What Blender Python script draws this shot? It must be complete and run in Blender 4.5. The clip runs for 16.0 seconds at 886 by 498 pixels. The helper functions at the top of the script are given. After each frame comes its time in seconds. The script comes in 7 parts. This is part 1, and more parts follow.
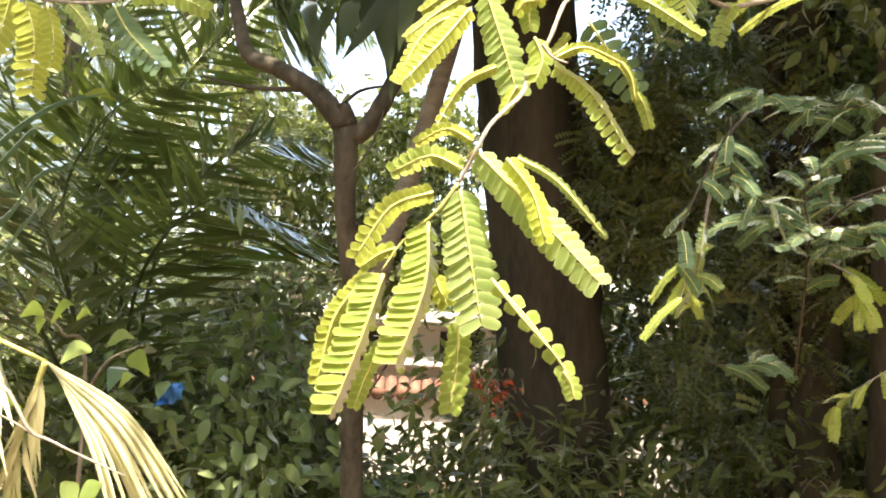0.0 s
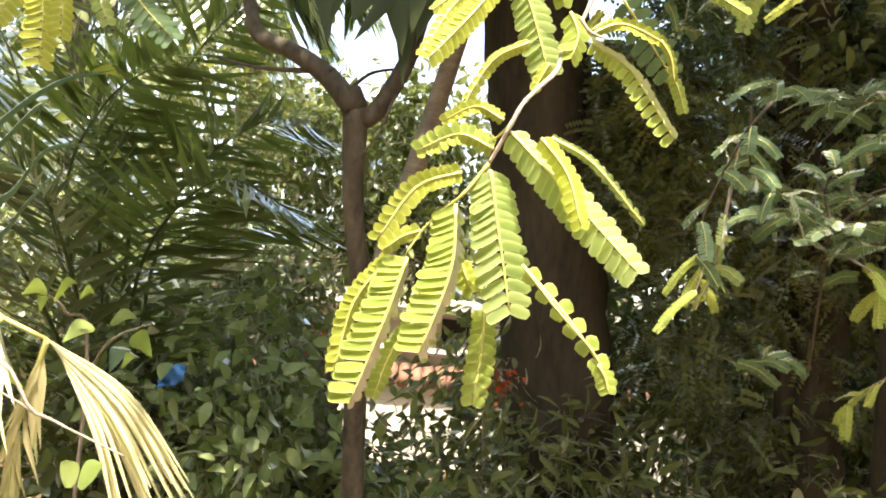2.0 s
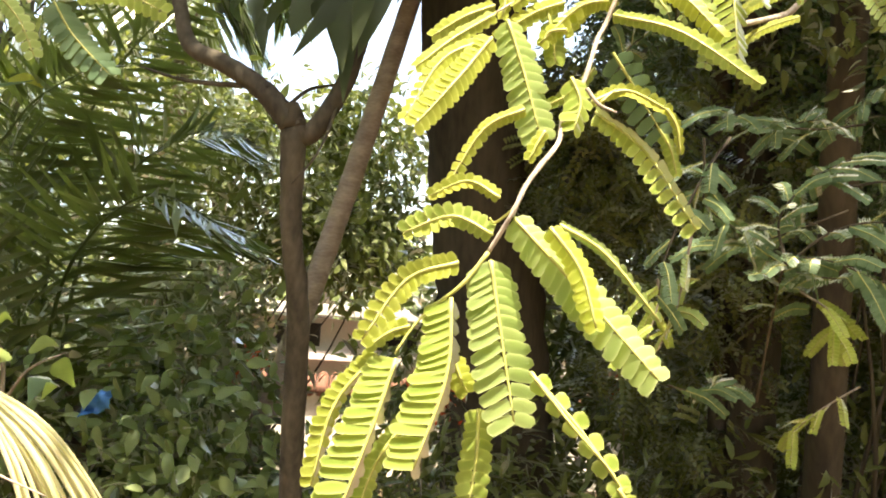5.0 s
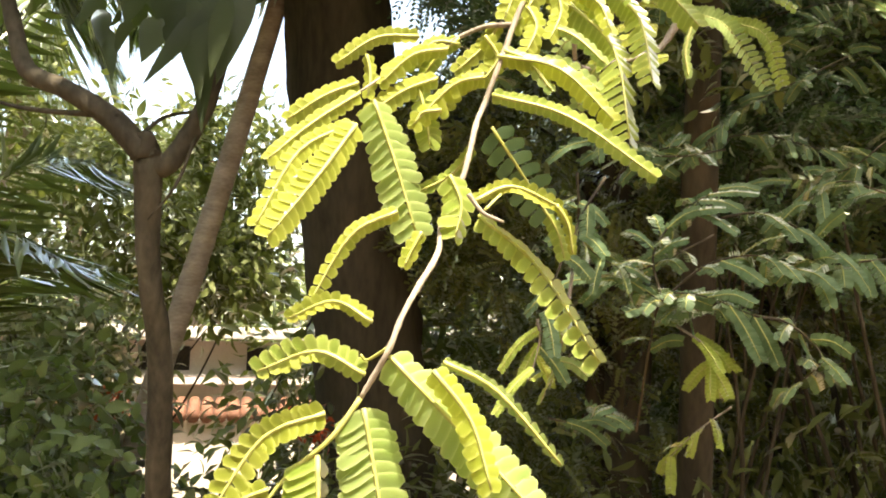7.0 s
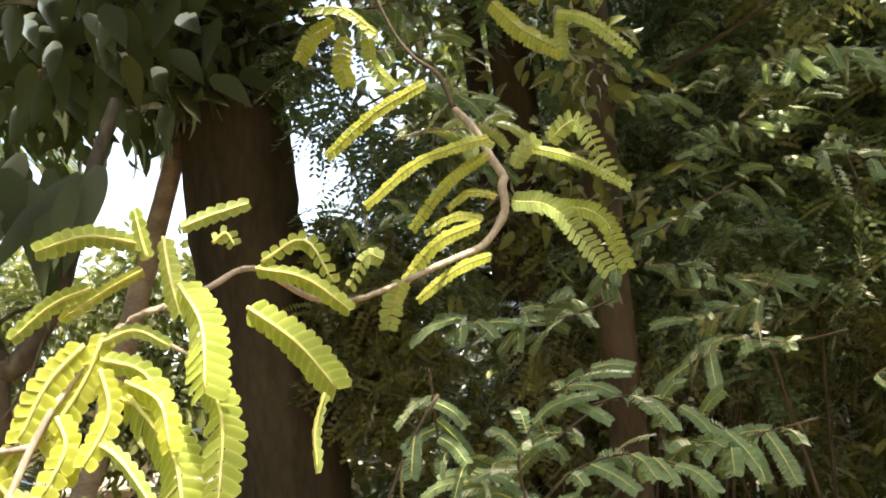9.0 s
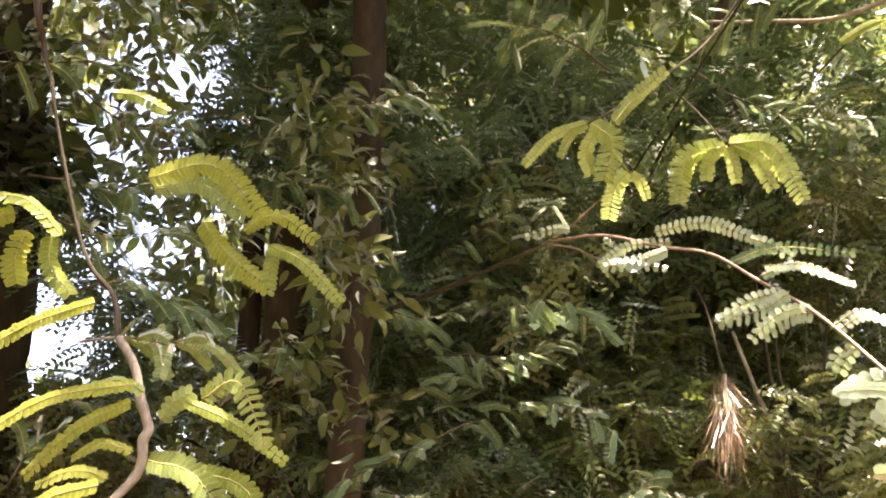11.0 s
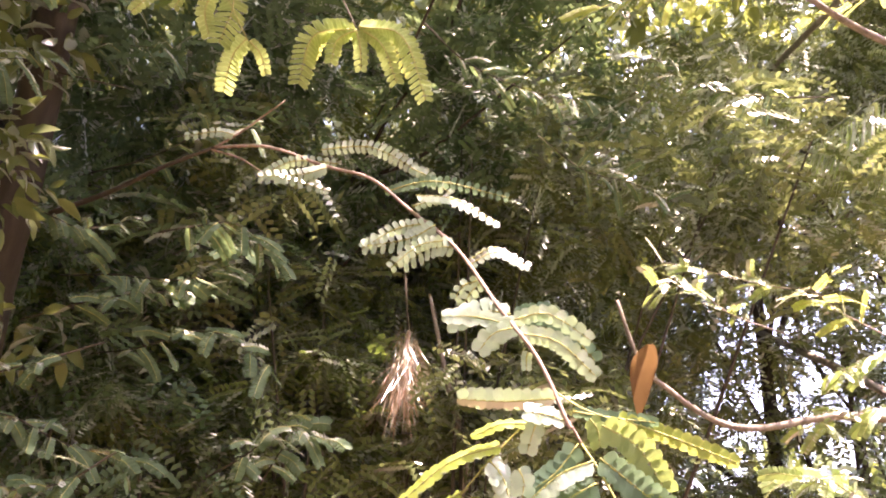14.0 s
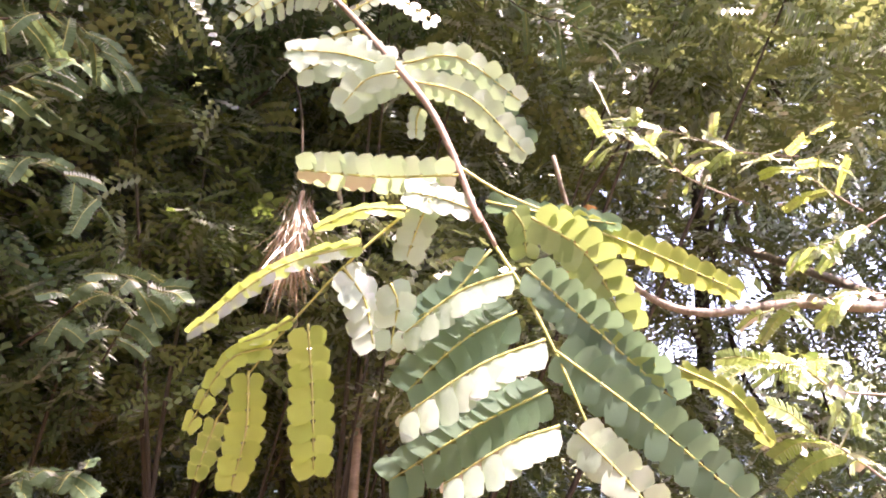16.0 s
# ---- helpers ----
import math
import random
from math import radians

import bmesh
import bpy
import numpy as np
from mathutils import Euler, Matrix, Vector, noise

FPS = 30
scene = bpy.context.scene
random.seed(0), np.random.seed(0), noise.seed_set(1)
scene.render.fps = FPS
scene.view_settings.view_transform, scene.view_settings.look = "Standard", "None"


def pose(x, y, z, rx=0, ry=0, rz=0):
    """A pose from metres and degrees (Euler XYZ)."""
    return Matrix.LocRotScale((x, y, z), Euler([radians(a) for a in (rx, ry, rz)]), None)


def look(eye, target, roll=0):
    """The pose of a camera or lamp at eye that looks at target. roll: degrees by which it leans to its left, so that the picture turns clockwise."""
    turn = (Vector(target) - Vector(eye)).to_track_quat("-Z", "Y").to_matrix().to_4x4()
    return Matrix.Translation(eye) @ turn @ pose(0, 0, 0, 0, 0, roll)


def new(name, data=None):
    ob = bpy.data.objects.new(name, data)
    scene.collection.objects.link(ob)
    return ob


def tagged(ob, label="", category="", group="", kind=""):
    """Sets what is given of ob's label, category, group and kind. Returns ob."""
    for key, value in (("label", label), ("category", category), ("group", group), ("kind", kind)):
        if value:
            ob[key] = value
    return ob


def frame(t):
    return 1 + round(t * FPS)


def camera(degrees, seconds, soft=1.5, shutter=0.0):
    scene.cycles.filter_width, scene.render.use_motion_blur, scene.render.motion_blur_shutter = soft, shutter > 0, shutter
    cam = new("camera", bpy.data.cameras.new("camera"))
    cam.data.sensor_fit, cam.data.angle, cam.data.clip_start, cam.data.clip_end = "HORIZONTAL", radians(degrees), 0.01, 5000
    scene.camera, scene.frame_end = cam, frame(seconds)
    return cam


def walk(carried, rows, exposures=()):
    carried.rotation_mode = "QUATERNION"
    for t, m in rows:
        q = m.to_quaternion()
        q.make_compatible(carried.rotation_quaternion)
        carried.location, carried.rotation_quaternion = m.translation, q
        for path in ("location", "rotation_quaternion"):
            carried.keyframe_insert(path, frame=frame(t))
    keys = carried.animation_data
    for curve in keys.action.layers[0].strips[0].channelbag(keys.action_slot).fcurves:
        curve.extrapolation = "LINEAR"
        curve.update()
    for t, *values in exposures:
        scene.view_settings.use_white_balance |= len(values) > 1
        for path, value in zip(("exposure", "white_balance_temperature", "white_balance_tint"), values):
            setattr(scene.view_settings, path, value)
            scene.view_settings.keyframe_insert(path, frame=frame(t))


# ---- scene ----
cam = camera(56.0, 16.0, soft=1.9)
PATH = [
    (0.0, pose(-0.001, 0.003, 1.478, 95.54, -3.25, -1.19)),
    (0.5, pose(-0.015, 0.008, 1.458, 96.03, -4.20, -1.46)),
    (1.0, pose(-0.022, 0.002, 1.481, 95.36, -4.45, -1.11)),
    (1.5, pose(-0.025, 0.013, 1.485, 95.31, -4.61, -1.29)),
    (2.0, pose(-0.014, 0.028, 1.477, 94.69, -4.62, -1.14)),
    (2.5, pose(-0.032, 0.026, 1.486, 95.77, -4.21, -2.55)),
    (3.0, pose(-0.053, 0.017, 1.496, 95.10, -4.16, -2.28)),
    (3.2, pose(-0.048, 0.018, 1.489, 94.79, -4.09, -2.32)),
    (5.3, pose(-0.048, 0.082, 1.527, 95.36, -4.26, -6.28)),
    (5.5, pose(-0.043, 0.079, 1.527, 95.46, -4.40, -6.42)),
    (6.0, pose(-0.045, 0.105, 1.518, 96.44, -4.73, -9.51)),
    (6.5, pose(-0.042, 0.118, 1.561, 96.29, -2.85, -12.30)),
    (7.0, pose(-0.040, 0.137, 1.586, 96.20, -1.31, -14.41)),
    (7.5, pose(-0.020, 0.160, 1.624, 98.08, 2.25, -18.36)),
    (8.0, pose(0.031, 0.194, 1.658, 99.40, 3.28, -16.84)),
    (8.2, pose(0.059, 0.197, 1.679, 100.07, 5.14, -14.95)),
    (10.3, pose(0.301, 0.193, 1.829, 110.22, -1.24, -24.71)),
    (10.5, pose(0.319, 0.192, 1.844, 111.77, -1.17, -27.54)),
    (11.0, pose(0.330, 0.169, 1.874, 113.91, -0.57, -31.35)),
    (11.5, pose(0.325, 0.157, 1.870, 116.29, -0.33, -34.04)),
    (12.0, pose(0.371, 0.162, 1.866, 118.01, 0.50, -40.77)),
    (12.5, pose(0.418, 0.145, 1.861, 116.40, 2.22, -47.25)),
    (13.0, pose(0.470, 0.138, 1.853, 115.76, 1.39, -50.68)),
    (13.5, pose(0.531, 0.138, 1.850, 113.97, -0.11, -50.80)),
    (14.0, pose(0.584, 0.156, 1.823, 112.70, -1.87, -49.10)),
    (14.5, pose(0.635, 0.190, 1.820, 110.87, -1.97, -50.49)),
    (15.0, pose(0.726, 0.259, 1.813, 110.53, -3.50, -51.23)),
    (15.5, pose(0.857, 0.324, 1.823, 110.76, -3.33, -55.30)),
    (16.0, pose(0.954, 0.379, 1.813, 107.54, -2.91, -54.57)),
]
# The clip's camera holds a warm balance and opens a little among the darker leaves.
walk(cam, PATH, [(0.0, 2.72, 7700, 16), (3.0, 2.70, 7900, 15), (8.0, 2.50, 8500, 12), (10.5, 2.88, 8200, 26), (13.5, 2.98, 7500, 48), (16.0, 2.98, 7000, 47)])

# ---- daylight ----
SUN_AZ, SUN_EL = 172.0, 68.0   # degrees to the right of +y, and above the horizon
world = bpy.data.worlds.new("world")
scene.world = world
world.use_nodes = True
wn = world.node_tree.nodes
sky = wn.new("ShaderNodeTexSky")
sky.sky_type = "NISHITA"
sky.sun_disc = False
sky.sun_elevation, sky.sun_rotation = radians(SUN_EL), radians(SUN_AZ)
sky.dust_density, sky.air_density = 3.0, 1.0
wn["Background"].inputs["Strength"].default_value = 0.15
world.node_tree.links.new(sky.outputs[0], wn["Background"].inputs["Color"])
sun_data = bpy.data.lights.new("sun", "SUN")
sun_data.energy, sun_data.angle, sun_data.color = 2.82, radians(0.5), (1.0, 0.94, 0.82)
sun = new("sun", sun_data)
to_sun = Vector((math.sin(radians(SUN_AZ)) * math.cos(radians(SUN_EL)), math.cos(radians(SUN_AZ)) * math.cos(radians(SUN_EL)), math.sin(radians(SUN_EL))))
sun.matrix_world = look((0, 0, 12), Vector((0, 0, 12)) - to_sun)


# ---- materials ----
def base_material(name):
    m = bpy.data.materials.new(name)
    m.use_nodes = True
    n = m.node_tree.nodes
    n.clear()
    return m, n, m.node_tree.links


def ramp(n, stops):
    r = n.new("ShaderNodeValToRGB")
    el = r.color_ramp.elements
    while len(el) < len(stops):
        el.new(0.5)
    for e, (p, c) in zip(el, stops):
        e.position, e.color = p, (*c, 1)
    return r


def leaf_material(name, dark, light, through_colour, amount=0.45, gloss=0.35, island=False, ior=1.38, rim=None):
    """A leaf: diffuse face, light passing through the blade, a waxy sheen, and tone that varies from leaf to leaf."""
    m, n, ln = base_material(name)
    geo, info, both = n.new("ShaderNodeNewGeometry"), n.new("ShaderNodeObjectInfo"), n.new("ShaderNodeMath")
    both.operation = "ADD"
    ln.new(geo.outputs["Random Per Island"], both.inputs[0])
    ln.new(info.outputs["Random"], both.inputs[1])
    frac = n.new("ShaderNodeMath")
    frac.operation = "FRACT"
    ln.new(both.outputs[0], frac.inputs[0])
    tex = n.new("ShaderNodeTexCoord")
    noi = n.new("ShaderNodeTexNoise")
    noi.inputs["Scale"].default_value = 14.0 if island else 60.0
    noi.inputs["Detail"].default_value = 4.0
    mix = n.new("ShaderNodeMath")
    mix.operation = "MULTIPLY_ADD"
    mix.inputs[1].default_value = 0.6
    ln.new(tex.outputs["Object"], noi.inputs["Vector"])
    ln.new(frac.outputs[0], mix.inputs[0])
    sub = n.new("ShaderNodeMath")
    sub.operation = "MULTIPLY"
    sub.inputs[1].default_value = 0.6
    ln.new(noi.outputs["Fac"], sub.inputs[0])
    ln.new(sub.outputs[0], mix.inputs[2])
    col = ramp(n, [(0.15, dark), (0.85, light)])
    ln.new(mix.outputs[0], col.inputs[0])
    colour = col.outputs[0]
    if rim:   # a pale thin margin round each leaflet
        edge, power, pale = n.new("ShaderNodeAttribute"), n.new("ShaderNodeMath"), n.new("ShaderNodeMixRGB")
        edge.attribute_name, power.operation = "margin", "POWER"
        power.inputs[1].default_value = 4.0
        pale.inputs[2].default_value = (*rim, 1)
        ln.new(edge.outputs["Fac"], power.inputs[0])
        ln.new(power.outputs[0], pale.inputs[0])
        ln.new(colour, pale.inputs[1])
        colour = pale.outputs[0]
    tint = n.new("ShaderNodeMixRGB")
    tint.blend_type = "MULTIPLY"
    tint.inputs[0].default_value = 0.35
    tint.inputs[1].default_value = (*through_colour, 1)
    ln.new(colour, tint.inputs[2])
    dif, tra, glo = n.new("ShaderNodeBsdfDiffuse"), n.new("ShaderNodeBsdfTranslucent"), n.new("ShaderNodeBsdfGlossy")
    bump = n.new("ShaderNodeBump")
    bump.inputs["Strength"].default_value = 0.25
    bump.inputs["Distance"].default_value = 0.002
    ln.new(noi.outputs["Fac"], bump.inputs["Height"])
    for s in (dif, glo):
        ln.new(bump.outputs[0], s.inputs["Normal"])
    glo.inputs["Roughness"].default_value = gloss
    glo.inputs["Color"].default_value = (0.9, 0.95, 0.9, 1)
    ln.new(colour, dif.inputs["Color"])
    ln.new(tint.outputs[0], tra.inputs["Color"])
    a, b = n.new("ShaderNodeMixShader"), n.new("ShaderNodeMixShader")
    a.inputs[0].default_value = amount
    ln.new(dif.outputs[0], a.inputs[1])
    ln.new(tra.outputs[0], a.inputs[2])
    fre = n.new("ShaderNodeFresnel")
    fre.inputs["IOR"].default_value = ior
    ln.new(fre.outputs[0], b.inputs[0])
    ln.new(a.outputs[0], b.inputs[1])
    ln.new(glo.outputs[0], b.inputs[2])
    out = n.new("ShaderNodeOutputMaterial")
    ln.new(b.outputs[0], out.inputs[0])
    return m


def solid_material(name, dark, light, scale=8.0, rough=0.85, bump=0.4, stretch=(1, 1, 1), fine=40.0):
    """Bark, earth, plaster: two scales of noise in colour and relief."""
    m, n, ln = base_material(name)
    tex, mp = n.new("ShaderNodeTexCoord"), n.new("ShaderNodeMapping")
    mp.inputs["Scale"].default_value = stretch
    ln.new(tex.outputs["Object"], mp.inputs["Vector"])
    n1, n2 = n.new("ShaderNodeTexNoise"), n.new("ShaderNodeTexNoise")
    n1.inputs["Scale"].default_value, n2.inputs["Scale"].default_value = scale, fine
    n1.inputs["Detail"].default_value = n2.inputs["Detail"].default_value = 6.0
    for x in (n1, n2):
        ln.new(mp.outputs[0], x.inputs["Vector"])
    add = n.new("ShaderNodeMixRGB")
    add.inputs[0].default_value = 0.4
    ln.new(n1.outputs["Fac"], add.inputs[1])
    ln.new(n2.outputs["Fac"], add.inputs[2])
    col = ramp(n, [(0.35, dark), (0.68, light)])
    ln.new(add.outputs[0], col.inputs[0])
    bs = n.new("ShaderNodeBsdfPrincipled")
    bs.inputs["Roughness"].default_value = rough
    ln.new(col.outputs[0], bs.inputs["Base Color"])
    bp = n.new("ShaderNodeBump")
    bp.inputs["Strength"].default_value = bump
    bp.inputs["Distance"].default_value = 0.01
    ln.new(add.outputs[0], bp.inputs["Height"])
    ln.new(bp.outputs[0], bs.inputs["Normal"])
    out = n.new("ShaderNodeOutputMaterial")
    ln.new(bs.outputs[0], out.inputs[0])
    return m


M_YOUNG = leaf_material("young_leaf", (0.155, 0.26, 0.042), (0.29, 0.41, 0.095), (0.92, 1.0, 0.32), 0.5, 0.45, ior=1.14, rim=(0.58, 0.66, 0.26))
M_YELLOW = leaf_material("yellow_leaf", (0.21, 0.285, 0.035), (0.36, 0.43, 0.085), (0.98, 1.0, 0.28), 0.5, 0.45, ior=1.14, rim=(0.62, 0.68, 0.24))
M_PALE = leaf_material("pale_leaf", (0.18, 0.30, 0.085), (0.33, 0.45, 0.17), (0.84, 1.0, 0.38), 0.45, 0.45, ior=1.14, rim=(0.56, 0.66, 0.34))
# Grey-green and kept dark; on the shoots it also carries their shade.
M_GREY = leaf_material("grey_green_leaf", (0.06, 0.115, 0.07), (0.135, 0.215, 0.13), (0.5, 0.72, 0.3), 0.3, 0.5, ior=1.12)
M_FERN = leaf_material("fern_leaf", (0.15, 0.25, 0.09), (0.32, 0.42, 0.19), (0.75, 0.95, 0.3), 0.4, 0.45, ior=1.32)
# Blue-green with shade put into the colour, for leaves lying in others' shadow.
M_SHADE = leaf_material("shaded_green_leaf", (0.07, 0.14, 0.095), (0.155, 0.25, 0.175), (0.5, 0.8, 0.45), 0.38, 0.35)
M_STRAW = leaf_material("straw_leaf", (0.34, 0.50, 0.09), (0.54, 0.69, 0.17), (0.95, 1.0, 0.3), 0.48, 0.35)
# Same kind of leaf; the sun's white glare is put into this colour.
M_SUNLIT = leaf_material("sunlit_leaf", (0.35, 0.51, 0.41), (0.60, 0.73, 0.61), (0.7, 0.95, 0.5), 0.35, 0.3, ior=1.52)
M_DEEP = leaf_material("deep_leaf", (0.07, 0.10, 0.036), (0.16, 0.195, 0.08), (0.55, 0.66, 0.16), 0.3, 0.45, island=True, ior=1.25)
M_SPRAY = leaf_material("spray_leaf", (0.07, 0.10, 0.04), (0.19, 0.21, 0.10), (0.62, 0.74, 0.18), 0.35, 0.3, island=True)
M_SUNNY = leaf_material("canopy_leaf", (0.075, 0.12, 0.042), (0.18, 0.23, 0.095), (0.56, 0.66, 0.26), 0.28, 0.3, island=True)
M_BROAD = leaf_material("broad_leaf", (0.085, 0.14, 0.06), (0.20, 0.265, 0.125), (0.5, 0.72, 0.16), 0.3, 0.4, island=True, ior=1.25)
# Base colour set near black: the backlit darkness is in the colour.
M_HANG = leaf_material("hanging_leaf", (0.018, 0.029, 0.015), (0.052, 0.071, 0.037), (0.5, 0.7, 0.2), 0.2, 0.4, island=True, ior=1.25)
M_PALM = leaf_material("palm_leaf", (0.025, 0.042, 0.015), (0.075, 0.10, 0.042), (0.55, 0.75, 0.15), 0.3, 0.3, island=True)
M_PALE_PALM = leaf_material("fan_leaf", (0.52, 0.53, 0.27), (0.76, 0.74, 0.46), (0.9, 0.85, 0.4), 0.35, 0.35, island=True)
M_DRY = leaf_material("dry_frond", (0.42, 0.29, 0.20), (0.66, 0.52, 0.40), (0.8, 0.6, 0.35), 0.3, 0.5, island=True)
M_RUST = leaf_material("rusty_leaf", (0.15, 0.075, 0.035), (0.25, 0.135, 0.065), (0.8, 0.5, 0.2), 0.3, 0.5)
M_FLOWER = leaf_material("red_petal", (0.45, 0.05, 0.02), (0.65, 0.14, 0.05), (1.0, 0.25, 0.08), 0.4, 0.5, island=True)
M_STALK = solid_material("leaf_stalk", (0.40, 0.44, 0.12), (0.55, 0.56, 0.22), 60, 0.5, 0.1, fine=200)
M_TWIG = solid_material("twig_bark", (0.16, 0.14, 0.115), (0.46, 0.41, 0.345), 50, 0.75, 0.3, (1, 1, 0.4), 220)
M_REDTWIG = solid_material("red_twig", (0.24, 0.16, 0.125), (0.45, 0.36, 0.29), 50, 0.6, 0.2, (1, 1, 0.4), 220)
M_BARK = solid_material("smooth_bark", (0.022, 0.019, 0.012), (0.125, 0.110, 0.080), 11, 0.85, 0.8, (1, 1, 0.5), 60)
M_DARKBARK = solid_material("dark_bark", (0.028, 0.023, 0.015), (0.090, 0.074, 0.050), 7, 0.9, 1.0, (1, 1, 0.25), 45)
M_PALMBARK = solid_material("palm_bark", (0.28, 0.23, 0.19), (0.55, 0.47, 0.40), 10, 0.9, 0.6, (1, 1, 2.5), 50)
M_EARTH = solid_material("leaf_litter", (0.05, 0.035, 0.02), (0.20, 0.14, 0.08), 3, 0.95, 0.8, fine=25)
M_PLASTER = solid_material("limewashed_plaster", (0.62, 0.61, 0.58), (0.80, 0.79, 0.76), 2, 0.9, 0.15)
M_TILE = solid_material("clay_tile", (0.14, 0.065, 0.045), (0.24, 0.12, 0.085), 5, 0.8, 0.3)
M_METAL = solid_material("roof_sheet", (0.45, 0.46, 0.46), (0.66, 0.67, 0.66), 3, 0.5, 0.1)
M_BLUE = solid_material("blue_sheet", (0.02, 0.16, 0.50), (0.05, 0.28, 0.70), 12, 0.45, 0.3)
M_DARK = solid_material("dark_window_panel", (0.02, 0.02, 0.02), (0.05, 0.045, 0.04), 2, 0.9, 0.1)


# ---- building blocks ----
def link_mesh(name, verts, faces, material, parent=None, label="", smooth=True):
    me = bpy.data.meshes.new(name)
    me.from_pydata([tuple(v) for v in verts], [], faces)
    if smooth:
        me.shade_smooth()
    me.materials.append(material)
    ob = new(name, me)
    if parent is not None:
        ob.parent = parent
    if label:
        tagged(ob, label=label)
    return ob


def thing(name, label, category, group="", kind=""):
    return tagged(new(name), label, category, group, kind)


def smooth_line(points, per=6):
    """A smooth curve (Catmull-Rom) through the points."""
    p = [np.array(q, float) for q in points]
    p = [2 * p[0] - p[1]] + p + [2 * p[-1] - p[-2]]
    out = []
    for i in range(1, len(p) - 2):
        a, b, c, d = p[i - 1:i + 3]
        for k in range(per):
            t = k / per
            out.append(0.5 * (2 * b + (c - a) * t + (2 * a - 5 * b + 4 * c - d) * t * t + (3 * b - a - 3 * c + d) * t ** 3))
    out.append(p[-2])
    return np.array(out)


def tube_data(line, radii, sides=8, rough=0.0, rng=None):
    """A tapered tube along a line, with closed ends and an uneven skin."""
    line = np.array(line, float)
    radii = np.interp(np.linspace(0, 1, len(line)), np.linspace(0, 1, len(radii)), radii)
    verts, faces = [], []
    ref = np.array([0.31, 0.87, 0.38])
    for i, q in enumerate(line):
        tan = line[min(i + 1, len(line) - 1)] - line[max(i - 1, 0)]
        tan /= np.linalg.norm(tan) + 1e-9
        u = np.cross(tan, ref)
        u /= np.linalg.norm(u) + 1e-9
        v = np.cross(tan, u)
        for k in range(sides):
            a = 2 * math.pi * k / sides
            r = radii[i] * (1 + (rough * (rng.random() - 0.5) if rng else 0))
            verts.append(q + r * (math.cos(a) * u + math.sin(a) * v))
    for i in range(len(line) - 1):
        for k in range(sides):
            a, b = i * sides + k, i * sides + (k + 1) % sides
            faces.append((a, b, b + sides, a + sides))
    verts.append(line[0]), verts.append(line[-1])
    n = len(verts)
    for k in range(sides):
        faces.append((n - 2, (k + 1) % sides, k))
        e = (len(line) - 1) * sides
        faces.append((n - 1, e + k, e + (k + 1) % sides))
    return verts, faces


def tube(name, points, radii, material, parent=None, sides=8, per=6, rough=0.0, label="", seed=1):
    rng = random.Random(seed)
    v, f = tube_data(smooth_line(points, per), radii, sides, rough, rng)
    return link_mesh(name, v, f, material, parent, label)


def unit(v):
    v = np.array(v, float)
    return v / (np.linalg.norm(v) + 1e-9)


# One leaflet: an oblong blade, 1 long along +x, 1 wide along y, with a folded midrib and a rounded end.
LEAFLET_V = np.array([(0, 0.08, 0), (0.06, 0.42, 0.05), (0.5, 0.5, 0.07), (0.9, 0.44, 0.04), (1, 0.03, -0.06), (0.92, -0.36, -0.05),
                      (0.5, -0.5, -0.03), (0.06, -0.40, -0.02), (0.5, 0, -0.015), (0.88, 0, -0.035)])
LEAFLET_F = [(0, 8, 1), (1, 8, 2), (2, 8, 9, 3), (3, 9, 4), (4, 9, 5), (5, 9, 8, 6), (6, 8, 7), (7, 8, 0)]
LEAFLET_EDGE = [0.6, 1, 1, 1, 1, 1, 1, 1, 0, 0]   # 1 along the margin, 0 along the midrib
leaflet_meshes = {}


def set_margin(me, values):
    me.attributes.new("margin", "FLOAT", "POINT").data.foreach_set("value", values)


def leaflet_mesh(material):
    if material.name not in leaflet_meshes:
        me = bpy.data.meshes.new("leaflet")
        me.from_pydata([tuple(v) for v in LEAFLET_V], [], LEAFLET_F)
        me.shade_smooth()
        me.materials.append(material)
        set_margin(me, LEAFLET_EDGE)
        leaflet_meshes[material.name] = me
    return leaflet_meshes[material.name]


leaf_rng = random.Random(7)


def leaflet_frames(line, half, normal, fold, pairs, rng, lean=0.35, close=1.1):
    """Where the leaflets sit along a rachis: a 3x3 frame times size, and a foot, for each."""
    out = []
    for i in range(pairs):
        s = (i + 0.6) / pairs
        x = s * (len(line) - 1)
        k = min(int(x), len(line) - 2)
        foot = line[k] + (line[k + 1] - line[k]) * (x - k)
        tan = unit(line[k + 1] - line[k])
        side = unit(np.cross(tan, normal))
        nor = np.cross(side, tan)
        size = half * (1.0 - 0.25 * (1 - s) ** 2 - 1.1 * max(0, s - 0.7) ** 1.2) * (0.95 + 0.1 * rng.random())
        wide = np.linalg.norm(line[-1] - line[0]) / pairs * close
        for sgn, ang in ((1, fold[0]), (-1, fold[1])):
            a = radians(ang + rng.uniform(-7, 7))
            d = unit(sgn * side * math.cos(a) + nor * math.sin(a) + tan * (lean + rng.uniform(-0.08, 0.08)))
            across = unit(tan - d * tan.dot(d))
            up = np.cross(d, across)
            out.append((np.stack([d * size, across * wide, up * size], 1), foot))
    return out


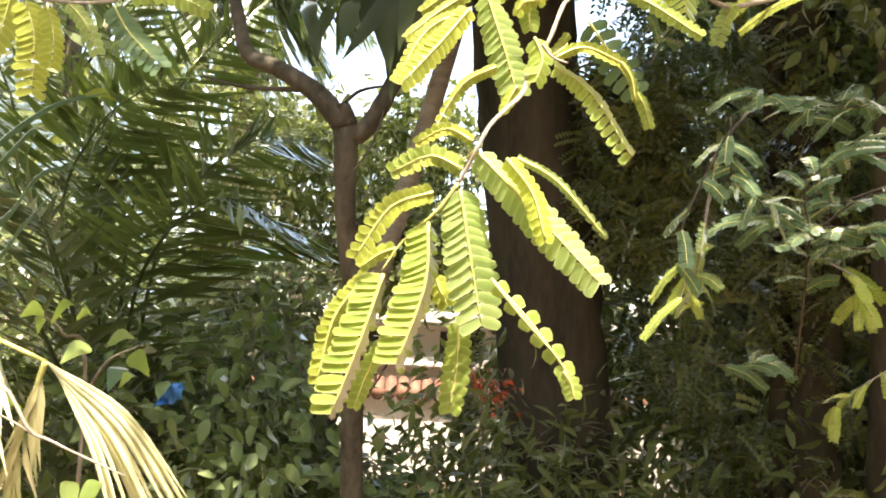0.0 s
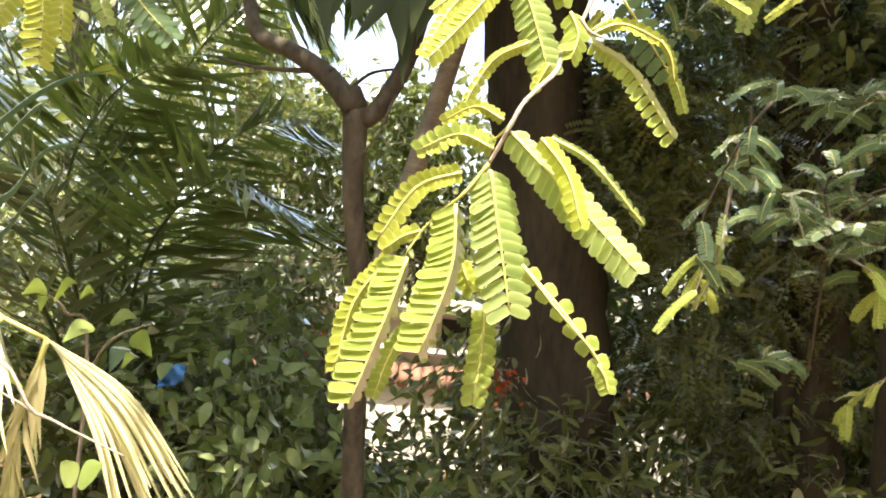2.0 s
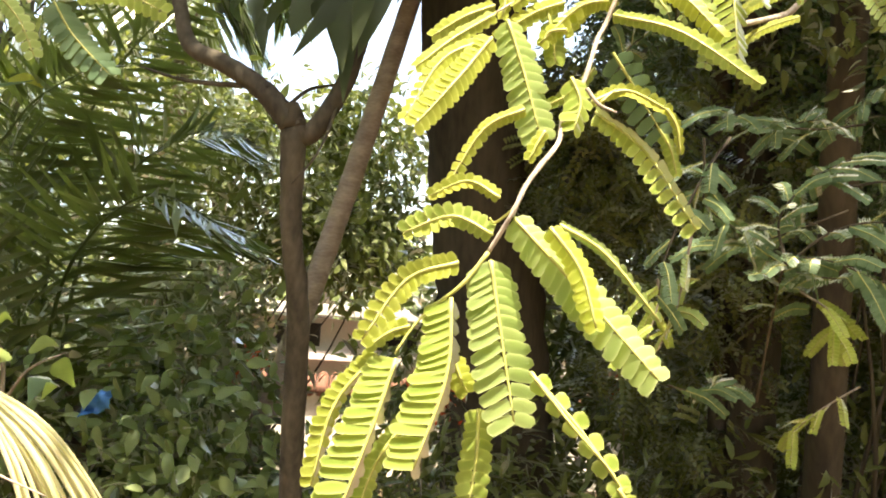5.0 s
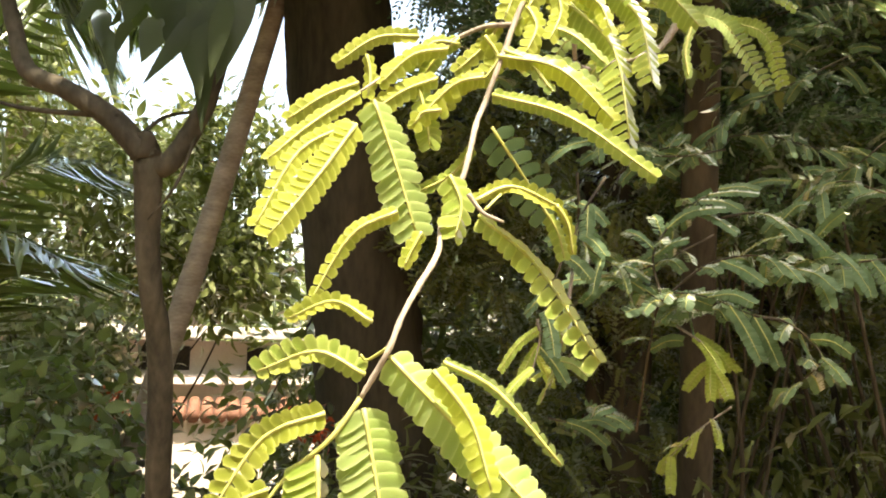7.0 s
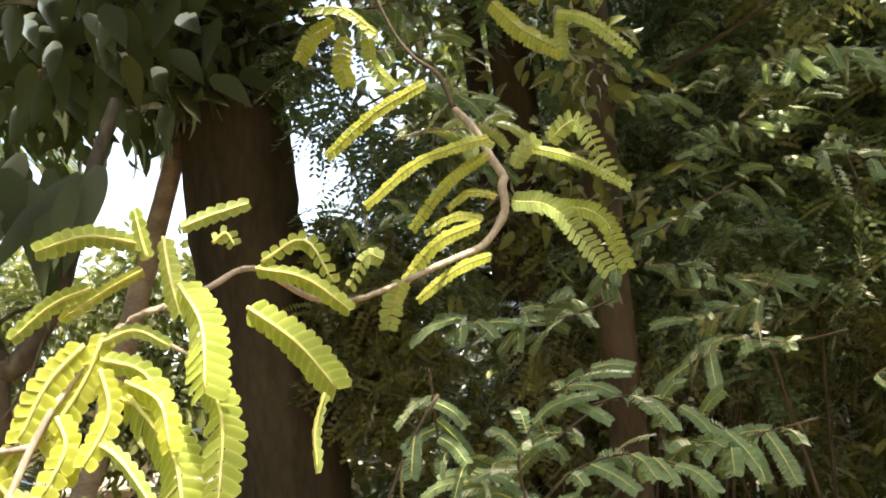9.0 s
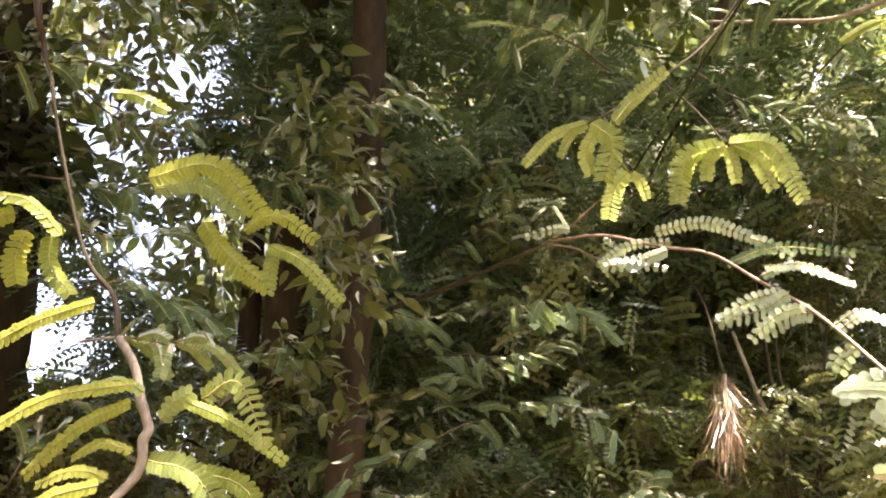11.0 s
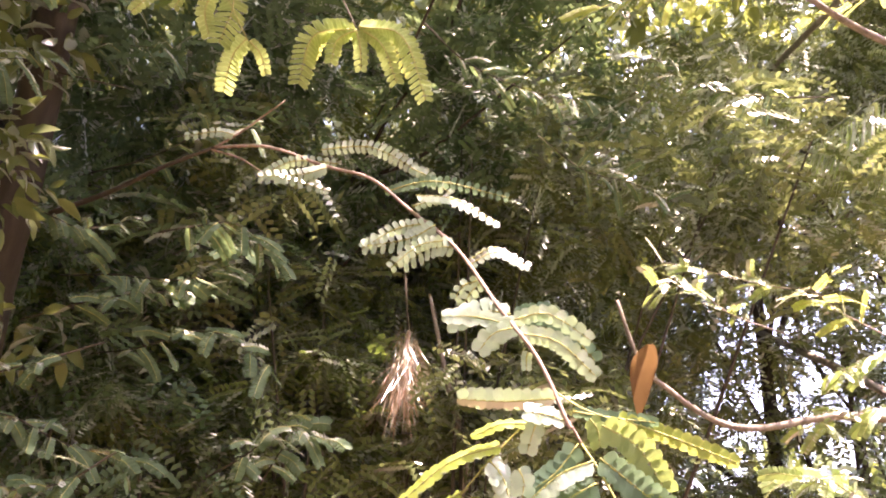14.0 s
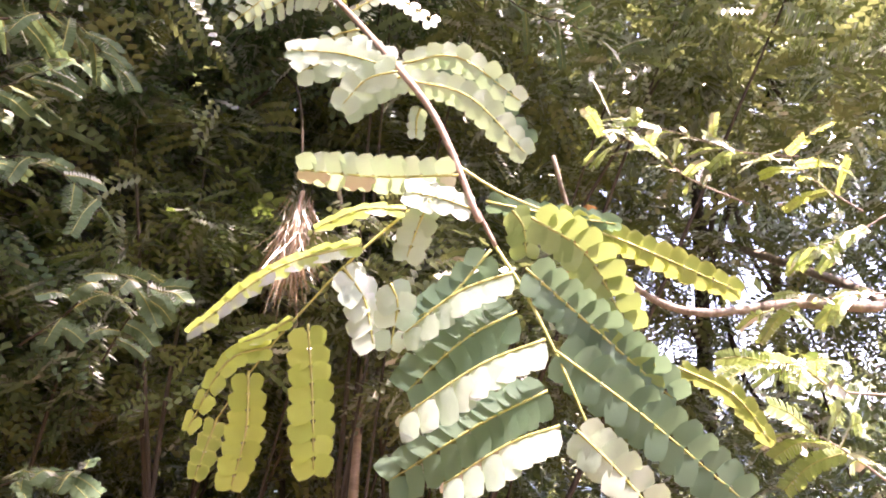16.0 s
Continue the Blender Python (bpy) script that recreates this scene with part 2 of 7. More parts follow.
def leaf(branch, base, mid, tip, half, normal, material, fold=(-12, -12), split=False, step=0.0054, label="", close=1.1):
    """A pinnate leaf with paired leaflets along a bent rachis; its leaflets are pieces of their own where split is set."""
    line = smooth_line([base, mid, tip], 5)
    length = np.linalg.norm(np.diff(line, axis=0), axis=1).sum()
    pairs = max(4, int(length / step))
    normal = unit(normal)
    frames = leaflet_frames(line, half, normal, fold, pairs, leaf_rng, close=close)
    v, f = tube_data(line, [0.0011, 0.0009, 0.0005], 5)
    if split:
        ob = link_mesh("leaf", v, f, M_STALK, branch, label)
        me = leaflet_mesh(material)
        for m3, foot in frames:
            o = new("leaflet", me)
            o.parent = ob
            m = Matrix([list(r) + [0] for r in m3] + [[0, 0, 0, 1]])
            o.matrix_basis = Matrix.Translation(foot) @ m
        return ob
    v, f = list(v), list(f)
    rachis, stalk = len(f), len(v)
    for m3, foot in frames:
        n0 = len(v)
        v.extend(foot + LEAFLET_V @ m3.T)
        f.extend(tuple(n0 + q for q in face) for face in LEAFLET_F)
    ob = link_mesh("leaf", v, f, material, branch, label)
    ob.data.materials.append(M_STALK)
    set_margin(ob.data, [0.0] * stalk + LEAFLET_EDGE * len(frames))
    ob.data.polygons.foreach_set("material_index", [1] * rachis + [0] * (len(f) - rachis))
    return ob


def blades(name, centres, dirs, normals, lengths, widths, material, parent=None, label="", fold=0.18, bend=0.15, fine=False):
    """Many simple leaves in one mesh: each a pointed blade with a folded midrib; fine ones have a rounder, bent outline."""
    c, d, n = (np.asarray(q, float) for q in (centres, dirs, normals))
    d = d / np.linalg.norm(d, axis=1)[:, None]
    s = np.cross(n, d)
    s /= np.linalg.norm(s, axis=1)[:, None] + 1e-9
    u = np.cross(d, s)
    L, Wd = np.asarray(lengths)[:, None], np.asarray(widths)[:, None]
    k = len(c)

    def at(x, y, up):
        return c + d * L * x + s * Wd * y + u * (Wd * abs(y) * 2 * fold - L * bend * x * x) + u * L * up
    if fine:
        v = np.stack([at(0, 0, 0), at(0.16, 0.36, 0), at(0.45, 0.5, 0.02), at(0.76, 0.3, 0), at(1, 0, -0.03),
                      at(0.76, -0.3, 0), at(0.45, -0.5, 0.02), at(0.16, -0.36, 0), at(0.3, 0, 0.03), at(0.7, 0, 0.02)], 1).reshape(-1, 3)
        tri = [(0, 8, 1), (1, 8, 2), (2, 8, 9), (2, 9, 3), (3, 9, 4), (4, 9, 5), (5, 9, 6), (6, 9, 8), (6, 8, 7), (7, 8, 0)]
        i = np.arange(k)[:, None] * 10
    else:
        v = np.stack([at(0, 0, 0), at(0.4, 0.5, 0), at(1, 0, 0), at(0.4, -0.5, 0), at(0.45, 0, 0)], 1).reshape(-1, 3)
        tri = [(0, 4, 1), (1, 4, 2), (0, 3, 4), (3, 2, 4)]
        i = np.arange(k)[:, None] * 5
    f = np.concatenate([i + np.array([q]) for q in tri], 0)
    return fast_mesh(name, v, f, material, parent, label)


def fast_mesh(name, v, f, material, parent=None, label=""):
    me = bpy.data.meshes.new(name)
    f = np.asarray(f, np.int32)
    v = np.asarray(v, np.float32)
    me.vertices.add(len(v))
    me.vertices.foreach_set("co", v.ravel())
    me.loops.add(f.size)
    me.loops.foreach_set("vertex_index", f.ravel())
    me.polygons.add(len(f))
    me.polygons.foreach_set("loop_start", np.arange(0, f.size, f.shape[1], dtype=np.int32))
    me.update(calc_edges=True)
    me.materials.append(material)
    ob = new(name, me)
    if parent is not None:
        ob.parent = parent
    if label:
        tagged(ob, label=label)
    return ob


def rand_dirs(rng, k, lift=0.0):
    d = rng.normal(size=(k, 3))
    d[:, 2] += lift
    return d / np.linalg.norm(d, axis=1)[:, None]


def spray_data(rng, feet, dirs, lengths, halves, pairs=11, turn=0.45):
    """Many pinnate leaves: two rows of small oblong leaflets on each drooping rachis."""
    feet, dirs = np.asarray(feet), np.asarray(dirs)
    k = len(feet)
    d = dirs / np.linalg.norm(dirs, axis=1)[:, None]
    nz = np.tile([0.0, 0.0, 1.0], (k, 1)) + rng.normal(scale=turn, size=(k, 3))
    s = np.cross(d, nz)
    s /= np.linalg.norm(s, axis=1)[:, None] + 1e-9
    u = np.cross(s, d)
    L, Hf = np.asarray(lengths)[:, None], np.asarray(halves)[:, None]
    vs = []
    sag = rng.uniform(0.1, 0.5, (k, 1))
    for i in range(pairs):
        t = (i + 0.7) / pairs
        foot = feet + d * L * t - np.array([0, 0, 1.0]) * L * sag * t * t
        size = Hf * (1 - 0.35 * max(0, t - 0.6) - 0.2 * (1 - t))
        w = L / pairs * 0.6
        for sg in (1, -1):
            a = (sg * s * 0.93 + d * 0.35 - u * rng.uniform(-0.1, 0.35, (k, 1))) * size
            vs.append(np.stack([foot - d * w * 0.3, foot + a * 0.55 - d * w, foot + a * 1.0, foot + a * 0.62 + d * w * 1.1], 1))
    v = np.concatenate(vs, 0).reshape(-1, 3)
    f = np.arange(len(v)).reshape(-1, 4)
    return v, f


def sprays(name, rng, feet, dirs, lengths, halves, material, parent=None, label="", pairs=11, turn=0.45):
    v, f = spray_data(rng, feet, dirs, lengths, halves, pairs, turn)
    return fast_mesh(name, v, f, material, parent, label)


# ---- the ground and the distance ----
rng0 = np.random.default_rng(3)
gx = np.concatenate([np.linspace(-400, -14, 8), np.linspace(-12, 14, 53), np.linspace(16, 400, 8)])
gy = np.concatenate([np.linspace(-400, -10, 8), np.linspace(-8, 18, 53), np.linspace(20, 400, 8)])
gv = [(x, y, 0.06 * noise.noise((x * 0.9, y * 0.9, 0.3)) + 0.03 * noise.noise((x * 4, y * 4, 1.3)) - 0.05) for y in gy for x in gx]
gw = len(gx)
gf = [(j * gw + i, j * gw + i + 1, (j + 1) * gw + i + 1, (j + 1) * gw + i) for j in range(len(gy) - 1) for i in range(gw - 1)]
tagged(link_mesh("ground", gv, gf, M_EARTH), "brown garden earth strewn with leaf litter", "ground", kind="structure")
k = 5000
lit = np.stack([rng0.uniform(-7, 9, k), rng0.uniform(0.5, 12, k), rng0.uniform(0.0, 0.05, k)], 1)
tagged(blades("leaf_litter", lit, rand_dirs(rng0, k) * [1, 1, 0.2], rand_dirs(rng0, k, 3), rng0.uniform(0.04, 0.1, k), rng0.uniform(0.02, 0.05, k), M_DRY),
       "dry brown fallen leaves scattered over the ground", "leaf litter", kind="stuff")


# ---- trees ----
# The slender forked tree.
tree_a = thing("forked_tree", "slender forked tree with pale blotchy brown bark", "tree")
A_LOW, A_FORK = np.array((-0.176, 2.308, 1.045)), np.array((-0.231, 2.069, 1.972))
A_FOOT = A_LOW + (A_LOW - A_FORK) * (A_LOW[2] + 0.05) / (A_FORK[2] - A_LOW[2])
tube("trunk", [A_FOOT, A_LOW, (-0.187, 2.184, 1.500), (-0.220, 2.122, 1.728), A_FORK], [0.042, 0.031, 0.028, 0.026, 0.031], M_BARK, tree_a, 14, 8, 0.12)
tube("limb", [A_FORK, (-0.313, 2.082, 2.058), (-0.408, 2.107, 2.119), (-0.510, 2.154, 2.174), (-0.558, 2.192, 2.301), (-0.620, 2.226, 2.488)], [0.031, 0.026, 0.023, 0.021, 0.018, 0.014], M_BARK, tree_a, 12, 6, 0.12)
tube("limb", [A_FORK, (-0.191, 2.069, 1.960), (-0.126, 2.057, 2.070), (-0.096, 2.047, 2.171), (-0.059, 2.051, 2.338), (-0.010, 2.108, 2.567)], [0.029, 0.024, 0.022, 0.021, 0.018, 0.013], M_BARK, tree_a, 12, 6, 0.12)
tube("stub", [A_FORK, (-0.243, 2.063, 2.028)], [0.034, 0.022], M_DARKBARK, tree_a, 9, 3, 0.5, "broken dark stub")
tube("twig", [(-0.251, 2.064, 2.020), (-0.202, 2.108, 2.080), (-0.118, 2.154, 2.114)], [0.006, 0.003], M_BARK, tree_a, 6)
tube("twig", [(-0.125, 2.059, 2.056), (-0.163, 2.023, 1.915), (-0.221, 2.032, 1.829)], [0.005, 0.002], M_BARK, tree_a, 6)
tube("twig", [(-0.296, 2.061, 2.061), (-0.505, 2.162, 2.085), (-0.654, 2.260, 2.136)], [0.008, 0.003], M_BARK, tree_a, 6)

# Large drooping leaves of the limb; their near-black colour makes the silhouette against the sky.
def big_leaf(parent, base, tip, width, material=M_HANG, face=(0.2, 1.0, 0.1)):
    line = smooth_line([base, (np.array(base) + tip) / 2 + [0, 0, 0.02], tip], 6)
    side = unit(np.cross(line[-1] - line[0], face))
    v, f = [], []
    for i, q in enumerate(line):
        s = i / (len(line) - 1)
        w = width * math.sin(math.pi * min(1, 0.06 + 0.94 * s) ** 0.8) * 0.5
        v += [q - side * w + [0, 0.25 * w, 0], q, q + side * w + [0, 0.25 * w, 0]]
        if i:
            a = 3 * i
            f += [(a - 3, a - 2, a + 1, a), (a - 2, a - 1, a + 2, a + 1)]
    return link_mesh("leaf", v, f, material, parent)


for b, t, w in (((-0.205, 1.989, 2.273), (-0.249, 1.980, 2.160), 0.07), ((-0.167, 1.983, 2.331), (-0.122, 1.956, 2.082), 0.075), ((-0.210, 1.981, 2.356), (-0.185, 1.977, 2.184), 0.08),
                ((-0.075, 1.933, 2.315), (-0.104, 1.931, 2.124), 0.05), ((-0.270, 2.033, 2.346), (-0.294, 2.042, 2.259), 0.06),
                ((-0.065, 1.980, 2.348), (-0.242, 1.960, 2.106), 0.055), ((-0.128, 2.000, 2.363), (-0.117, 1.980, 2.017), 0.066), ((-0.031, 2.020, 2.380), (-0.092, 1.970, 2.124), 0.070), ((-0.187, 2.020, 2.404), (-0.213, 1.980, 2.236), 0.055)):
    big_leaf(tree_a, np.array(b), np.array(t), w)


def trunk_tree(name, label, low, high, radius, material, seed, crown_r=0, foot_z=-0.05, top=4.5, lean_top=0.0):
    """A tall trunk through two points, carried down to the ground and up to the crown."""
    low, high = np.array(low), np.array(high)
    d = (high - low) / (high[2] - low[2])
    foot, up = low + d * (foot_z - low[2]), high + d * (top - high[2])
    t = thing(name, label, "tree")
    pts = [foot + (up - foot) * s + rng0.normal(scale=radius * 0.12, size=3) * [1, 1, 0] for s in np.linspace(0, 1, 9)]
    tube("trunk", pts, [radius * 1.35, radius * 1.05, radius, radius * 0.95, radius * 0.85], material, t, 20, 6, 0.14, seed=seed)
    return t, up


big_tree, big_top = trunk_tree("shade_tree", "massive dark-barked tree trunk in deep shade", (0.565, 3.535, 1.231), (0.363, 3.402, 2.640), 0.21, M_DARKBARK, 4, top=5.0)
tree_b, tree_b_top = trunk_tree("rain_tree", "straight dark brown trunk among dense foliage", (1.418, 3.011, 1.319), (1.337, 2.895, 2.532), 0.08, M_DARKBARK, 5, top=5.0)
tree_c, tree_c_top = trunk_tree("rain_tree", "thin dark trunk standing beside a thicker one", (1.339, 3.114, 1.307), (1.234, 2.994, 2.559), 0.04, M_DARKBARK, 6, top=4.6)
tree_d, tree_d_top = trunk_tree("rain_tree", "dark straight trunk half hidden by leaves", (1.332, 2.353, 2.340), (1.221, 2.120, 3.123), 0.052, M_DARKBARK, 7, top=6.0)
tree_e, tree_e_top = trunk_tree("rain_tree", "thin dark trunk in the shade of the wood", (1.748, 3.946, 3.106), (1.527, 3.530, 4.395), 0.05, M_DARKBARK, 8, top=6.0)


def leaf_cloud(name, rng, boxes, count, size, material, parent, label="", aspect=0.42, fine=False):
    """A crown of single leaves gathered into clumps within ellipsoids (centre, radii)."""
    cs, ds = [], []
    for c, r in boxes:
        k = count // len(boxes)
        clumps = rand_dirs(rng, max(4, k // 26)) * rng.uniform(0.25, 1.0, (max(4, k // 26), 1)) ** 0.5 * np.array(r) + np.array(c)
        pick = rng.integers(0, len(clumps), k)
        off = rng.normal(scale=0.09 * min(3.0, np.mean(r)) + size * 0.7, size=(k, 3))
        cs.append(clumps[pick] + off)
        ds.append(off + rng.normal(scale=size, size=(k, 3)) - [0, 0, size * 0.8])
    c, d = np.concatenate(cs), np.concatenate(ds)
    n = rand_dirs(rng, len(c), 1.4)
    ln = size * rng.uniform(0.6, 1.25, len(c))
    return blades(name, c, d, n, ln, ln * aspect, material, parent, label, fine=fine)


def spray_cloud(name, rng, boxes, count, material, parent, label="", length=0.11, half=0.016, droop=-0.3, pairs=8, flat=1.0, turn=0.45):
    """A crown of pinnate leaves, several at each twig end."""
    fs, ds = [], []
    for c, r in boxes:
        k = count // len(boxes)
        nc = max(4, k // 9)
        clumps = rand_dirs(rng, nc) * rng.uniform(0.2, 1.0, (nc, 1)) ** 0.5 * np.array(r) + np.array(c)
        pick = rng.integers(0, nc, k)
        fs.append(clumps[pick] + rng.normal(scale=0.035, size=(k, 3)))
        ds.append(rand_dirs(rng, k) * [1, 1, flat] + [0, 0, droop])
    fcat, dcat = np.concatenate(fs), np.concatenate(ds)
    k = len(fcat)
    return sprays(name, rng, fcat, dcat, length * rng.uniform(0.65, 1.2, k), half * rng.uniform(0.8, 1.2, k), material, parent, label, pairs, turn)


def shrub(name, label, category, foot, boxes, count, size, material, seed, stems=7, aspect=0.42, feathery=False):
    rng = np.random.default_rng(seed)
    s = thing(name, label, category)
    for _ in range(stems):
        c, r = boxes[int(rng.integers(0, len(boxes)))]
        end = np.array(c) + rand_dirs(rng, 1)[0] * np.array(r) * 0.8
        start = np.array(foot) + rng.normal(scale=0.12, size=3) * [1, 1, 0]
        mid = (start + end) / 2 + rng.normal(scale=0.08, size=3)
        tube("stem", [start, mid, end], [0.012, 0.008, 0.003], M_DARKBARK, s, 6, 5)
    if feathery:
        spray_cloud("foliage", rng, boxes, count, material, s, length=size * 1.3, half=size * 0.29, pairs=8, flat=0.4, droop=-0.15, turn=0.9)
    else:
        leaf_cloud("foliage", rng, boxes, count, size, material, s, aspect=aspect, fine=True)
    return s


# ---- crowns, and canopy added to shade the scene ----
def crown_of(tree, top, boxes, count, seed, material=M_SPRAY, size=0.2, limb_r=0.05):
    """Limbs from the trunk's top into each mass of the crown, and the leaves."""
    rng = np.random.default_rng(seed)
    for c, r in boxes:
        e = np.array(c) + rand_dirs(rng, 1)[0] * np.array(r) * 0.5
        tube("limb", [np.array(top) - [0, 0, 0.5], (np.array(top) + e) / 2 + rng.normal(scale=0.15, size=3), e], [limb_r, limb_r * 0.6, 0.012], M_DARKBARK, tree, 8, 5)
    leaf_cloud("crown", rng, boxes, count, size, material, tree)


# Overhead crowns, mostly out of view, set where they shade the background.
crown_of(big_tree, big_top, [((0.5, 1.65, 4.7), (0.7, 0.4, 0.25)), ((-0.5, 1.8, 4.7), (0.6, 0.4, 0.25)), ((-1.7, 2.0, 4.8), (0.8, 0.6, 0.3)), ((0.4, 2.8, 5.0), (1.0, 0.7, 0.3)), ((-1.0, 3.2, 5.2), (1.0, 0.7, 0.3)), ((1.3, 2.3, 4.8), (0.7, 0.6, 0.25))], 4300, 31, limb_r=0.05)
crown_of(tree_b, tree_b_top, [((2.1, 1.9, 4.7), (0.7, 0.5, 0.25)), ((3.0, 2.3, 4.9), (0.8, 0.6, 0.3)), ((2.0, 3.1, 5.1), (0.9, 0.7, 0.3)), ((3.2, 3.4, 5.4), (0.9, 0.7, 0.3))], 3300, 32)
crown_of(tree_c, tree_c_top, [((1.4, 3.3, 5.0), (0.8, 0.6, 0.3)), ((2.4, 3.8, 5.3), (0.8, 0.7, 0.3))], 1500, 33, size=0.14, limb_r=0.03)
crown_of(tree_d, tree_d_top, [((4.4, 3.0, 5.9), (1.1, 0.9, 0.4)), ((3.8, 4.4, 6.2), (1.2, 0.9, 0.5)), ((5.2, 4.4, 6.4), (1.2, 0.9, 0.5)), ((2.6, 5.2, 6.6), (1.4, 1.0, 0.5))], 3600, 34)
crown_of(tree_e, tree_e_top, [((6.2, 4.0, 6.6), (1.3, 1.2, 0.5)), ((4.6, 5.6, 7.2), (1.5, 1.0, 0.6)), ((6.4, 5.6, 7.4), (1.5, 1.0, 0.6))], 2400, 35)


def canopy(tree, top, seed, x0, x1, y0, y1, thin, gaps, per=20, size=0.15):
    """Added shade overhead, mostly out of view: limbs, twigs' clumps of leaves, and gaps set where sun should fall."""
    rng = np.random.default_rng(seed)
    cs = []
    for x in np.arange(x0, x1, 0.19):
        for y in np.arange(y0, y1, 0.19):
            q = np.array([x, y, 4.75]) + rng.normal(scale=[0.05, 0.05, 0.12], size=3)
            if rng.random() < thin or any(((q[0] - gx0) / rx) ** 2 + ((q[1] - gy0) / ry) ** 2 < 1 for gx0, gy0, rx, ry in gaps):
                continue
            cs.append(q)
    cs = np.array(cs)
    for q in cs[rng.integers(0, len(cs), 7)]:
        tube("limb", [np.array(top) - [0, 0, 0.4], (np.array(top) + q) / 2 + [0, 0, 0.15], q], [0.04, 0.022, 0.008], M_DARKBARK, tree, 8, 5)
    c = np.repeat(cs, per, 0) + rng.normal(scale=0.085, size=(len(cs) * per, 3))
    ln = size * rng.uniform(0.6, 1.2, len(c))
    blades("crown", c, rand_dirs(rng, len(c)) - [0, 0, 0.3], rand_dirs(rng, len(c), 1.4), ln, ln * 0.42, M_SPRAY, tree)


# Openings set so that sun lands on the near branches and chosen spots.
SUN_GAPS = [(0.2, -0.75, 0.36, 0.34), (-0.3, -0.5, 0.28, 0.22), (0.52, 0.1, 0.2, 0.38), (1.52, -0.45, 0.34, 0.34), (1.18, -0.1, 0.2, 0.15), (1.6, -0.05, 0.2, 0.2), (-0.62, 0.5, 0.42, 0.36), (-0.02, 0.72, 0.15, 0.15),
        (2.37, 0.86, 0.26, 0.3), (2.74, 0.92, 0.13, 0.16), (2.55, 0.0, 0.42, 0.5), (1.5, 0.16, 0.2, 0.22)]
canopy(big_tree, big_top, 301, -0.6, 0.95, -0.5, 2.3, 0.03, SUN_GAPS, 46, 0.17)
canopy(big_tree, big_top, 306, -2.1, -0.6, -0.5, 2.3, 0.22, SUN_GAPS, 40, 0.15)
canopy(tree_b, tree_b_top, 302, 0.95, 1.9, -0.6, 1.0, 0.06, SUN_GAPS, 46, 0.17)
canopy(tree_c, tree_c_top, 305, 0.95, 1.9, 1.0, 2.4, 0.50, SUN_GAPS, 40, 0.15)
canopy(tree_b, tree_b_top, 303, 1.9, 2.45, 0.3, 2.6, 0.60, SUN_GAPS, 34)
canopy(tree_b, tree_b_top, 310, 2.45, 3.0, 0.3, 2.6, 0.34, SUN_GAPS, 34)
canopy(tree_d, tree_d_top, 304, 3.0, 4.8, -0.6, 0.55, 0.5, SUN_GAPS, 30)
canopy(tree_d, tree_d_top, 309, 3.0, 5.0, 0.55, 2.0, 0.15, SUN_GAPS, 32)
canopy(big_tree, big_top, 308, -2.3, 0.6, 3.8, 5.5, 0.42, SUN_GAPS, 32, 0.17)
canopy(big_tree, big_top, 311, 0.55, 1.7, 2.4, 3.9, 0.12, SUN_GAPS, 36, 0.17)
# Unseen leaf mass added higher up to keep sun off the hanging leaves.
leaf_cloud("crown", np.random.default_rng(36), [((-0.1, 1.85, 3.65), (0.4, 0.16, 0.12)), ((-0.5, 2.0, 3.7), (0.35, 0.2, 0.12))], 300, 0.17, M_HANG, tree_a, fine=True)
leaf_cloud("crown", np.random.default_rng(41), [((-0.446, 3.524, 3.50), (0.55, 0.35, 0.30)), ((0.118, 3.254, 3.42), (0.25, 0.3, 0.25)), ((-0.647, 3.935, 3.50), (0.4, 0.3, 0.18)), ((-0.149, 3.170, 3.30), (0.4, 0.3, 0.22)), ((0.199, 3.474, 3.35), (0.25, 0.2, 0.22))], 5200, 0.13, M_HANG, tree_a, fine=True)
leaf_cloud("crown", np.random.default_rng(42), [((0.763, 2.865, 3.30), (0.24, 0.3, 0.30)), ((0.626, 2.858, 3.638), (0.3, 0.3, 0.3)), ((1.000, 2.986, 3.196), (0.15, 0.3, 0.4)), ((0.460, 3.059, 3.840), (0.3, 0.3, 0.4)), ((0.95, 3.1, 2.75), (0.12, 0.2, 0.2))], 1500, 0.075, M_SPRAY, big_tree, fine=True)
spray_cloud("crown", np.random.default_rng(44), [((0.705, 2.999, 2.830), (0.22, 0.2, 0.16)), ((0.591, 3.010, 3.107), (0.22, 0.2, 0.14)), ((0.827, 2.931, 2.650), (0.16, 0.2, 0.12))], 240, M_GREY, big_tree, length=0.14, half=0.028, flat=0.5, turn=0.8)
leaf_cloud("crown", np.random.default_rng(43), [((1.037, 1.927, 3.087), (0.22, 0.15, 0.14)), ((1.219, 2.001, 2.716), (0.16, 0.12, 0.12)), ((1.180, 2.171, 2.381), (0.2, 0.12, 0.14))], 420, 0.065, M_DEEP, tree_d, fine=True)
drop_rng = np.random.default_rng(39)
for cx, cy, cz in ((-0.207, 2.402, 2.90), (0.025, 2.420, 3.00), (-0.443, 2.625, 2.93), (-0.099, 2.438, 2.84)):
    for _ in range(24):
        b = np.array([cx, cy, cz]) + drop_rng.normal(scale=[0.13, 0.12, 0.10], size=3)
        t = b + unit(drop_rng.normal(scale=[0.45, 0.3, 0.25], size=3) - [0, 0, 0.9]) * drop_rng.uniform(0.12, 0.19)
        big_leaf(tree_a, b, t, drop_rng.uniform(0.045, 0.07))


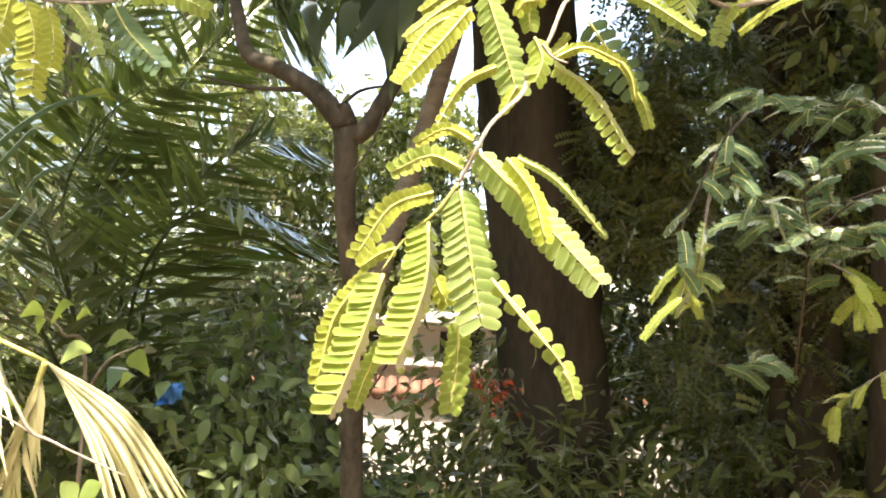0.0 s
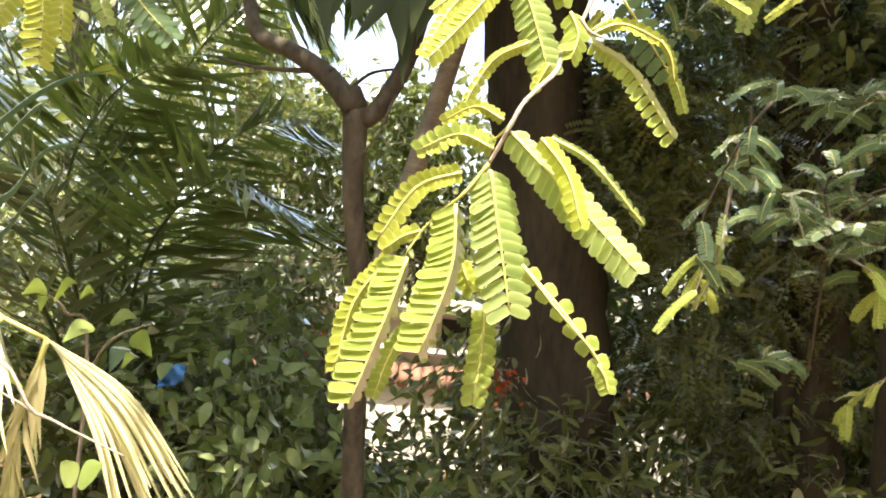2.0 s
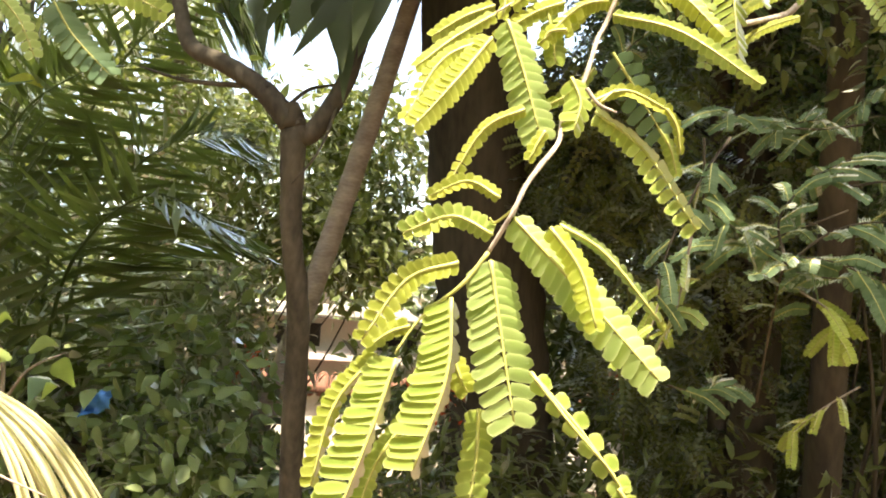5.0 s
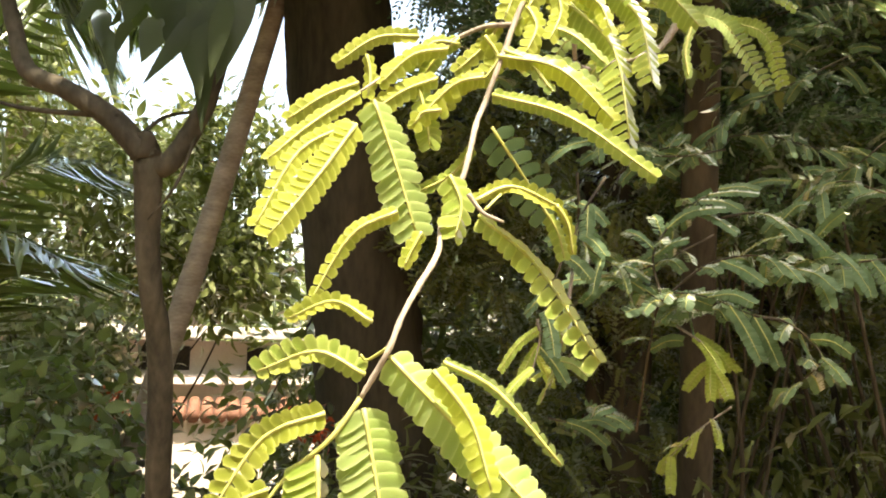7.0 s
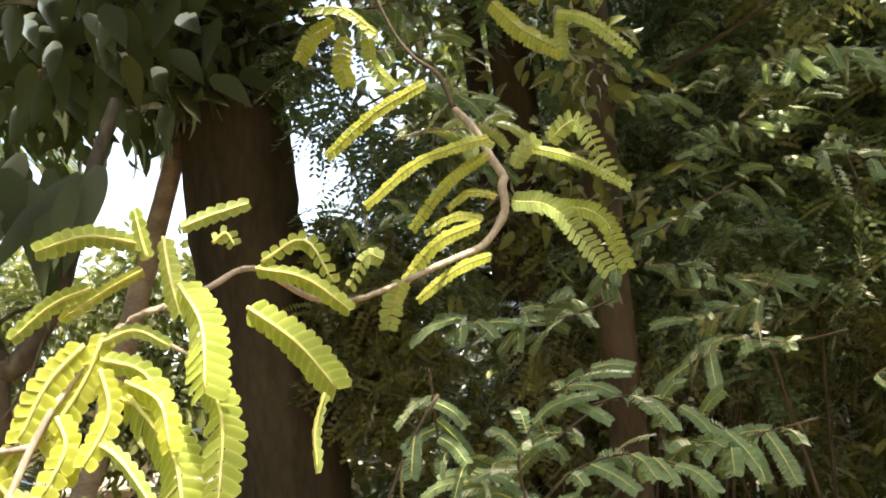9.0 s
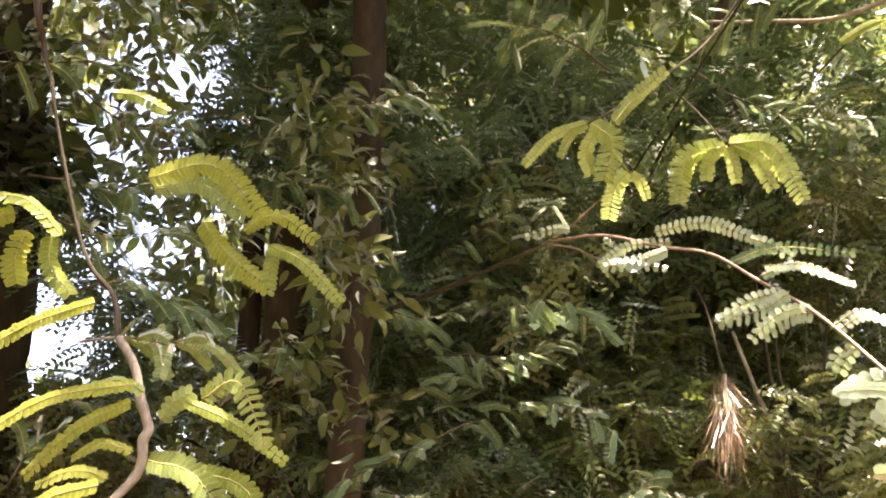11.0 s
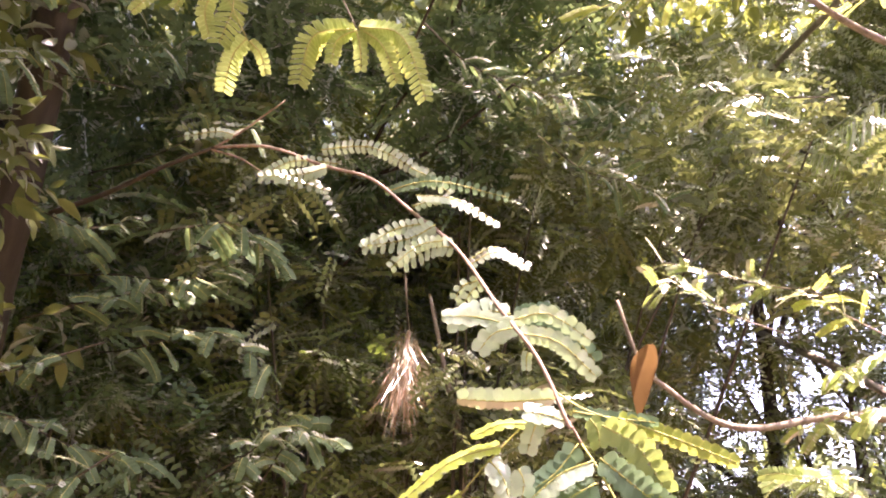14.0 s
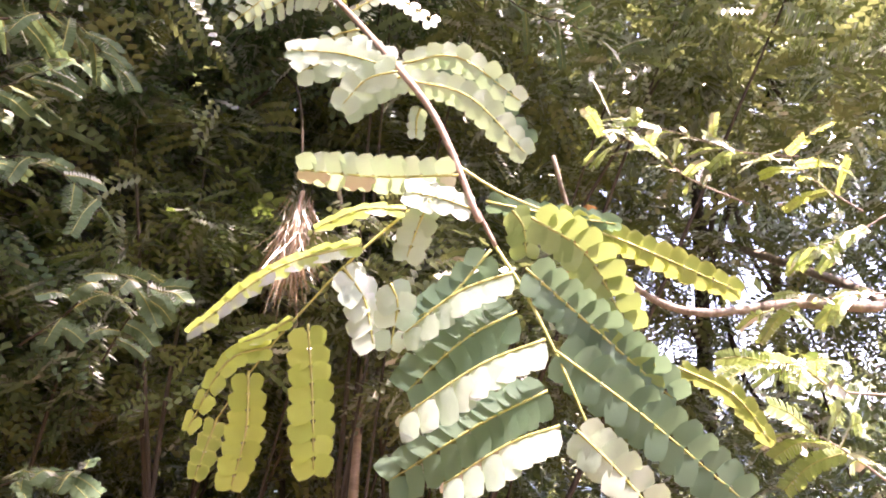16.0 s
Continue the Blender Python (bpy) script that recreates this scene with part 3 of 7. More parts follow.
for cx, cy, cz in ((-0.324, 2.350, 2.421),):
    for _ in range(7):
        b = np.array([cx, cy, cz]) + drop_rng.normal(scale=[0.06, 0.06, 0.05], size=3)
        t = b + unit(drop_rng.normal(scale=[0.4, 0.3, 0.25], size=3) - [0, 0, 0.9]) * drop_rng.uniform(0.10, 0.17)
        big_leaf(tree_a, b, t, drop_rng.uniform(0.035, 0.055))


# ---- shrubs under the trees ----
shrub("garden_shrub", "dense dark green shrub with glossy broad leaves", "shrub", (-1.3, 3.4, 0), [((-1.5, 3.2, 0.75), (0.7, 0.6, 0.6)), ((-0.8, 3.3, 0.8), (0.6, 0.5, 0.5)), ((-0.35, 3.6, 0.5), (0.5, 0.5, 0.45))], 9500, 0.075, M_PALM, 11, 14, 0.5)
shrub("garden_shrub", "leafy green shrub growing round the slender tree", "shrub", (-0.6, 3.0, 0), [((-0.7, 3.0, 1.15), (0.5, 0.4, 0.35)), ((-0.45, 2.9, 0.8), (0.4, 0.4, 0.4))], 2300, 0.075, M_BROAD, 12, 8, 0.5)
shrub("hedge_bush", "tangled bush with small dull leaves behind the tree", "shrub", (-1.0, 4.6, 0), [((-1.6, 4.8, 1.4), (1.0, 0.7, 0.8)), ((-1.0, 4.9, 1.3), (0.5, 0.5, 0.6)), ((-2.6, 4.4, 1.4), (0.9, 0.8, 1.1))], 7500, 0.085, M_SUNNY, 13, 16)
shrub("tall_hedge", "tall dull green hedge behind the slender tree", "shrub", (-1.2, 6.0, 0), [((-1.456, 6.155, 2.918), (0.8, 0.4, 0.6)), ((-0.792, 5.733, 2.376), (0.5, 0.4, 0.45)), ((-0.314, 5.919, 2.013), (0.5, 0.4, 0.3)), ((-0.006, 6.277, 2.156), (0.35, 0.3, 0.4)), ((-0.079, 6.191, 2.795), (0.45, 0.3, 0.42))], 7500, 0.10, M_DEEP, 19, 14)
shrub("dark_bush", "low dark bush with narrow leaves in shade", "shrub", (0.6, 3.4, 0), [((0.5, 3.3, 0.6), (0.5, 0.5, 0.6)), ((1.1, 3.5, 0.7), (0.6, 0.6, 0.6)), ((0.1, 3.0, 0.55), (0.35, 0.4, 0.4))], 6500, 0.10, M_DEEP, 14, 12, 0.22)
shrub("dark_bush", "low dark bush beside the thin trunks", "shrub", (2.0, 3.0, 0), [((1.7, 3.0, 0.7), (0.6, 0.5, 0.7)), ((2.5, 2.8, 0.9), (0.7, 0.6, 0.8)), ((3.2, 2.2, 1.0), (0.7, 0.7, 0.9))], 6500, 0.10, M_DEEP, 15, 12, 0.3)


# leafy undergrowth that catches flecks of sun
shrub("understory_shrub", "green shrub flecked with sunlight under the trees", "shrub", (2.3, 2.6, 0), [((2.129, 2.722, 2.525), (0.5, 0.4, 0.35)), ((2.458, 2.260, 2.364), (0.5, 0.4, 0.35)), ((1.868, 3.087, 2.955), (0.5, 0.4, 0.4))], 2600, 0.10, M_BROAD, 16, 12, feathery=True)
shrub("understory_shrub", "small-leaved shrub flecked with sunlight", "shrub", (3.0, 2.2, 0), [((2.885, 2.239, 2.636), (0.45, 0.4, 0.4)), ((3.059, 1.896, 2.327), (0.5, 0.4, 0.35)), ((2.875, 2.413, 2.469), (0.4, 0.4, 0.35)), ((2.755, 2.383, 3.148), (0.4, 0.4, 0.35))], 3000, 0.10, M_SUNNY, 17, 12, feathery=True)
shrub("understory_shrub", "green bush with light-flecked leaves in the wood", "shrub", (1.6, 3.0, 0), [((1.767, 2.714, 2.658), (0.4, 0.3, 0.4)), ((2.215, 2.626, 2.883), (0.4, 0.3, 0.4)), ((2.024, 2.750, 2.285), (0.4, 0.3, 0.35)), ((1.794, 2.721, 2.498), (0.5, 0.35, 0.4))], 3000, 0.10, M_BROAD, 18, 12, feathery=True)
shrub("understory_shrub", "slender shrub with small pale-topped leaves under the canopy", "shrub", (2.4, 2.2, 0), [((2.80, 1.80, 3.2), (0.35, 0.35, 0.35)), ((2.867, 1.149, 3.233), (0.5, 0.5, 0.4)), ((2.35, 2.30, 2.62), (0.45, 0.3, 0.3)), ((1.961, 2.262, 2.980), (0.4, 0.4, 0.35)), ((3.179, 0.913, 3.026), (0.4, 0.5, 0.35)), ((2.616, 1.586, 2.310), (0.4, 0.4, 0.25))], 2400, 0.10, M_SUNNY, 20, 14, feathery=True)
# ---- dense wood ----
def wood(name, label, foot, top, boxes, count, seed, material=M_SPRAY, leafy=False, length=0.12, size=0.09, r=0.045):
    """A leafy tree of the thicket: trunk, limbs into each mass of leaves, crown."""
    rng = np.random.default_rng(seed)
    t = thing(name, label, "tree")
    tube("trunk", [foot, (np.array(foot) + top) / 2 + rng.normal(scale=0.1, size=3), top], [r, r * 0.8, r * 0.3], M_DARKBARK, t, 10, 6, 0.15)
    for c, rr in boxes:
        for _ in range(2):
            a = np.array(foot) + (np.array(top) - foot) * rng.uniform(0.45, 0.95)
            e = np.array(c) + rand_dirs(rng, 1)[0] * np.array(rr) * 0.7
            m = (a + e) / 2 + rng.normal(scale=0.18, size=3)
            tube("limb", [a, m, (m + e) / 2 + rng.normal(scale=0.08, size=3), e], [0.012, 0.008, 0.003], M_DARKBARK, t, 6, 5)
    if leafy:
        leaf_cloud("crown", rng, boxes, count, size, material, t)
    else:
        spray_cloud("crown", rng, boxes, count, material, t, length=length, half=length * 0.22, flat=0.6, turn=0.8)
    return t


wood("thicket_tree", "dark feathery-leaved tree in the shaded thicket", (1.9, 3.0, 0), (1.8, 3.2, 3.4), [((1.35, 3.1, 2.2), (0.6, 0.5, 0.7)), ((2.1, 2.9, 2.5), (0.8, 0.6, 0.9)), ((1.5, 3.3, 1.4), (0.7, 0.5, 0.6)), ((0.75, 3.3, 2.2), (0.25, 0.4, 0.5))], 6500, 21, length=0.13)
wood("thicket_tree", "dense dark green tree closing the view", (2.2, 4.4, 0), (2.4, 4.5, 4.0), [((1.3, 4.4, 1.9), (0.8, 0.5, 1.0)), ((2.6, 4.2, 2.6), (1.1, 0.6, 1.5)), ((0.7, 4.6, 1.1), (0.8, 0.5, 0.7)), ((2.4, 4.0, 1.0), (1.2, 0.6, 0.8)), ((1.85, 4.4, 3.1), (0.4, 0.4, 0.6)), ((2.4, 4.2, 3.6), (0.7, 0.5, 0.7))], 15000, 22, M_DEEP, True, size=0.12)
wood("thicket_tree", "feathery-leaved tree dappled with sun", (3.0, 2.9, 0), (3.1, 3.0, 4.3), [((2.75, 3.15, 2.5), (0.7, 0.6, 0.8)), ((3.4, 2.1, 2.8), (0.8, 0.8, 0.9)), ((2.7, 3.2, 3.6), (0.8, 0.8, 0.6)), ((3.2, 2.6, 1.7), (0.8, 0.7, 0.6))], 8000, 23, length=0.13)
wood("thicket_tree", "feathery-leaved tree at the edge of the clearing", (4.3, 1.5, 0), (4.3, 1.5, 4.6), [((4.1, 1.4, 3.0), (0.8, 0.9, 1.0)), ((4.0, 2.6, 3.7), (0.8, 0.8, 0.9)), ((4.3, 0.3, 3.0), (0.8, 0.8, 1.0)), ((4.2, 1.5, 1.7), (0.8, 1.1, 0.7)), ((4.4, 1.6, 4.1), (0.9, 1.3, 0.5)), ((4.6, 0.4, 4.3), (0.8, 0.8, 0.5))], 10500, 24, M_SUNNY, length=0.14)
wood("thicket_tree", "dense green tree far in the wood", (4.0, 5.4, 0), (4.0, 5.4, 6.0), [((3.4, 5.2, 3.2), (1.2, 0.6, 1.6)), ((4.9, 4.8, 3.3), (1.1, 0.7, 1.8)), ((2.6, 5.4, 4.2), (0.9, 0.6, 1.2)), ((4.0, 5.0, 1.6), (1.6, 0.6, 1.0))], 13000, 25, M_DEEP, True, size=0.15)
wood("thicket_tree", "bright leafy tree standing in the sun", (6.6, 2.0, 0), (6.6, 2.0, 6.0), [((6.4, 1.6, 5.0), (1.0, 1.6, 1.2)), ((6.2, 3.8, 3.8), (1.0, 0.9, 1.8)), ((6.2, -0.4, 4.8), (1.0, 1.2, 1.2)), ((6.2, 2.0, 1.3), (1.0, 2.0, 0.8))], 20000, 26, M_SUNNY, True, size=0.17)

wood("thicket_tree", "shaded tree filling the wood under the canopy", (2.4, 3.4, 0), (2.3, 3.2, 4.4), [((1.168, 2.618, 3.556), (0.35, 0.4, 0.45)), ((1.628, 2.282, 3.510), (0.5, 0.5, 0.5)), ((1.750, 2.490, 2.907), (0.5, 0.4, 0.5)), ((1.812, 2.599, 2.324), (0.5, 0.4, 0.5)), ((1.940, 2.954, 2.771), (0.5, 0.5, 0.5)), ((2.353, 2.127, 3.475), (0.6, 0.5, 0.5)), ((2.824, 1.678, 3.786), (0.6, 0.5, 0.5))], 5200, 28, M_GREY, False, 0.14, r=0.03)
# A ring of tall trees closes the garden; it is lower where the open sky shows. Those behind the camera are unseen,
# added to cut skylight.
ring_rng = np.random.default_rng(40)
for dist, step in ((9.0, 11.0), (13.0, 9.0)):
    for az in np.arange(-180, 180, step):
        a = az + ring_rng.uniform(-2, 2)
        d = dist + ring_rng.uniform(-0.8, 0.8)
        if -21 < a < 4:
            h = 2.6 + 0.02 * (d - 9)
        elif 4 <= a < 19:
            h = 4.0 if d < 11 else 4.6
        elif 57 < a < 100:
            h = 2.7 if d < 11 else 3.1
        else:
            h = ring_rng.uniform(8, 10)
        if -25 < a < 26 and d < 11:
            continue
        x, y = 0.4 + d * math.sin(radians(a)), 0.4 + d * math.cos(radians(a))
        w = d * radians(step) * 0.75
        bx = [((x, y, h * f), (w, w * 0.7, h * 0.24)) for f in (0.22, 0.5, 0.8)]
        wood("boundary_tree", "tall leafy tree closing off the garden", (x, y, -0.05), (x, y, h * 0.8), bx, 2700 if h > 5 else 1300, int(1000 + az + dist), M_SUNNY if int(az) % 3 == 0 else M_DEEP, True, size=0.42 if 25 < az < 100 else 0.30, r=0.12)

# ---- the low white wall with its grey coping ----
def box(name, lo, hi, material, parent=None, label="", bevel=0.012):
    bm = bmesh.new()
    bmesh.ops.create_cube(bm, size=1.0)
    for v in bm.verts:
        v.co = Vector([lo[i] + (hi[i] - lo[i]) * (v.co[i] + 0.5) for i in range(3)])
    bmesh.ops.bevel(bm, geom=bm.edges[:], offset=bevel, segments=2, affect="EDGES", profile=0.5)
    me = bpy.data.meshes.new(name)
    bm.to_mesh(me)
    bm.free()
    me.materials.append(material)
    ob = new(name, me)
    if parent is not None:
        ob.parent = parent
    return tagged(ob, label=label)


house = thing("outbuilding", "low white outbuilding with grey roof edge and red tiles", "building")
box("wall", (-3.2, 9.0, -0.1), (4.2, 9.25, 1.52), M_PLASTER, house, "white limewashed wall")
box("roof_slab", (-3.4, 8.7, 1.54), (4.4, 9.5, 1.66), M_METAL, house, "weathered grey roof slab")
box("ledge", (-3.2, 8.86, 1.08), (4.2, 8.998, 1.18), M_PLASTER, house, "projecting plaster ledge")
# Flat dark panels; an unlit room's darkness is put into their colour.
for i in range(7):
    x = -2.9 + i * 1.02
    box("window", (x, 8.985, 1.22), (x + 0.46, 8.997, 1.46), M_DARK, house, "dark panel standing for a window opening", 0.004)
for i in range(60):
    x = -3.2 + i * 0.125
    v, f = tube_data(np.array([(x, 8.5, 0.80), (x, 8.68, 0.86), (x, 8.86, 0.92)]), [0.066, 0.062, 0.058], 8)
    link_mesh("roof_tile", v, f, M_TILE, house)
box("porch_wall", (-3.2, 8.6, -0.1), (4.2, 8.7, 0.77), M_PLASTER, house, "white porch wall")


# ---- palms ----
def frond(parent, points, leaflet, pairs, material, seed, droop=0.5, width=0.018, spread=0.75):
    """A feather palm frond: a tapering midrib and long narrow leaflets on both sides."""
    rng = np.random.default_rng(seed)
    line = smooth_line(points, 8)
    tube("midrib", points, [0.009, 0.006, 0.002], M_STALK if material is M_PALE_PALM else M_PALM, parent, 6, 8)
    c, d, n, L = [], [], [], []
    for i in range(pairs):
        s = 0.12 + 0.88 * i / pairs
        x = s * (len(line) - 1.001)
        k = int(x)
        p = line[k] + (line[k + 1] - line[k]) * (x - k)
        tan = unit(line[k + 1] - line[k])
        side = unit(np.cross(tan, [0.15, 0.1, 1.0]))
        for sg in (1, -1):
            c.append(p)
            d.append(sg * side * spread + tan * 0.6 - np.array([0, 0, droop * rng.uniform(0.6, 1.3)]) + rng.normal(scale=0.07, size=3))
            n.append(np.cross(tan, sg * side) * sg + rng.normal(scale=0.3, size=3))
            L.append(leaflet * (math.sin(math.pi * min(1, 0.12 + 0.86 * s)) ** 0.6) * rng.uniform(0.85, 1.1))
    return blades("frond", c, d, n, L, np.full(len(L), width), material, parent, fold=0.3, bend=0.12)


areca = thing("areca_palm", "clump of feathery dark green palm fronds", "palm")
AB = np.array((-1.089, 3.098, 0.812))
tube("stem", [(AB[0], AB[1], -0.05), (AB[0] + 0.02, AB[1], 0.5), AB], [0.05, 0.045, 0.035], M_PALMBARK, areca, 10, 6, 0.05)
tube("stem", [(AB[0] + 0.2, AB[1] + 0.2, -0.05), (AB[0] + 0.16, AB[1] + 0.2, 0.6), (-1.031, 3.147, 1.340)], [0.045, 0.04, 0.03], M_PALMBARK, areca, 10, 6, 0.05)
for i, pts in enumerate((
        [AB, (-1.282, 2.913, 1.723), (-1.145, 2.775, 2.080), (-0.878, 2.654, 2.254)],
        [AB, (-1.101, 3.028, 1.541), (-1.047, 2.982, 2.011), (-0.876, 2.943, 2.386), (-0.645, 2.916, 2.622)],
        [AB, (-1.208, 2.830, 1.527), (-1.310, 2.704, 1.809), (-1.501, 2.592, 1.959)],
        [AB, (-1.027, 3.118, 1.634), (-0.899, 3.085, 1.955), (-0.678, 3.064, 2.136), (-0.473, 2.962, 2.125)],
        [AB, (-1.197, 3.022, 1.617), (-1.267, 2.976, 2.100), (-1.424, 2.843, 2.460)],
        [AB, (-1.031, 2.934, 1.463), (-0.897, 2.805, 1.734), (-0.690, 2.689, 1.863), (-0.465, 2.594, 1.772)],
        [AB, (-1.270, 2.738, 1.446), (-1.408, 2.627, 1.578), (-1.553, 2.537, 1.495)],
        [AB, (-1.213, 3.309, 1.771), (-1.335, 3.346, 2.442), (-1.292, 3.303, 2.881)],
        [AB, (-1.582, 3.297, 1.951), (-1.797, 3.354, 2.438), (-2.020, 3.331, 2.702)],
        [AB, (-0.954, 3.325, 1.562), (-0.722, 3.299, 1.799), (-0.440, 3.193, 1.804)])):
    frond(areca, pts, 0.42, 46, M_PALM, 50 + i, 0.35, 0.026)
grass_palm = thing("young_palm", "pale drooping strap leaves of a young palm", "palm")
GB = np.array((-1.438, 2.319, 1.648))
tube("stem", [(GB[0], GB[1], -0.05), GB], [0.03, 0.02], M_PALMBARK, grass_palm, 8)
big_leaf(areca, np.array((-1.105, 2.568, 2.143)), np.array((-1.002, 2.568, 2.128)), 0.03, M_YELLOW)
for i, pts in enumerate(([GB, (-1.233, 2.292, 1.893), (-1.069, 2.277, 2.027), (-0.916, 2.270, 2.075)], [GB, (-1.259, 2.302, 1.799), (-1.088, 2.234, 1.952), (-1.115, 2.200, 1.790)],
                         [GB, (-1.206, 2.311, 1.693), (-1.089, 2.295, 1.839), (-0.966, 2.291, 1.870)], [GB, (-1.231, 2.323, 1.582), (-1.128, 2.310, 1.697), (-1.048, 2.299, 1.795)])):
    line = smooth_line(pts, 7)
    v, f = [], []
    for j, q in enumerate(line):
        w = 0.014 * (1 - (j / (len(line) - 1)) ** 2) + 0.001
        v += [q + [0, 0.3 * w, -w], q + [0, -0.4 * w, 0], q + [0, 0.3 * w, w]]
        if j:
            a = 3 * j
            f += [(a - 3, a - 2, a + 1, a), (a - 2, a - 1, a + 2, a + 1)]
    link_mesh("leaf", v, f, M_GREY, grass_palm)


def coconut(name, label, foot, top, r, crowns, leaflet, seed, material=M_PALM):
    t = thing(name, label, "palm")
    foot, top = np.array(foot), np.array(top)
    v, f = tube_data(smooth_line([foot, (foot + top) / 2 + [0.05, 0, 0], top], 30), [r * 1.15, r, r * 0.85], 16, 0.06, random.Random(seed))
    v = np.array(v)
    link_mesh("trunk", v, f, M_PALMBARK, t)
    for i, pts in enumerate(crowns):
        frond(t, [top] + list(pts), leaflet, 60, material, seed + i, 0.8, 0.05)
    return t


LP_LOW, LP_HIGH = np.array((-0.205, 3.494, 1.904)), np.array((0.070, 3.472, 2.886))
coconut("coconut_palm", "leaning palm with pale ringed trunk", LP_LOW + (LP_LOW - LP_HIGH) * (LP_LOW[2] + 0.05) / (LP_HIGH[2] - LP_LOW[2]), LP_HIGH + (LP_HIGH - LP_LOW) * 0.3, 0.045,
        [[(-0.110, 3.414, 3.619), (-0.375, 3.239, 3.393)], [(0.241, 3.592, 3.810), (0.516, 3.616, 3.517)]], 0.5, 70)
coconut("coconut_palm", "tall coconut palm with grey-green hanging fronds", (-1.9, 7.4, -0.05), (-1.557, 6.715, 5.045), 0.11,
        [[(-1.368, 6.661, 4.537), (-1.106, 6.617, 3.908), (-0.924, 6.565, 3.384)], [(-1.656, 6.653, 4.660), (-1.763, 6.507, 4.106), (-1.814, 6.362, 3.538)],
         [(-1.217, 6.722, 4.922), (-0.905, 6.761, 4.466), (-0.801, 6.814, 3.904)], [(-1.862, 6.626, 4.975), (-2.243, 6.473, 4.532), (-2.409, 6.336, 3.900)],
         [(-1.440, 6.566, 4.487), (-1.348, 6.323, 3.872), (-1.345, 6.268, 3.402)],
         [(-1.911, 6.600, 4.633), (-1.672, 6.600, 4.084), (-1.339, 6.600, 3.480)], [(-1.819, 6.600, 4.642), (-1.318, 6.600, 4.210), (-0.890, 6.600, 3.542)], [(-1.997, 6.600, 4.578), (-2.029, 6.600, 4.005), (-2.077, 6.600, 3.160)], [(-1.860, 6.600, 4.590), (-1.844, 6.600, 3.974), (-1.643, 6.600, 3.337)], [(-1.769, 6.600, 4.598), (-1.058, 6.600, 4.376), (-0.548, 6.600, 3.806)]], 0.75, 80)
# The air is clear; a lighter leaf colour stands for the haze here.
coconut("coconut_palm", "distant coconut palm pale in the haze", (-1.4, 10.4, -0.05), (-1.827, 9.904, 3.282), 0.10,
        [[(-2.021, 9.659, 3.763), (-2.431, 9.478, 3.626)], [(-1.735, 9.830, 4.031), (-1.445, 9.857, 3.710)], [(-1.946, 9.821, 4.155), (-2.289, 9.822, 4.203)],
         [(-1.619, 9.657, 3.720), (-1.158, 9.514, 3.049)], [(-2.087, 9.502, 3.321), (-2.428, 9.448, 2.896)]], 0.8, 90, M_SUNNY)
coconut("coconut_palm", "distant coconut palm behind the white outbuilding", (-0.2, 11.5, -0.05), (-0.805, 10.891, 3.308), 0.10,
        [[(-0.980, 10.851, 3.745), (-1.251, 10.667, 3.614)], [(-0.683, 10.845, 3.761), (-0.296, 10.654, 3.595)], [(-0.848, 10.496, 3.238), (-1.147, 10.366, 2.554)],
         [(-0.561, 10.490, 3.254), (-0.302, 10.348, 2.602)], [(-0.761, 10.839, 3.831), (-0.630, 10.808, 4.136)]], 0.8, 96, M_SUNNY)

# The pleated fan leaf, half dry, hanging from its stalk.
fan = thing("fan_palm", "half-dry pleated palm leaf hanging from its stalk", "palm")
FA = np.array((-0.953, 2.141, 1.342))
FS = np.array((-1.201, 2.135, 1.441))
tube("stalk", [(FS[0] - 0.1, FS[1], -0.05), (FS[0] - 0.08, FS[1], FS[2] - 0.5), FS, (-1.070, 2.138, 1.388), FA], [0.012, 0.01, 0.007, 0.006], M_STALK, fan, 7)
fan_rng = random.Random(9)
E_1, E_2 = np.array((-0.528, 2.066, 1.011)), np.array((-0.716, 2.072, 0.974))
for i in range(31):
    s = i / 30
    tip = E_1 + (E_2 - E_1) * s + np.array([0, fan_rng.uniform(-0.06, 0.06), fan_rng.uniform(-0.05, 0.05)])
    start = FA + np.array([0.0014 * i, 0, -0.0014 * i])
    mid = (start + tip) / 2 + np.array([0.03, -0.03, 0.045 * (1 - s)])
    line = smooth_line([start, mid, tip], 6)
    v, f = [], []
    side = unit(np.cross(tip - start, [0, 1, 0.1]))
    for j, q in enumerate(line):
        w = 0.0058 * math.sin(math.pi * (0.12 + 0.8 * j / (len(line) - 1)))
        v += [q - side * w + [0, 0.8 * w, 0], q, q + side * w + [0, 0.8 * w, 0]]
        if j:
            a = 3 * j
            f += [(a - 3, a - 2, a + 1, a), (a - 2, a - 1, a + 2, a + 1)]
    link_mesh("segment", v, f, M_PALE_PALM, fan)
frond(fan, [FA, (-0.977, 2.149, 1.255), (-1.011, 2.164, 1.111), (-1.026, 2.186, 0.883)], 0.22, 14, M_PALE_PALM, 45, 1.2, 0.02, 0.3)
frond(fan, [(-1.070, 2.138, 1.388), (-1.057, 2.042, 1.340), (-1.091, 2.053, 1.229)], 0.3, 12, M_PALE_PALM, 46, 0.9, 0.02, 0.5)

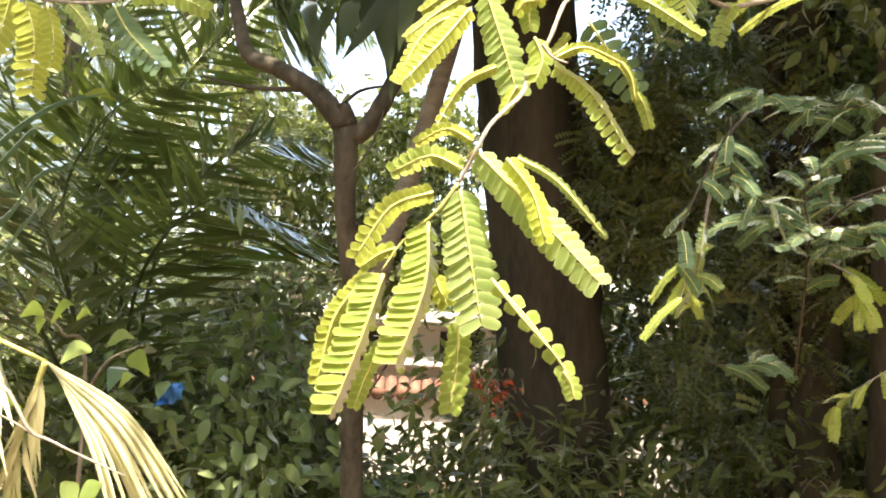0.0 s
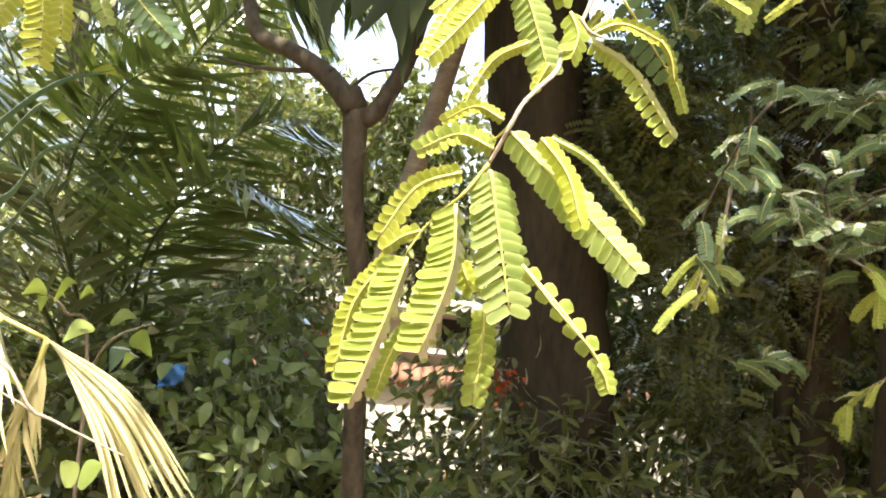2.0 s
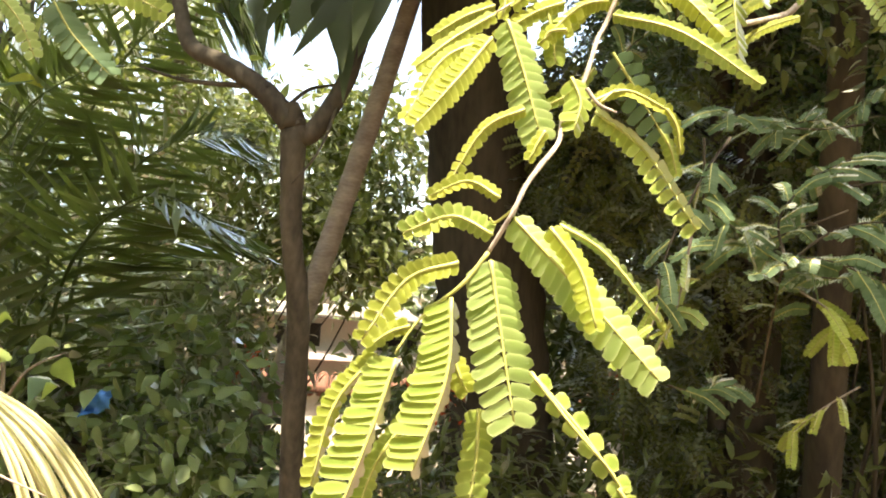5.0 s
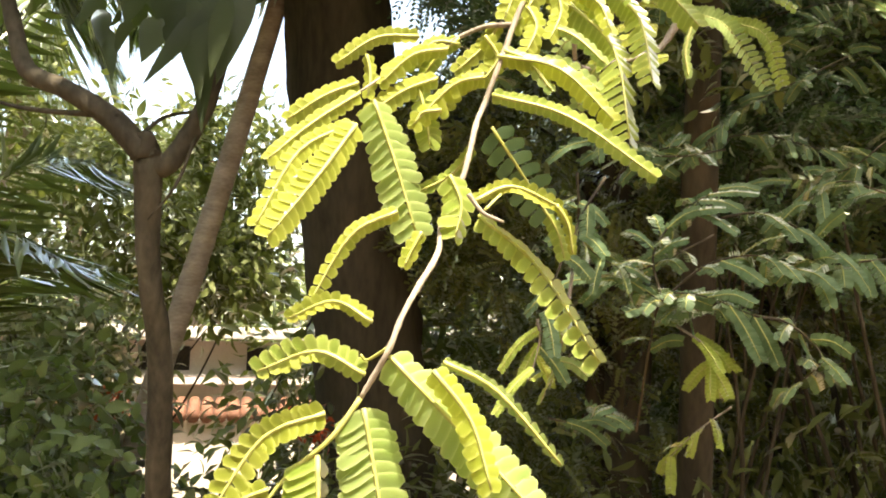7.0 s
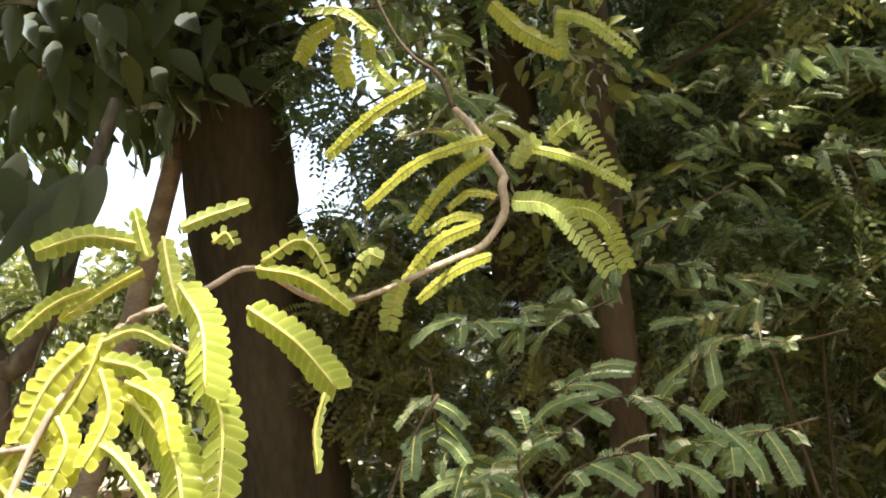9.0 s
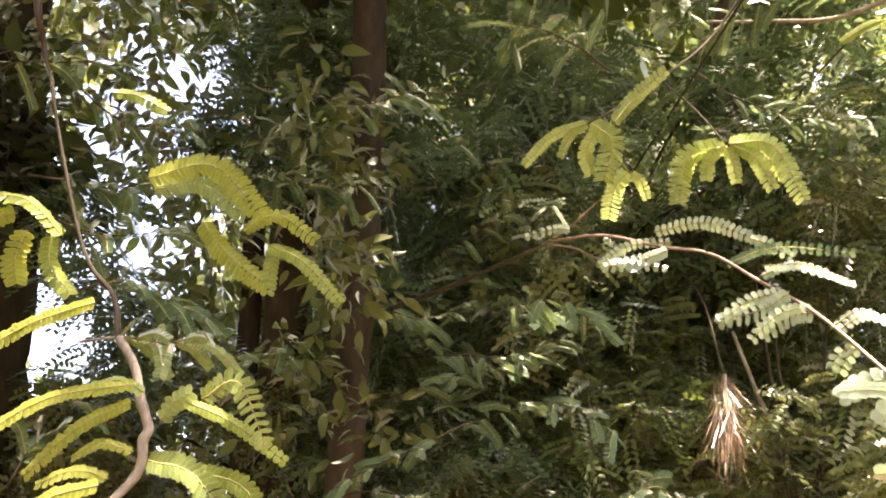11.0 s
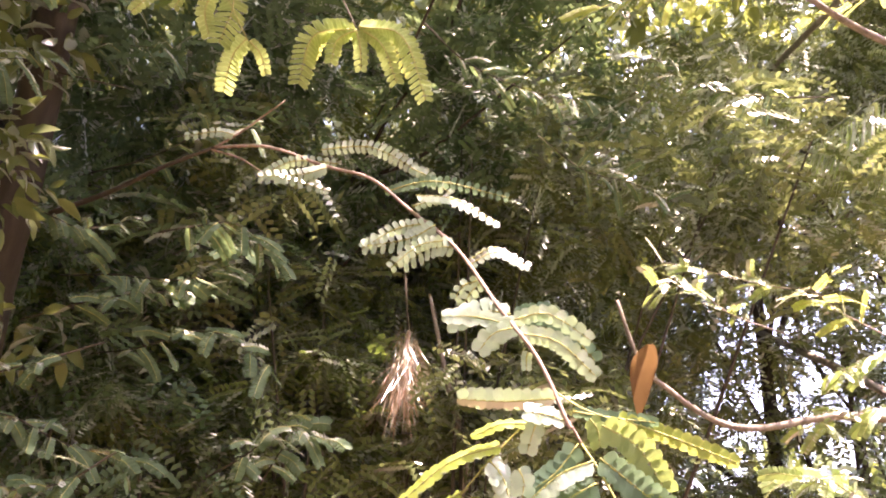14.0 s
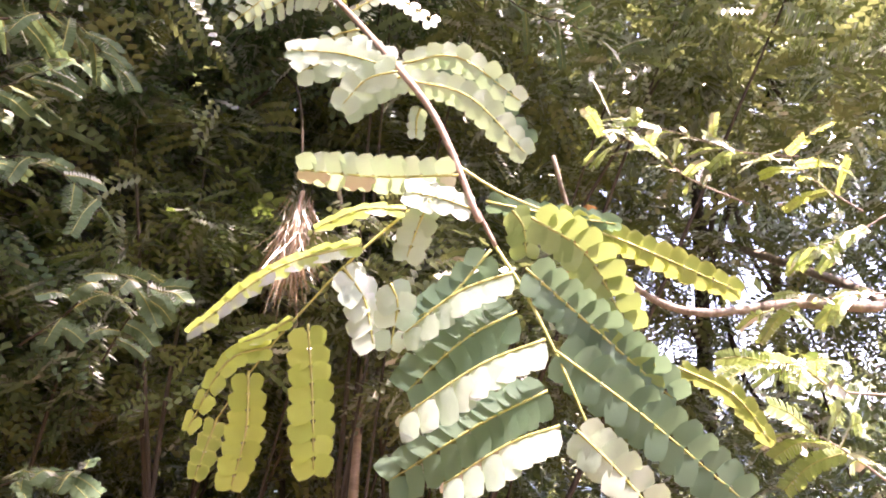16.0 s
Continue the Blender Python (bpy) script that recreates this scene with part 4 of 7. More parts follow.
# Bright broad leaves by the fan leaf.
hib = thing("young_shrub", "thin shrub with bright green rounded leaves", "shrub")
HB = np.array((-0.929, 2.351, 1.242))
tube("stem", [(HB[0], HB[1], -0.05), HB, (-0.958, 2.234, 1.412), (-0.983, 2.180, 1.454)], [0.008, 0.005, 0.002], M_TWIG, hib, 6)
tube("stem", [HB, (-0.835, 2.239, 1.344), (-0.748, 2.233, 1.394)], [0.005, 0.002], M_TWIG, hib, 6)
def round_leaf(parent, base, tip, w, material):
    big_leaf(parent, np.array(base), np.array(tip), w, material)
for b, t, w, m in (((-0.963, 2.129, 1.460), (-1.015, 2.111, 1.449), 0.04, M_YOUNG), ((-0.974, 2.131, 1.447), (-0.977, 2.135, 1.408), 0.035, M_YOUNG), ((-0.938, 2.129, 1.456), (-0.887, 2.126, 1.487), 0.025, M_YOUNG),
                   ((-0.945, 2.131, 1.439), (-0.914, 2.130, 1.446), 0.02, M_YOUNG), ((-0.881, 2.129, 1.452), (-0.839, 2.128, 1.459), 0.02, M_YOUNG), ((-0.765, 2.186, 1.358), (-0.688, 2.139, 1.317), 0.055, M_YOUNG),
                   ((-0.778, 2.189, 1.335), (-0.792, 2.145, 1.273), 0.055, M_GREY), ((-0.861, 2.186, 1.381), (-0.917, 2.141, 1.337), 0.045, M_PALE), ((-0.818, 2.184, 1.391), (-0.729, 2.130, 1.411), 0.03, M_PALE),
                   ((-0.791, 1.968, 1.025), (-0.798, 1.962, 1.088), 0.05, M_PALE), ((-0.766, 1.967, 1.026), (-0.715, 1.961, 1.087), 0.04, M_PALE), ((-1.037, 2.052, 1.233), (-0.955, 2.051, 1.230), 0.03, M_YOUNG),
                   ((-0.741, 2.190, 1.315), (-0.764, 2.143, 1.284), 0.03, M_YOUNG)):
    round_leaf(hib, b, t, w, m)
bare = thing("bare_twig", "bare grey twig crossing the fan leaf", "branch")
tube("twig", [(FS[0] - 0.1, FS[1] - 0.2, -0.05), (-1.035, 1.954, 1.210), (-0.878, 1.954, 1.187), (-0.786, 1.955, 1.153), (-0.667, 1.958, 1.106)], [0.008, 0.004, 0.002], M_TWIG, bare, 7)
tube("twig", [(-0.878, 1.954, 1.187), (-0.932, 1.952, 1.216), (-0.998, 1.950, 1.244)], [0.003, 0.002], M_TWIG, bare, 6)

# The blue sheet caught in the shrubs.
bl = np.array((-0.741, 2.500, 1.231))
v, f = [], []
for j in range(7):
    for i in range(9):
        v.append(bl + [(i - 4) * 0.0095 + 0.01 * noise.noise((i, j, 0)), 0.05 * noise.noise((i * 0.6, j * 0.6, 3)), (3 - j) * 0.009 + 0.003 * i + 0.012 * noise.noise((i * 0.5, j * 0.7, 7))])
for j in range(6):
    for i in range(8):
        a = j * 9 + i
        f.append((a, a + 1, a + 10, a + 9))
rag = thing("plastic_sheet", "crumpled bright blue plastic sheet caught in a shrub", "plastic sheet")
cloth = link_mesh("sheet", v, f, M_BLUE, rag)
so = cloth.modifiers.new("thickness", "SOLIDIFY")
so.thickness = 0.002
# Red flowers.
fl_rng = np.random.default_rng(77)
for cx in ((-0.398, 3.165, 1.335), (0.207, 3.032, 1.291), (0.301, 3.135, 1.248), (1.027, 3.318, 1.340)):
    fl = thing("red_flower", "cluster of small orange-red flowers on a shrub", "flower", "red flowers")
    k = 60
    q = np.array(cx) + fl_rng.normal(scale=0.03, size=(k, 3))
    blades("petal", q, rand_dirs(fl_rng, k, 0.3), rand_dirs(fl_rng, k, 1), fl_rng.uniform(0.02, 0.04, k), fl_rng.uniform(0.012, 0.02, k), M_FLOWER, fl)
    tagged(fl.children[0], kind="stuff")
    tube("stem", [(cx[0], cx[1], -0.05), (cx[0] + 0.03, cx[1], cx[2] * 0.5), cx], [0.006, 0.004, 0.002], M_TWIG, fl, 6)

# ---- the yellow-green branch ----
branch_a = thing("leafy_branch", "sunlit yellow-green tamarind branch with feathery leaves", "branch")
TWIG_A = [(0.013, 0.474, 1.562), (0.018, 0.470, 1.572), (0.023, 0.466, 1.583), (0.029, 0.472, 1.596), (0.039, 0.485, 1.610), (0.050, 0.500, 1.625), (0.054, 0.508, 1.641), (0.067, 0.520, 1.666), (0.077, 0.535, 1.695), (0.085, 0.548, 1.710), (0.094, 0.546, 1.736), (0.110, 0.556, 1.775), (0.131, 0.575, 1.806), (0.146, 0.631, 1.824), (0.169, 0.664, 1.840), (0.197, 0.716, 1.862)]
TWIG_UP = [(0.352, 1.022, 1.895), (0.373, 1.050, 1.917), (0.432, 1.080, 1.945), (0.488, 1.101, 1.970), (0.516, 1.108, 2.002), (0.524, 1.108, 2.019), (0.523, 1.108, 2.047), (0.527, 1.112, 2.061), (0.516, 1.127, 2.096), (0.508, 1.148, 2.137), (0.489, 1.167, 2.171), (0.478, 1.184, 2.226), (0.450, 1.215, 2.270), (0.424, 1.245, 2.341), (0.377, 1.264, 2.487), (0.360, 1.279, 2.555), (0.341, 1.287, 2.612), (0.306, 1.342, 2.799)] + [(0.227, 2.167, 4.015)]
tube("twig", TWIG_A + [(0.243, 0.800, 1.858), (0.300, 0.925, 1.878)] + TWIG_UP[1:2], [0.0011, 0.0013, 0.0014, 0.0015, 0.0018, 0.0027], M_TWIG, branch_a, 9, 5, 0.35)
tube("twig", TWIG_UP[1:11], [0.003, 0.0052, 0.0058, 0.0045], M_TWIG, branch_a, 10, 5, 0.3)
tube("twig", TWIG_UP[10:], [0.0040, 0.0022, 0.0026, 0.009], M_DARKBARK, branch_a, 10, 5, 0.15)
tube("twig", [(0.013, 0.474, 1.562), (0.002, 0.476, 1.546), (-0.010, 0.480, 1.535), (-0.019, 0.482, 1.525), (-0.028, 0.482, 1.510)], [0.0012, 0.0009, 0.0005], M_STALK, branch_a, 7, 5)
tube("twig", [(0.033, 0.455, 1.507), (0.051, 0.448, 1.486), (0.067, 0.442, 1.469), (0.075, 0.440, 1.458)], [0.0010, 0.0008, 0.0005], M_STALK, branch_a, 7, 5)
tube("twig", [(0.023, 0.466, 1.583), (0.016, 0.478, 1.577), (0.013, 0.478, 1.579)], [0.0008, 0.0005], M_STALK, branch_a, 7, 5)
tube("twig", [(0.101, 0.552, 1.757), (0.088, 0.556, 1.756), (0.076, 0.560, 1.751), (0.063, 0.562, 1.743), (0.040, 0.562, 1.729), (0.020, 0.557, 1.713)], [0.0016, 0.0012, 0.0007], M_TWIG, branch_a, 7, 5)
tube("twig", [(0.131, 0.575, 1.806), (0.145, 0.570, 1.800), (0.159, 0.560, 1.791)], [0.0016, 0.0010], M_TWIG, branch_a, 7, 5)
tube("twig", [(0.058, 0.480, 1.649), (0.064, 0.478, 1.641), (0.073, 0.476, 1.637)], [0.0012, 0.0006], M_TWIG, branch_a, 7, 5)
tube("twig", [(0.065, 0.478, 1.642), (0.073, 0.480, 1.650)], [0.0008, 0.0005], M_STALK, branch_a, 7, 5)
# lower leaves
leaf(branch_a, (0.014, 0.472, 1.558), (0.020, 0.471, 1.528), (0.030, 0.470, 1.482), 0.0188, (-0.08, -0.99, -0.11), M_PALE, fold=(-11, -41), split=True, close=1.22)
leaf(branch_a, (-0.003, 0.478, 1.539), (-0.003, 0.474, 1.502), (-0.016, 0.470, 1.458), 0.0194, (-0.02, -1.00, -0.06), M_YOUNG, fold=(-11, -76), split=True, step=0.0047, close=1.22)
leaf(branch_a, (-0.027, 0.482, 1.508), (-0.036, 0.479, 1.475), (-0.051, 0.476, 1.428), 0.0183, (0.05, -1.00, 0.00), M_YOUNG, fold=(-11, -77), split=True, step=0.0047, close=1.22)
leaf(branch_a, (-0.036, 0.496, 1.509), (-0.055, 0.498, 1.482), (-0.063, 0.500, 1.443), 0.0083, (0.09, -1.00, -0.01), M_YELLOW, fold=(-11, -58), split=True, step=0.0044, close=1.22)
leaf(branch_a, (-0.001, 0.474, 1.556), (-0.025, 0.476, 1.546), (-0.044, 0.478, 1.516), 0.0080, (0.02, -0.99, -0.15), M_YELLOW, fold=(11, 11), split=True, step=0.0044, close=1.22)
leaf(branch_a, (-0.021, 0.490, 1.524), (-0.031, 0.491, 1.520), (-0.041, 0.492, 1.512), 0.0063, (0.04, -0.99, -0.09), M_YELLOW, fold=(-11, -38), step=0.0044, close=1.22)
leaf(branch_a, (-0.019, 0.502, 1.476), (-0.032, 0.501, 1.455), (-0.040, 0.500, 1.430), 0.0076, (0.04, -1.00, 0.05), M_YOUNG, fold=(-11, -49), split=True, step=0.0044, close=1.22)
leaf(branch_a, (0.019, 0.510, 1.484), (0.019, 0.508, 1.460), (0.016, 0.505, 1.430), 0.0097, (-0.07, -1.00, 0.04), M_YOUNG, fold=(-11, -11), split=True, close=1.22)
leaf(branch_a, (0.003, 0.500, 1.510), (0.006, 0.500, 1.502), (0.011, 0.500, 1.493), 0.0077, (-0.04, -1.00, -0.05), M_YELLOW, fold=(-11, -26), step=0.0044, close=1.22)
leaf(branch_a, (0.023, 0.468, 1.579), (0.055, 0.459, 1.546), (0.091, 0.450, 1.508), 0.0148, (-0.16, -0.98, -0.16), M_PALE, fold=(-11, -54), split=True, close=1.22)
leaf(branch_a, (0.038, 0.455, 1.574), (0.053, 0.453, 1.555), (0.061, 0.450, 1.529), 0.0076, (-0.15, -0.97, -0.18), M_YELLOW, fold=(-11, -41), split=True, step=0.0044, close=1.22)
leaf(branch_a, (0.045, 0.466, 1.577), (0.069, 0.468, 1.565), (0.098, 0.470, 1.535), 0.0030, (-0.18, -0.96, -0.19), M_PALE, fold=(-11, -11), split=True, step=0.0044, close=1.22)
leaf(branch_a, (0.033, 0.455, 1.507), (0.056, 0.448, 1.483), (0.075, 0.440, 1.458), 0.0071, (-0.16, -0.99, -0.01), M_YOUNG, fold=(-11, -26), split=True, step=0.0105, close=0.75)
leaf(branch_a, (0.072, 0.440, 1.460), (0.076, 0.440, 1.454), (0.078, 0.440, 1.447), 0.0061, (-0.21, -0.98, 0.05), M_YOUNG, fold=(-11, -27), step=0.0060, close=1.22)
leaf(branch_a, (0.015, 0.478, 1.571), (-0.004, 0.489, 1.580), (-0.027, 0.500, 1.571), 0.0083, (-0.02, -0.98, -0.22), M_YOUNG, fold=(-11, -34), split=True, step=0.0044, close=1.22)
leaf(branch_a, (0.021, 0.500, 1.593), (0.005, 0.510, 1.602), (-0.014, 0.520, 1.594), 0.0053, (-0.04, -0.97, -0.25), M_YELLOW, fold=(-11, -31), split=True, step=0.0044, close=1.22)
# upper leaves
leaf(branch_a, (0.034, 0.515, 1.645), (0.013, 0.520, 1.633), (-0.005, 0.525, 1.600), 0.0055, (-0.12, -0.96, -0.23), M_YELLOW, fold=(-40, -11), split=True, step=0.0044, close=1.22)
leaf(branch_a, (0.027, 0.552, 1.708), (0.039, 0.552, 1.676), (0.051, 0.553, 1.641), 0.0160, (-0.16, -0.94, -0.30), M_PALE, fold=(-11, -49), split=True, step=0.0052, close=1.22)
leaf(branch_a, (0.056, 0.505, 1.662), (0.061, 0.502, 1.648), (0.058, 0.500, 1.633), 0.0108, (-0.23, -0.94, -0.27), M_YOUNG, fold=(-11, -57), split=True, step=0.0044, close=1.22)
leaf(branch_a, (0.069, 0.500, 1.643), (0.088, 0.475, 1.619), (0.106, 0.450, 1.578), 0.0096, (-0.31, -0.93, -0.22), M_YOUNG, fold=(11, 66), split=True, step=0.0058, close=1.05)
leaf(branch_a, (0.069, 0.510, 1.651), (0.089, 0.512, 1.660), (0.115, 0.515, 1.652), 0.0049, (-0.28, -0.92, -0.28), M_YELLOW, fold=(-31, -11), split=True, step=0.0044, close=1.22)
leaf(branch_a, (0.113, 0.515, 1.653), (0.120, 0.517, 1.644), (0.124, 0.520, 1.630), 0.0031, (-0.34, -0.91, -0.24), M_YELLOW, fold=(-11, -11), step=0.0044, close=1.22)
leaf(branch_a, (0.049, 0.530, 1.638), (0.045, 0.530, 1.630), (0.041, 0.530, 1.621), 0.0050, (-0.19, -0.96, -0.22), M_YELLOW, fold=(-11, -31), step=0.0044, close=1.22)
leaf(branch_a, (0.052, 0.560, 1.720), (0.057, 0.560, 1.701), (0.059, 0.560, 1.688), 0.0082, (-0.19, -0.92, -0.33), M_YOUNG, fold=(-11, -26), step=0.0044, close=1.22)
leaf(branch_a, (0.053, 0.566, 1.750), (0.030, 0.567, 1.747), (0.009, 0.568, 1.731), 0.0056, (-0.12, -0.95, -0.29), M_YELLOW, fold=(-11, -28), split=True, step=0.0044, close=1.22)
leaf(branch_a, (0.062, 0.558, 1.725), (0.043, 0.559, 1.716), (0.023, 0.560, 1.700), 0.0072, (-0.15, -0.96, -0.22), M_YELLOW, fold=(-25, -11), split=True, step=0.0044, close=1.22)
leaf(branch_a, (0.024, 0.562, 1.735), (0.026, 0.561, 1.724), (0.025, 0.560, 1.712), 0.0044, (-0.11, -0.96, -0.24), M_YELLOW, fold=(-31, -11), step=0.0044, close=1.22)
leaf(branch_a, (0.020, 0.560, 1.719), (0.002, 0.560, 1.710), (-0.016, 0.560, 1.696), 0.0064, (-0.05, -0.98, -0.21), M_YELLOW, fold=(-26, -11), split=True, step=0.0044, close=1.22)
leaf(branch_a, (0.020, 0.555, 1.712), (-0.005, 0.550, 1.692), (-0.025, 0.545, 1.672), 0.0067, (-0.04, -0.98, -0.17), M_YELLOW, fold=(-41, -11), split=True, step=0.0044, close=1.22)
leaf(branch_a, (0.016, 0.545, 1.693), (-0.011, 0.538, 1.675), (-0.030, 0.530, 1.637), 0.0064, (-0.02, -0.99, -0.13), M_YELLOW, fold=(-25, -11), split=True, step=0.0044, close=1.22)
leaf(branch_a, (0.016, 0.535, 1.690), (-0.002, 0.524, 1.662), (-0.025, 0.514, 1.630), 0.0096, (-0.05, -0.99, -0.10), M_YELLOW, fold=(-11, -28), split=True, step=0.0046, close=1.22)
leaf(branch_a, (0.085, 0.548, 1.725), (0.069, 0.552, 1.720), (0.048, 0.555, 1.697), 0.0078, (-0.22, -0.95, -0.23), M_YELLOW, fold=(-56, -11), split=True, step=0.0044, close=1.22)
leaf(branch_a, (0.063, 0.562, 1.743), (0.052, 0.565, 1.737), (0.035, 0.568, 1.729), 0.0057, (-0.17, -0.95, -0.26), M_YELLOW, fold=(-28, -11), step=0.0044, close=1.22)
leaf(branch_a, (0.074, 0.560, 1.749), (0.063, 0.562, 1.739), (0.056, 0.565, 1.728), 0.0051, (-0.19, -0.94, -0.27), M_YOUNG, fold=(-11, -11), step=0.0044, close=1.22)
leaf(branch_a, (0.091, 0.545, 1.736), (0.121, 0.532, 1.728), (0.146, 0.520, 1.700), 0.0083, (-0.34, -0.90, -0.25), M_YELLOW, fold=(-11, -54), split=True, step=0.0044, close=1.22)
leaf(branch_a, (0.087, 0.540, 1.713), (0.121, 0.519, 1.699), (0.158, 0.498, 1.667), 0.0058, (-0.36, -0.91, -0.19), M_YOUNG, fold=(-11, -27), split=True, step=0.0044, close=1.22)
leaf(branch_a, (0.136, 0.555, 1.775), (0.155, 0.538, 1.744), (0.155, 0.520, 1.691), 0.0145, (-0.40, -0.87, -0.28), M_YOUNG, fold=(-11, -69), split=True, step=0.0047, close=1.12)
leaf(branch_a, (0.159, 0.560, 1.791), (0.171, 0.540, 1.764), (0.168, 0.520, 1.723), 0.0107, (-0.43, -0.85, -0.31), M_YOUNG, fold=(-11, -61), split=True, step=0.0047, close=1.22)
leaf(branch_a, (0.184, 0.575, 1.813), (0.205, 0.568, 1.795), (0.220, 0.560, 1.774), 0.0110, (-0.45, -0.82, -0.34), M_YOUNG, fold=(-11, -55), split=True, step=0.0044, close=1.22)
leaf(branch_a, (0.215, 0.560, 1.772), (0.210, 0.558, 1.756), (0.210, 0.555, 1.740), 0.0031, (-0.48, -0.83, -0.28), M_PALE, fold=(-38, -11), step=0.0044, close=1.22)
leaf(branch_a, (0.155, 0.560, 1.821), (0.164, 0.545, 1.801), (0.165, 0.530, 1.773), 0.0121, (-0.40, -0.83, -0.38), M_YOUNG, fold=(-11, -54), split=True, step=0.0044, close=1.22)
leaf(branch_a, (0.126, 0.560, 1.801), (0.118, 0.558, 1.780), (0.104, 0.556, 1.757), 0.0077, (-0.31, -0.89, -0.35), M_YELLOW, fold=(-11, -25), split=True, step=0.0044, close=1.22)
leaf(branch_a, (0.124, 0.560, 1.782), (0.133, 0.555, 1.774), (0.145, 0.550, 1.768), 0.0066, (-0.34, -0.88, -0.33), M_YELLOW, fold=(-11, -37), split=True, step=0.0044, close=1.22)
leaf(branch_a, (0.122, 0.552, 1.759), (0.134, 0.541, 1.750), (0.146, 0.530, 1.733), 0.0040, (-0.36, -0.89, -0.29), M_PALE, fold=(-11, -33), split=True, step=0.0044, close=1.22)
leaf(branch_a, (0.117, 0.590, 1.826), (0.101, 0.595, 1.820), (0.084, 0.600, 1.806), 0.0051, (-0.25, -0.88, -0.40), M_YOUNG, fold=(-11, -11), split=True, step=0.0044, close=1.22)
leaf(branch_a, (0.113, 0.556, 1.767), (0.114, 0.554, 1.754), (0.114, 0.552, 1.743), 0.0053, (-0.31, -0.90, -0.30), M_YELLOW, fold=(-11, -29), step=0.0044, close=1.22)
# This hind leaf hangs in shade; the darker colour carries it.
leaf(branch_a, (0.106, 0.600, 1.712), (0.126, 0.605, 1.688), (0.146, 0.610, 1.663), 0.0165, (-0.23, -0.97, -0.07), M_GREY, fold=(-11, -24), split=True, step=0.0086, close=0.85)
leaf(branch_a, (0.143, 0.610, 1.667), (0.152, 0.610, 1.654), (0.157, 0.610, 1.637), 0.0064, (-0.28, -0.96, 0.01), M_YOUNG, fold=(-11, -37), step=0.0044, close=1.22)
leaf(branch_a, (0.089, 0.580, 1.694), (0.078, 0.585, 1.679), (0.061, 0.590, 1.669), 0.0047, (-0.12, -0.99, -0.05), M_YOUNG, fold=(-11, -11), step=0.0044, close=1.22)
leaf(branch_a, (0.136, 0.600, 1.849), (0.113, 0.605, 1.854), (0.091, 0.610, 1.848), 0.0072, (-0.18, -0.89, -0.42), M_YOUNG, fold=(-35, -11), split=True, step=0.0044, close=1.22)
leaf(branch_a, (0.139, 0.590, 1.834), (0.123, 0.595, 1.826), (0.104, 0.600, 1.814), 0.0035, (-0.21, -0.90, -0.38), M_YELLOW, fold=(-11, -11), split=True, step=0.0044, close=1.22)
leaf(branch_a, (0.119, 0.555, 1.796), (0.106, 0.554, 1.781), (0.097, 0.552, 1.760), 0.0077, (-0.19, -0.93, -0.32), M_YELLOW, fold=(-11, -11), split=True, step=0.0044, close=1.22)
leaf(branch_a, (0.124, 0.560, 1.797), (0.138, 0.555, 1.801), (0.151, 0.550, 1.794), 0.0037, (-0.27, -0.90, -0.36), M_PALE, fold=(-11, -11), step=0.0044, close=1.22)
leaf(branch_a, (0.104, 0.545, 1.729), (0.123, 0.538, 1.733), (0.143, 0.530, 1.718), 0.0054, (-0.25, -0.95, -0.21), M_PALE, fold=(-37, -11), split=True, step=0.0044, close=1.22)
leaf(branch_a, (0.192, 0.590, 1.837), (0.212, 0.587, 1.847), (0.225, 0.585, 1.826), 0.0056, (-0.38, -0.83, -0.40), M_YOUNG, fold=(-11, -40), split=True, step=0.0044, close=1.22)
leaf(branch_a, (0.189, 0.590, 1.834), (0.211, 0.585, 1.828), (0.231, 0.580, 1.812), 0.0067, (-0.39, -0.85, -0.37), M_YOUNG, fold=(-11, -64), split=True, step=0.0047, close=1.22)
leaf(branch_a, (0.170, 0.600, 1.849), (0.176, 0.600, 1.854), (0.180, 0.600, 1.848), 0.0050, (-0.31, -0.86, -0.41), M_PALE, fold=(-11, -11), step=0.0044, close=1.22)
leaf(branch_a, (0.086, 0.552, 1.749), (0.094, 0.554, 1.738), (0.086, 0.555, 1.725), 0.0075, (-0.17, -0.96, -0.21), M_YELLOW, fold=(-11, -32), split=True, step=0.0044, close=1.22)
leaf(branch_a, (0.063, 0.552, 1.706), (0.053, 0.554, 1.704), (0.049, 0.556, 1.696), 0.0048, (-0.06, -0.99, -0.13), M_YELLOW, fold=(-11, -11), step=0.0044, close=1.22)
leaf(branch_a, (0.135, 0.550, 1.780), (0.148, 0.542, 1.771), (0.152, 0.535, 1.753), 0.0062, (-0.30, -0.91, -0.29), M_YELLOW, fold=(-11, -49), step=0.0044, close=1.22)
leaf(branch_a, (0.067, 0.556, 1.741), (0.048, 0.557, 1.736), (0.031, 0.558, 1.719), 0.0063, (-0.05, -0.98, -0.21), M_YELLOW, fold=(-34, -11), split=True, step=0.0044, close=1.22)
leaf(branch_a, (0.074, 0.560, 1.746), (0.059, 0.561, 1.745), (0.041, 0.562, 1.726), 0.0055, (-0.08, -0.97, -0.23), M_YOUNG, fold=(-37, -11), split=True, step=0.0044, close=1.22)
leaf(branch_a, (0.086, 0.552, 1.728), (0.074, 0.554, 1.721), (0.063, 0.556, 1.705), 0.0059, (-0.12, -0.98, -0.17), M_YELLOW, fold=(-11, -11), split=True, step=0.0044, close=1.22)
leaf(branch_a, (0.095, 0.546, 1.740), (0.107, 0.540, 1.733), (0.118, 0.535, 1.717), 0.0049, (-0.21, -0.96, -0.21), M_PALE, fold=(-11, -38), step=0.0044, close=1.22)
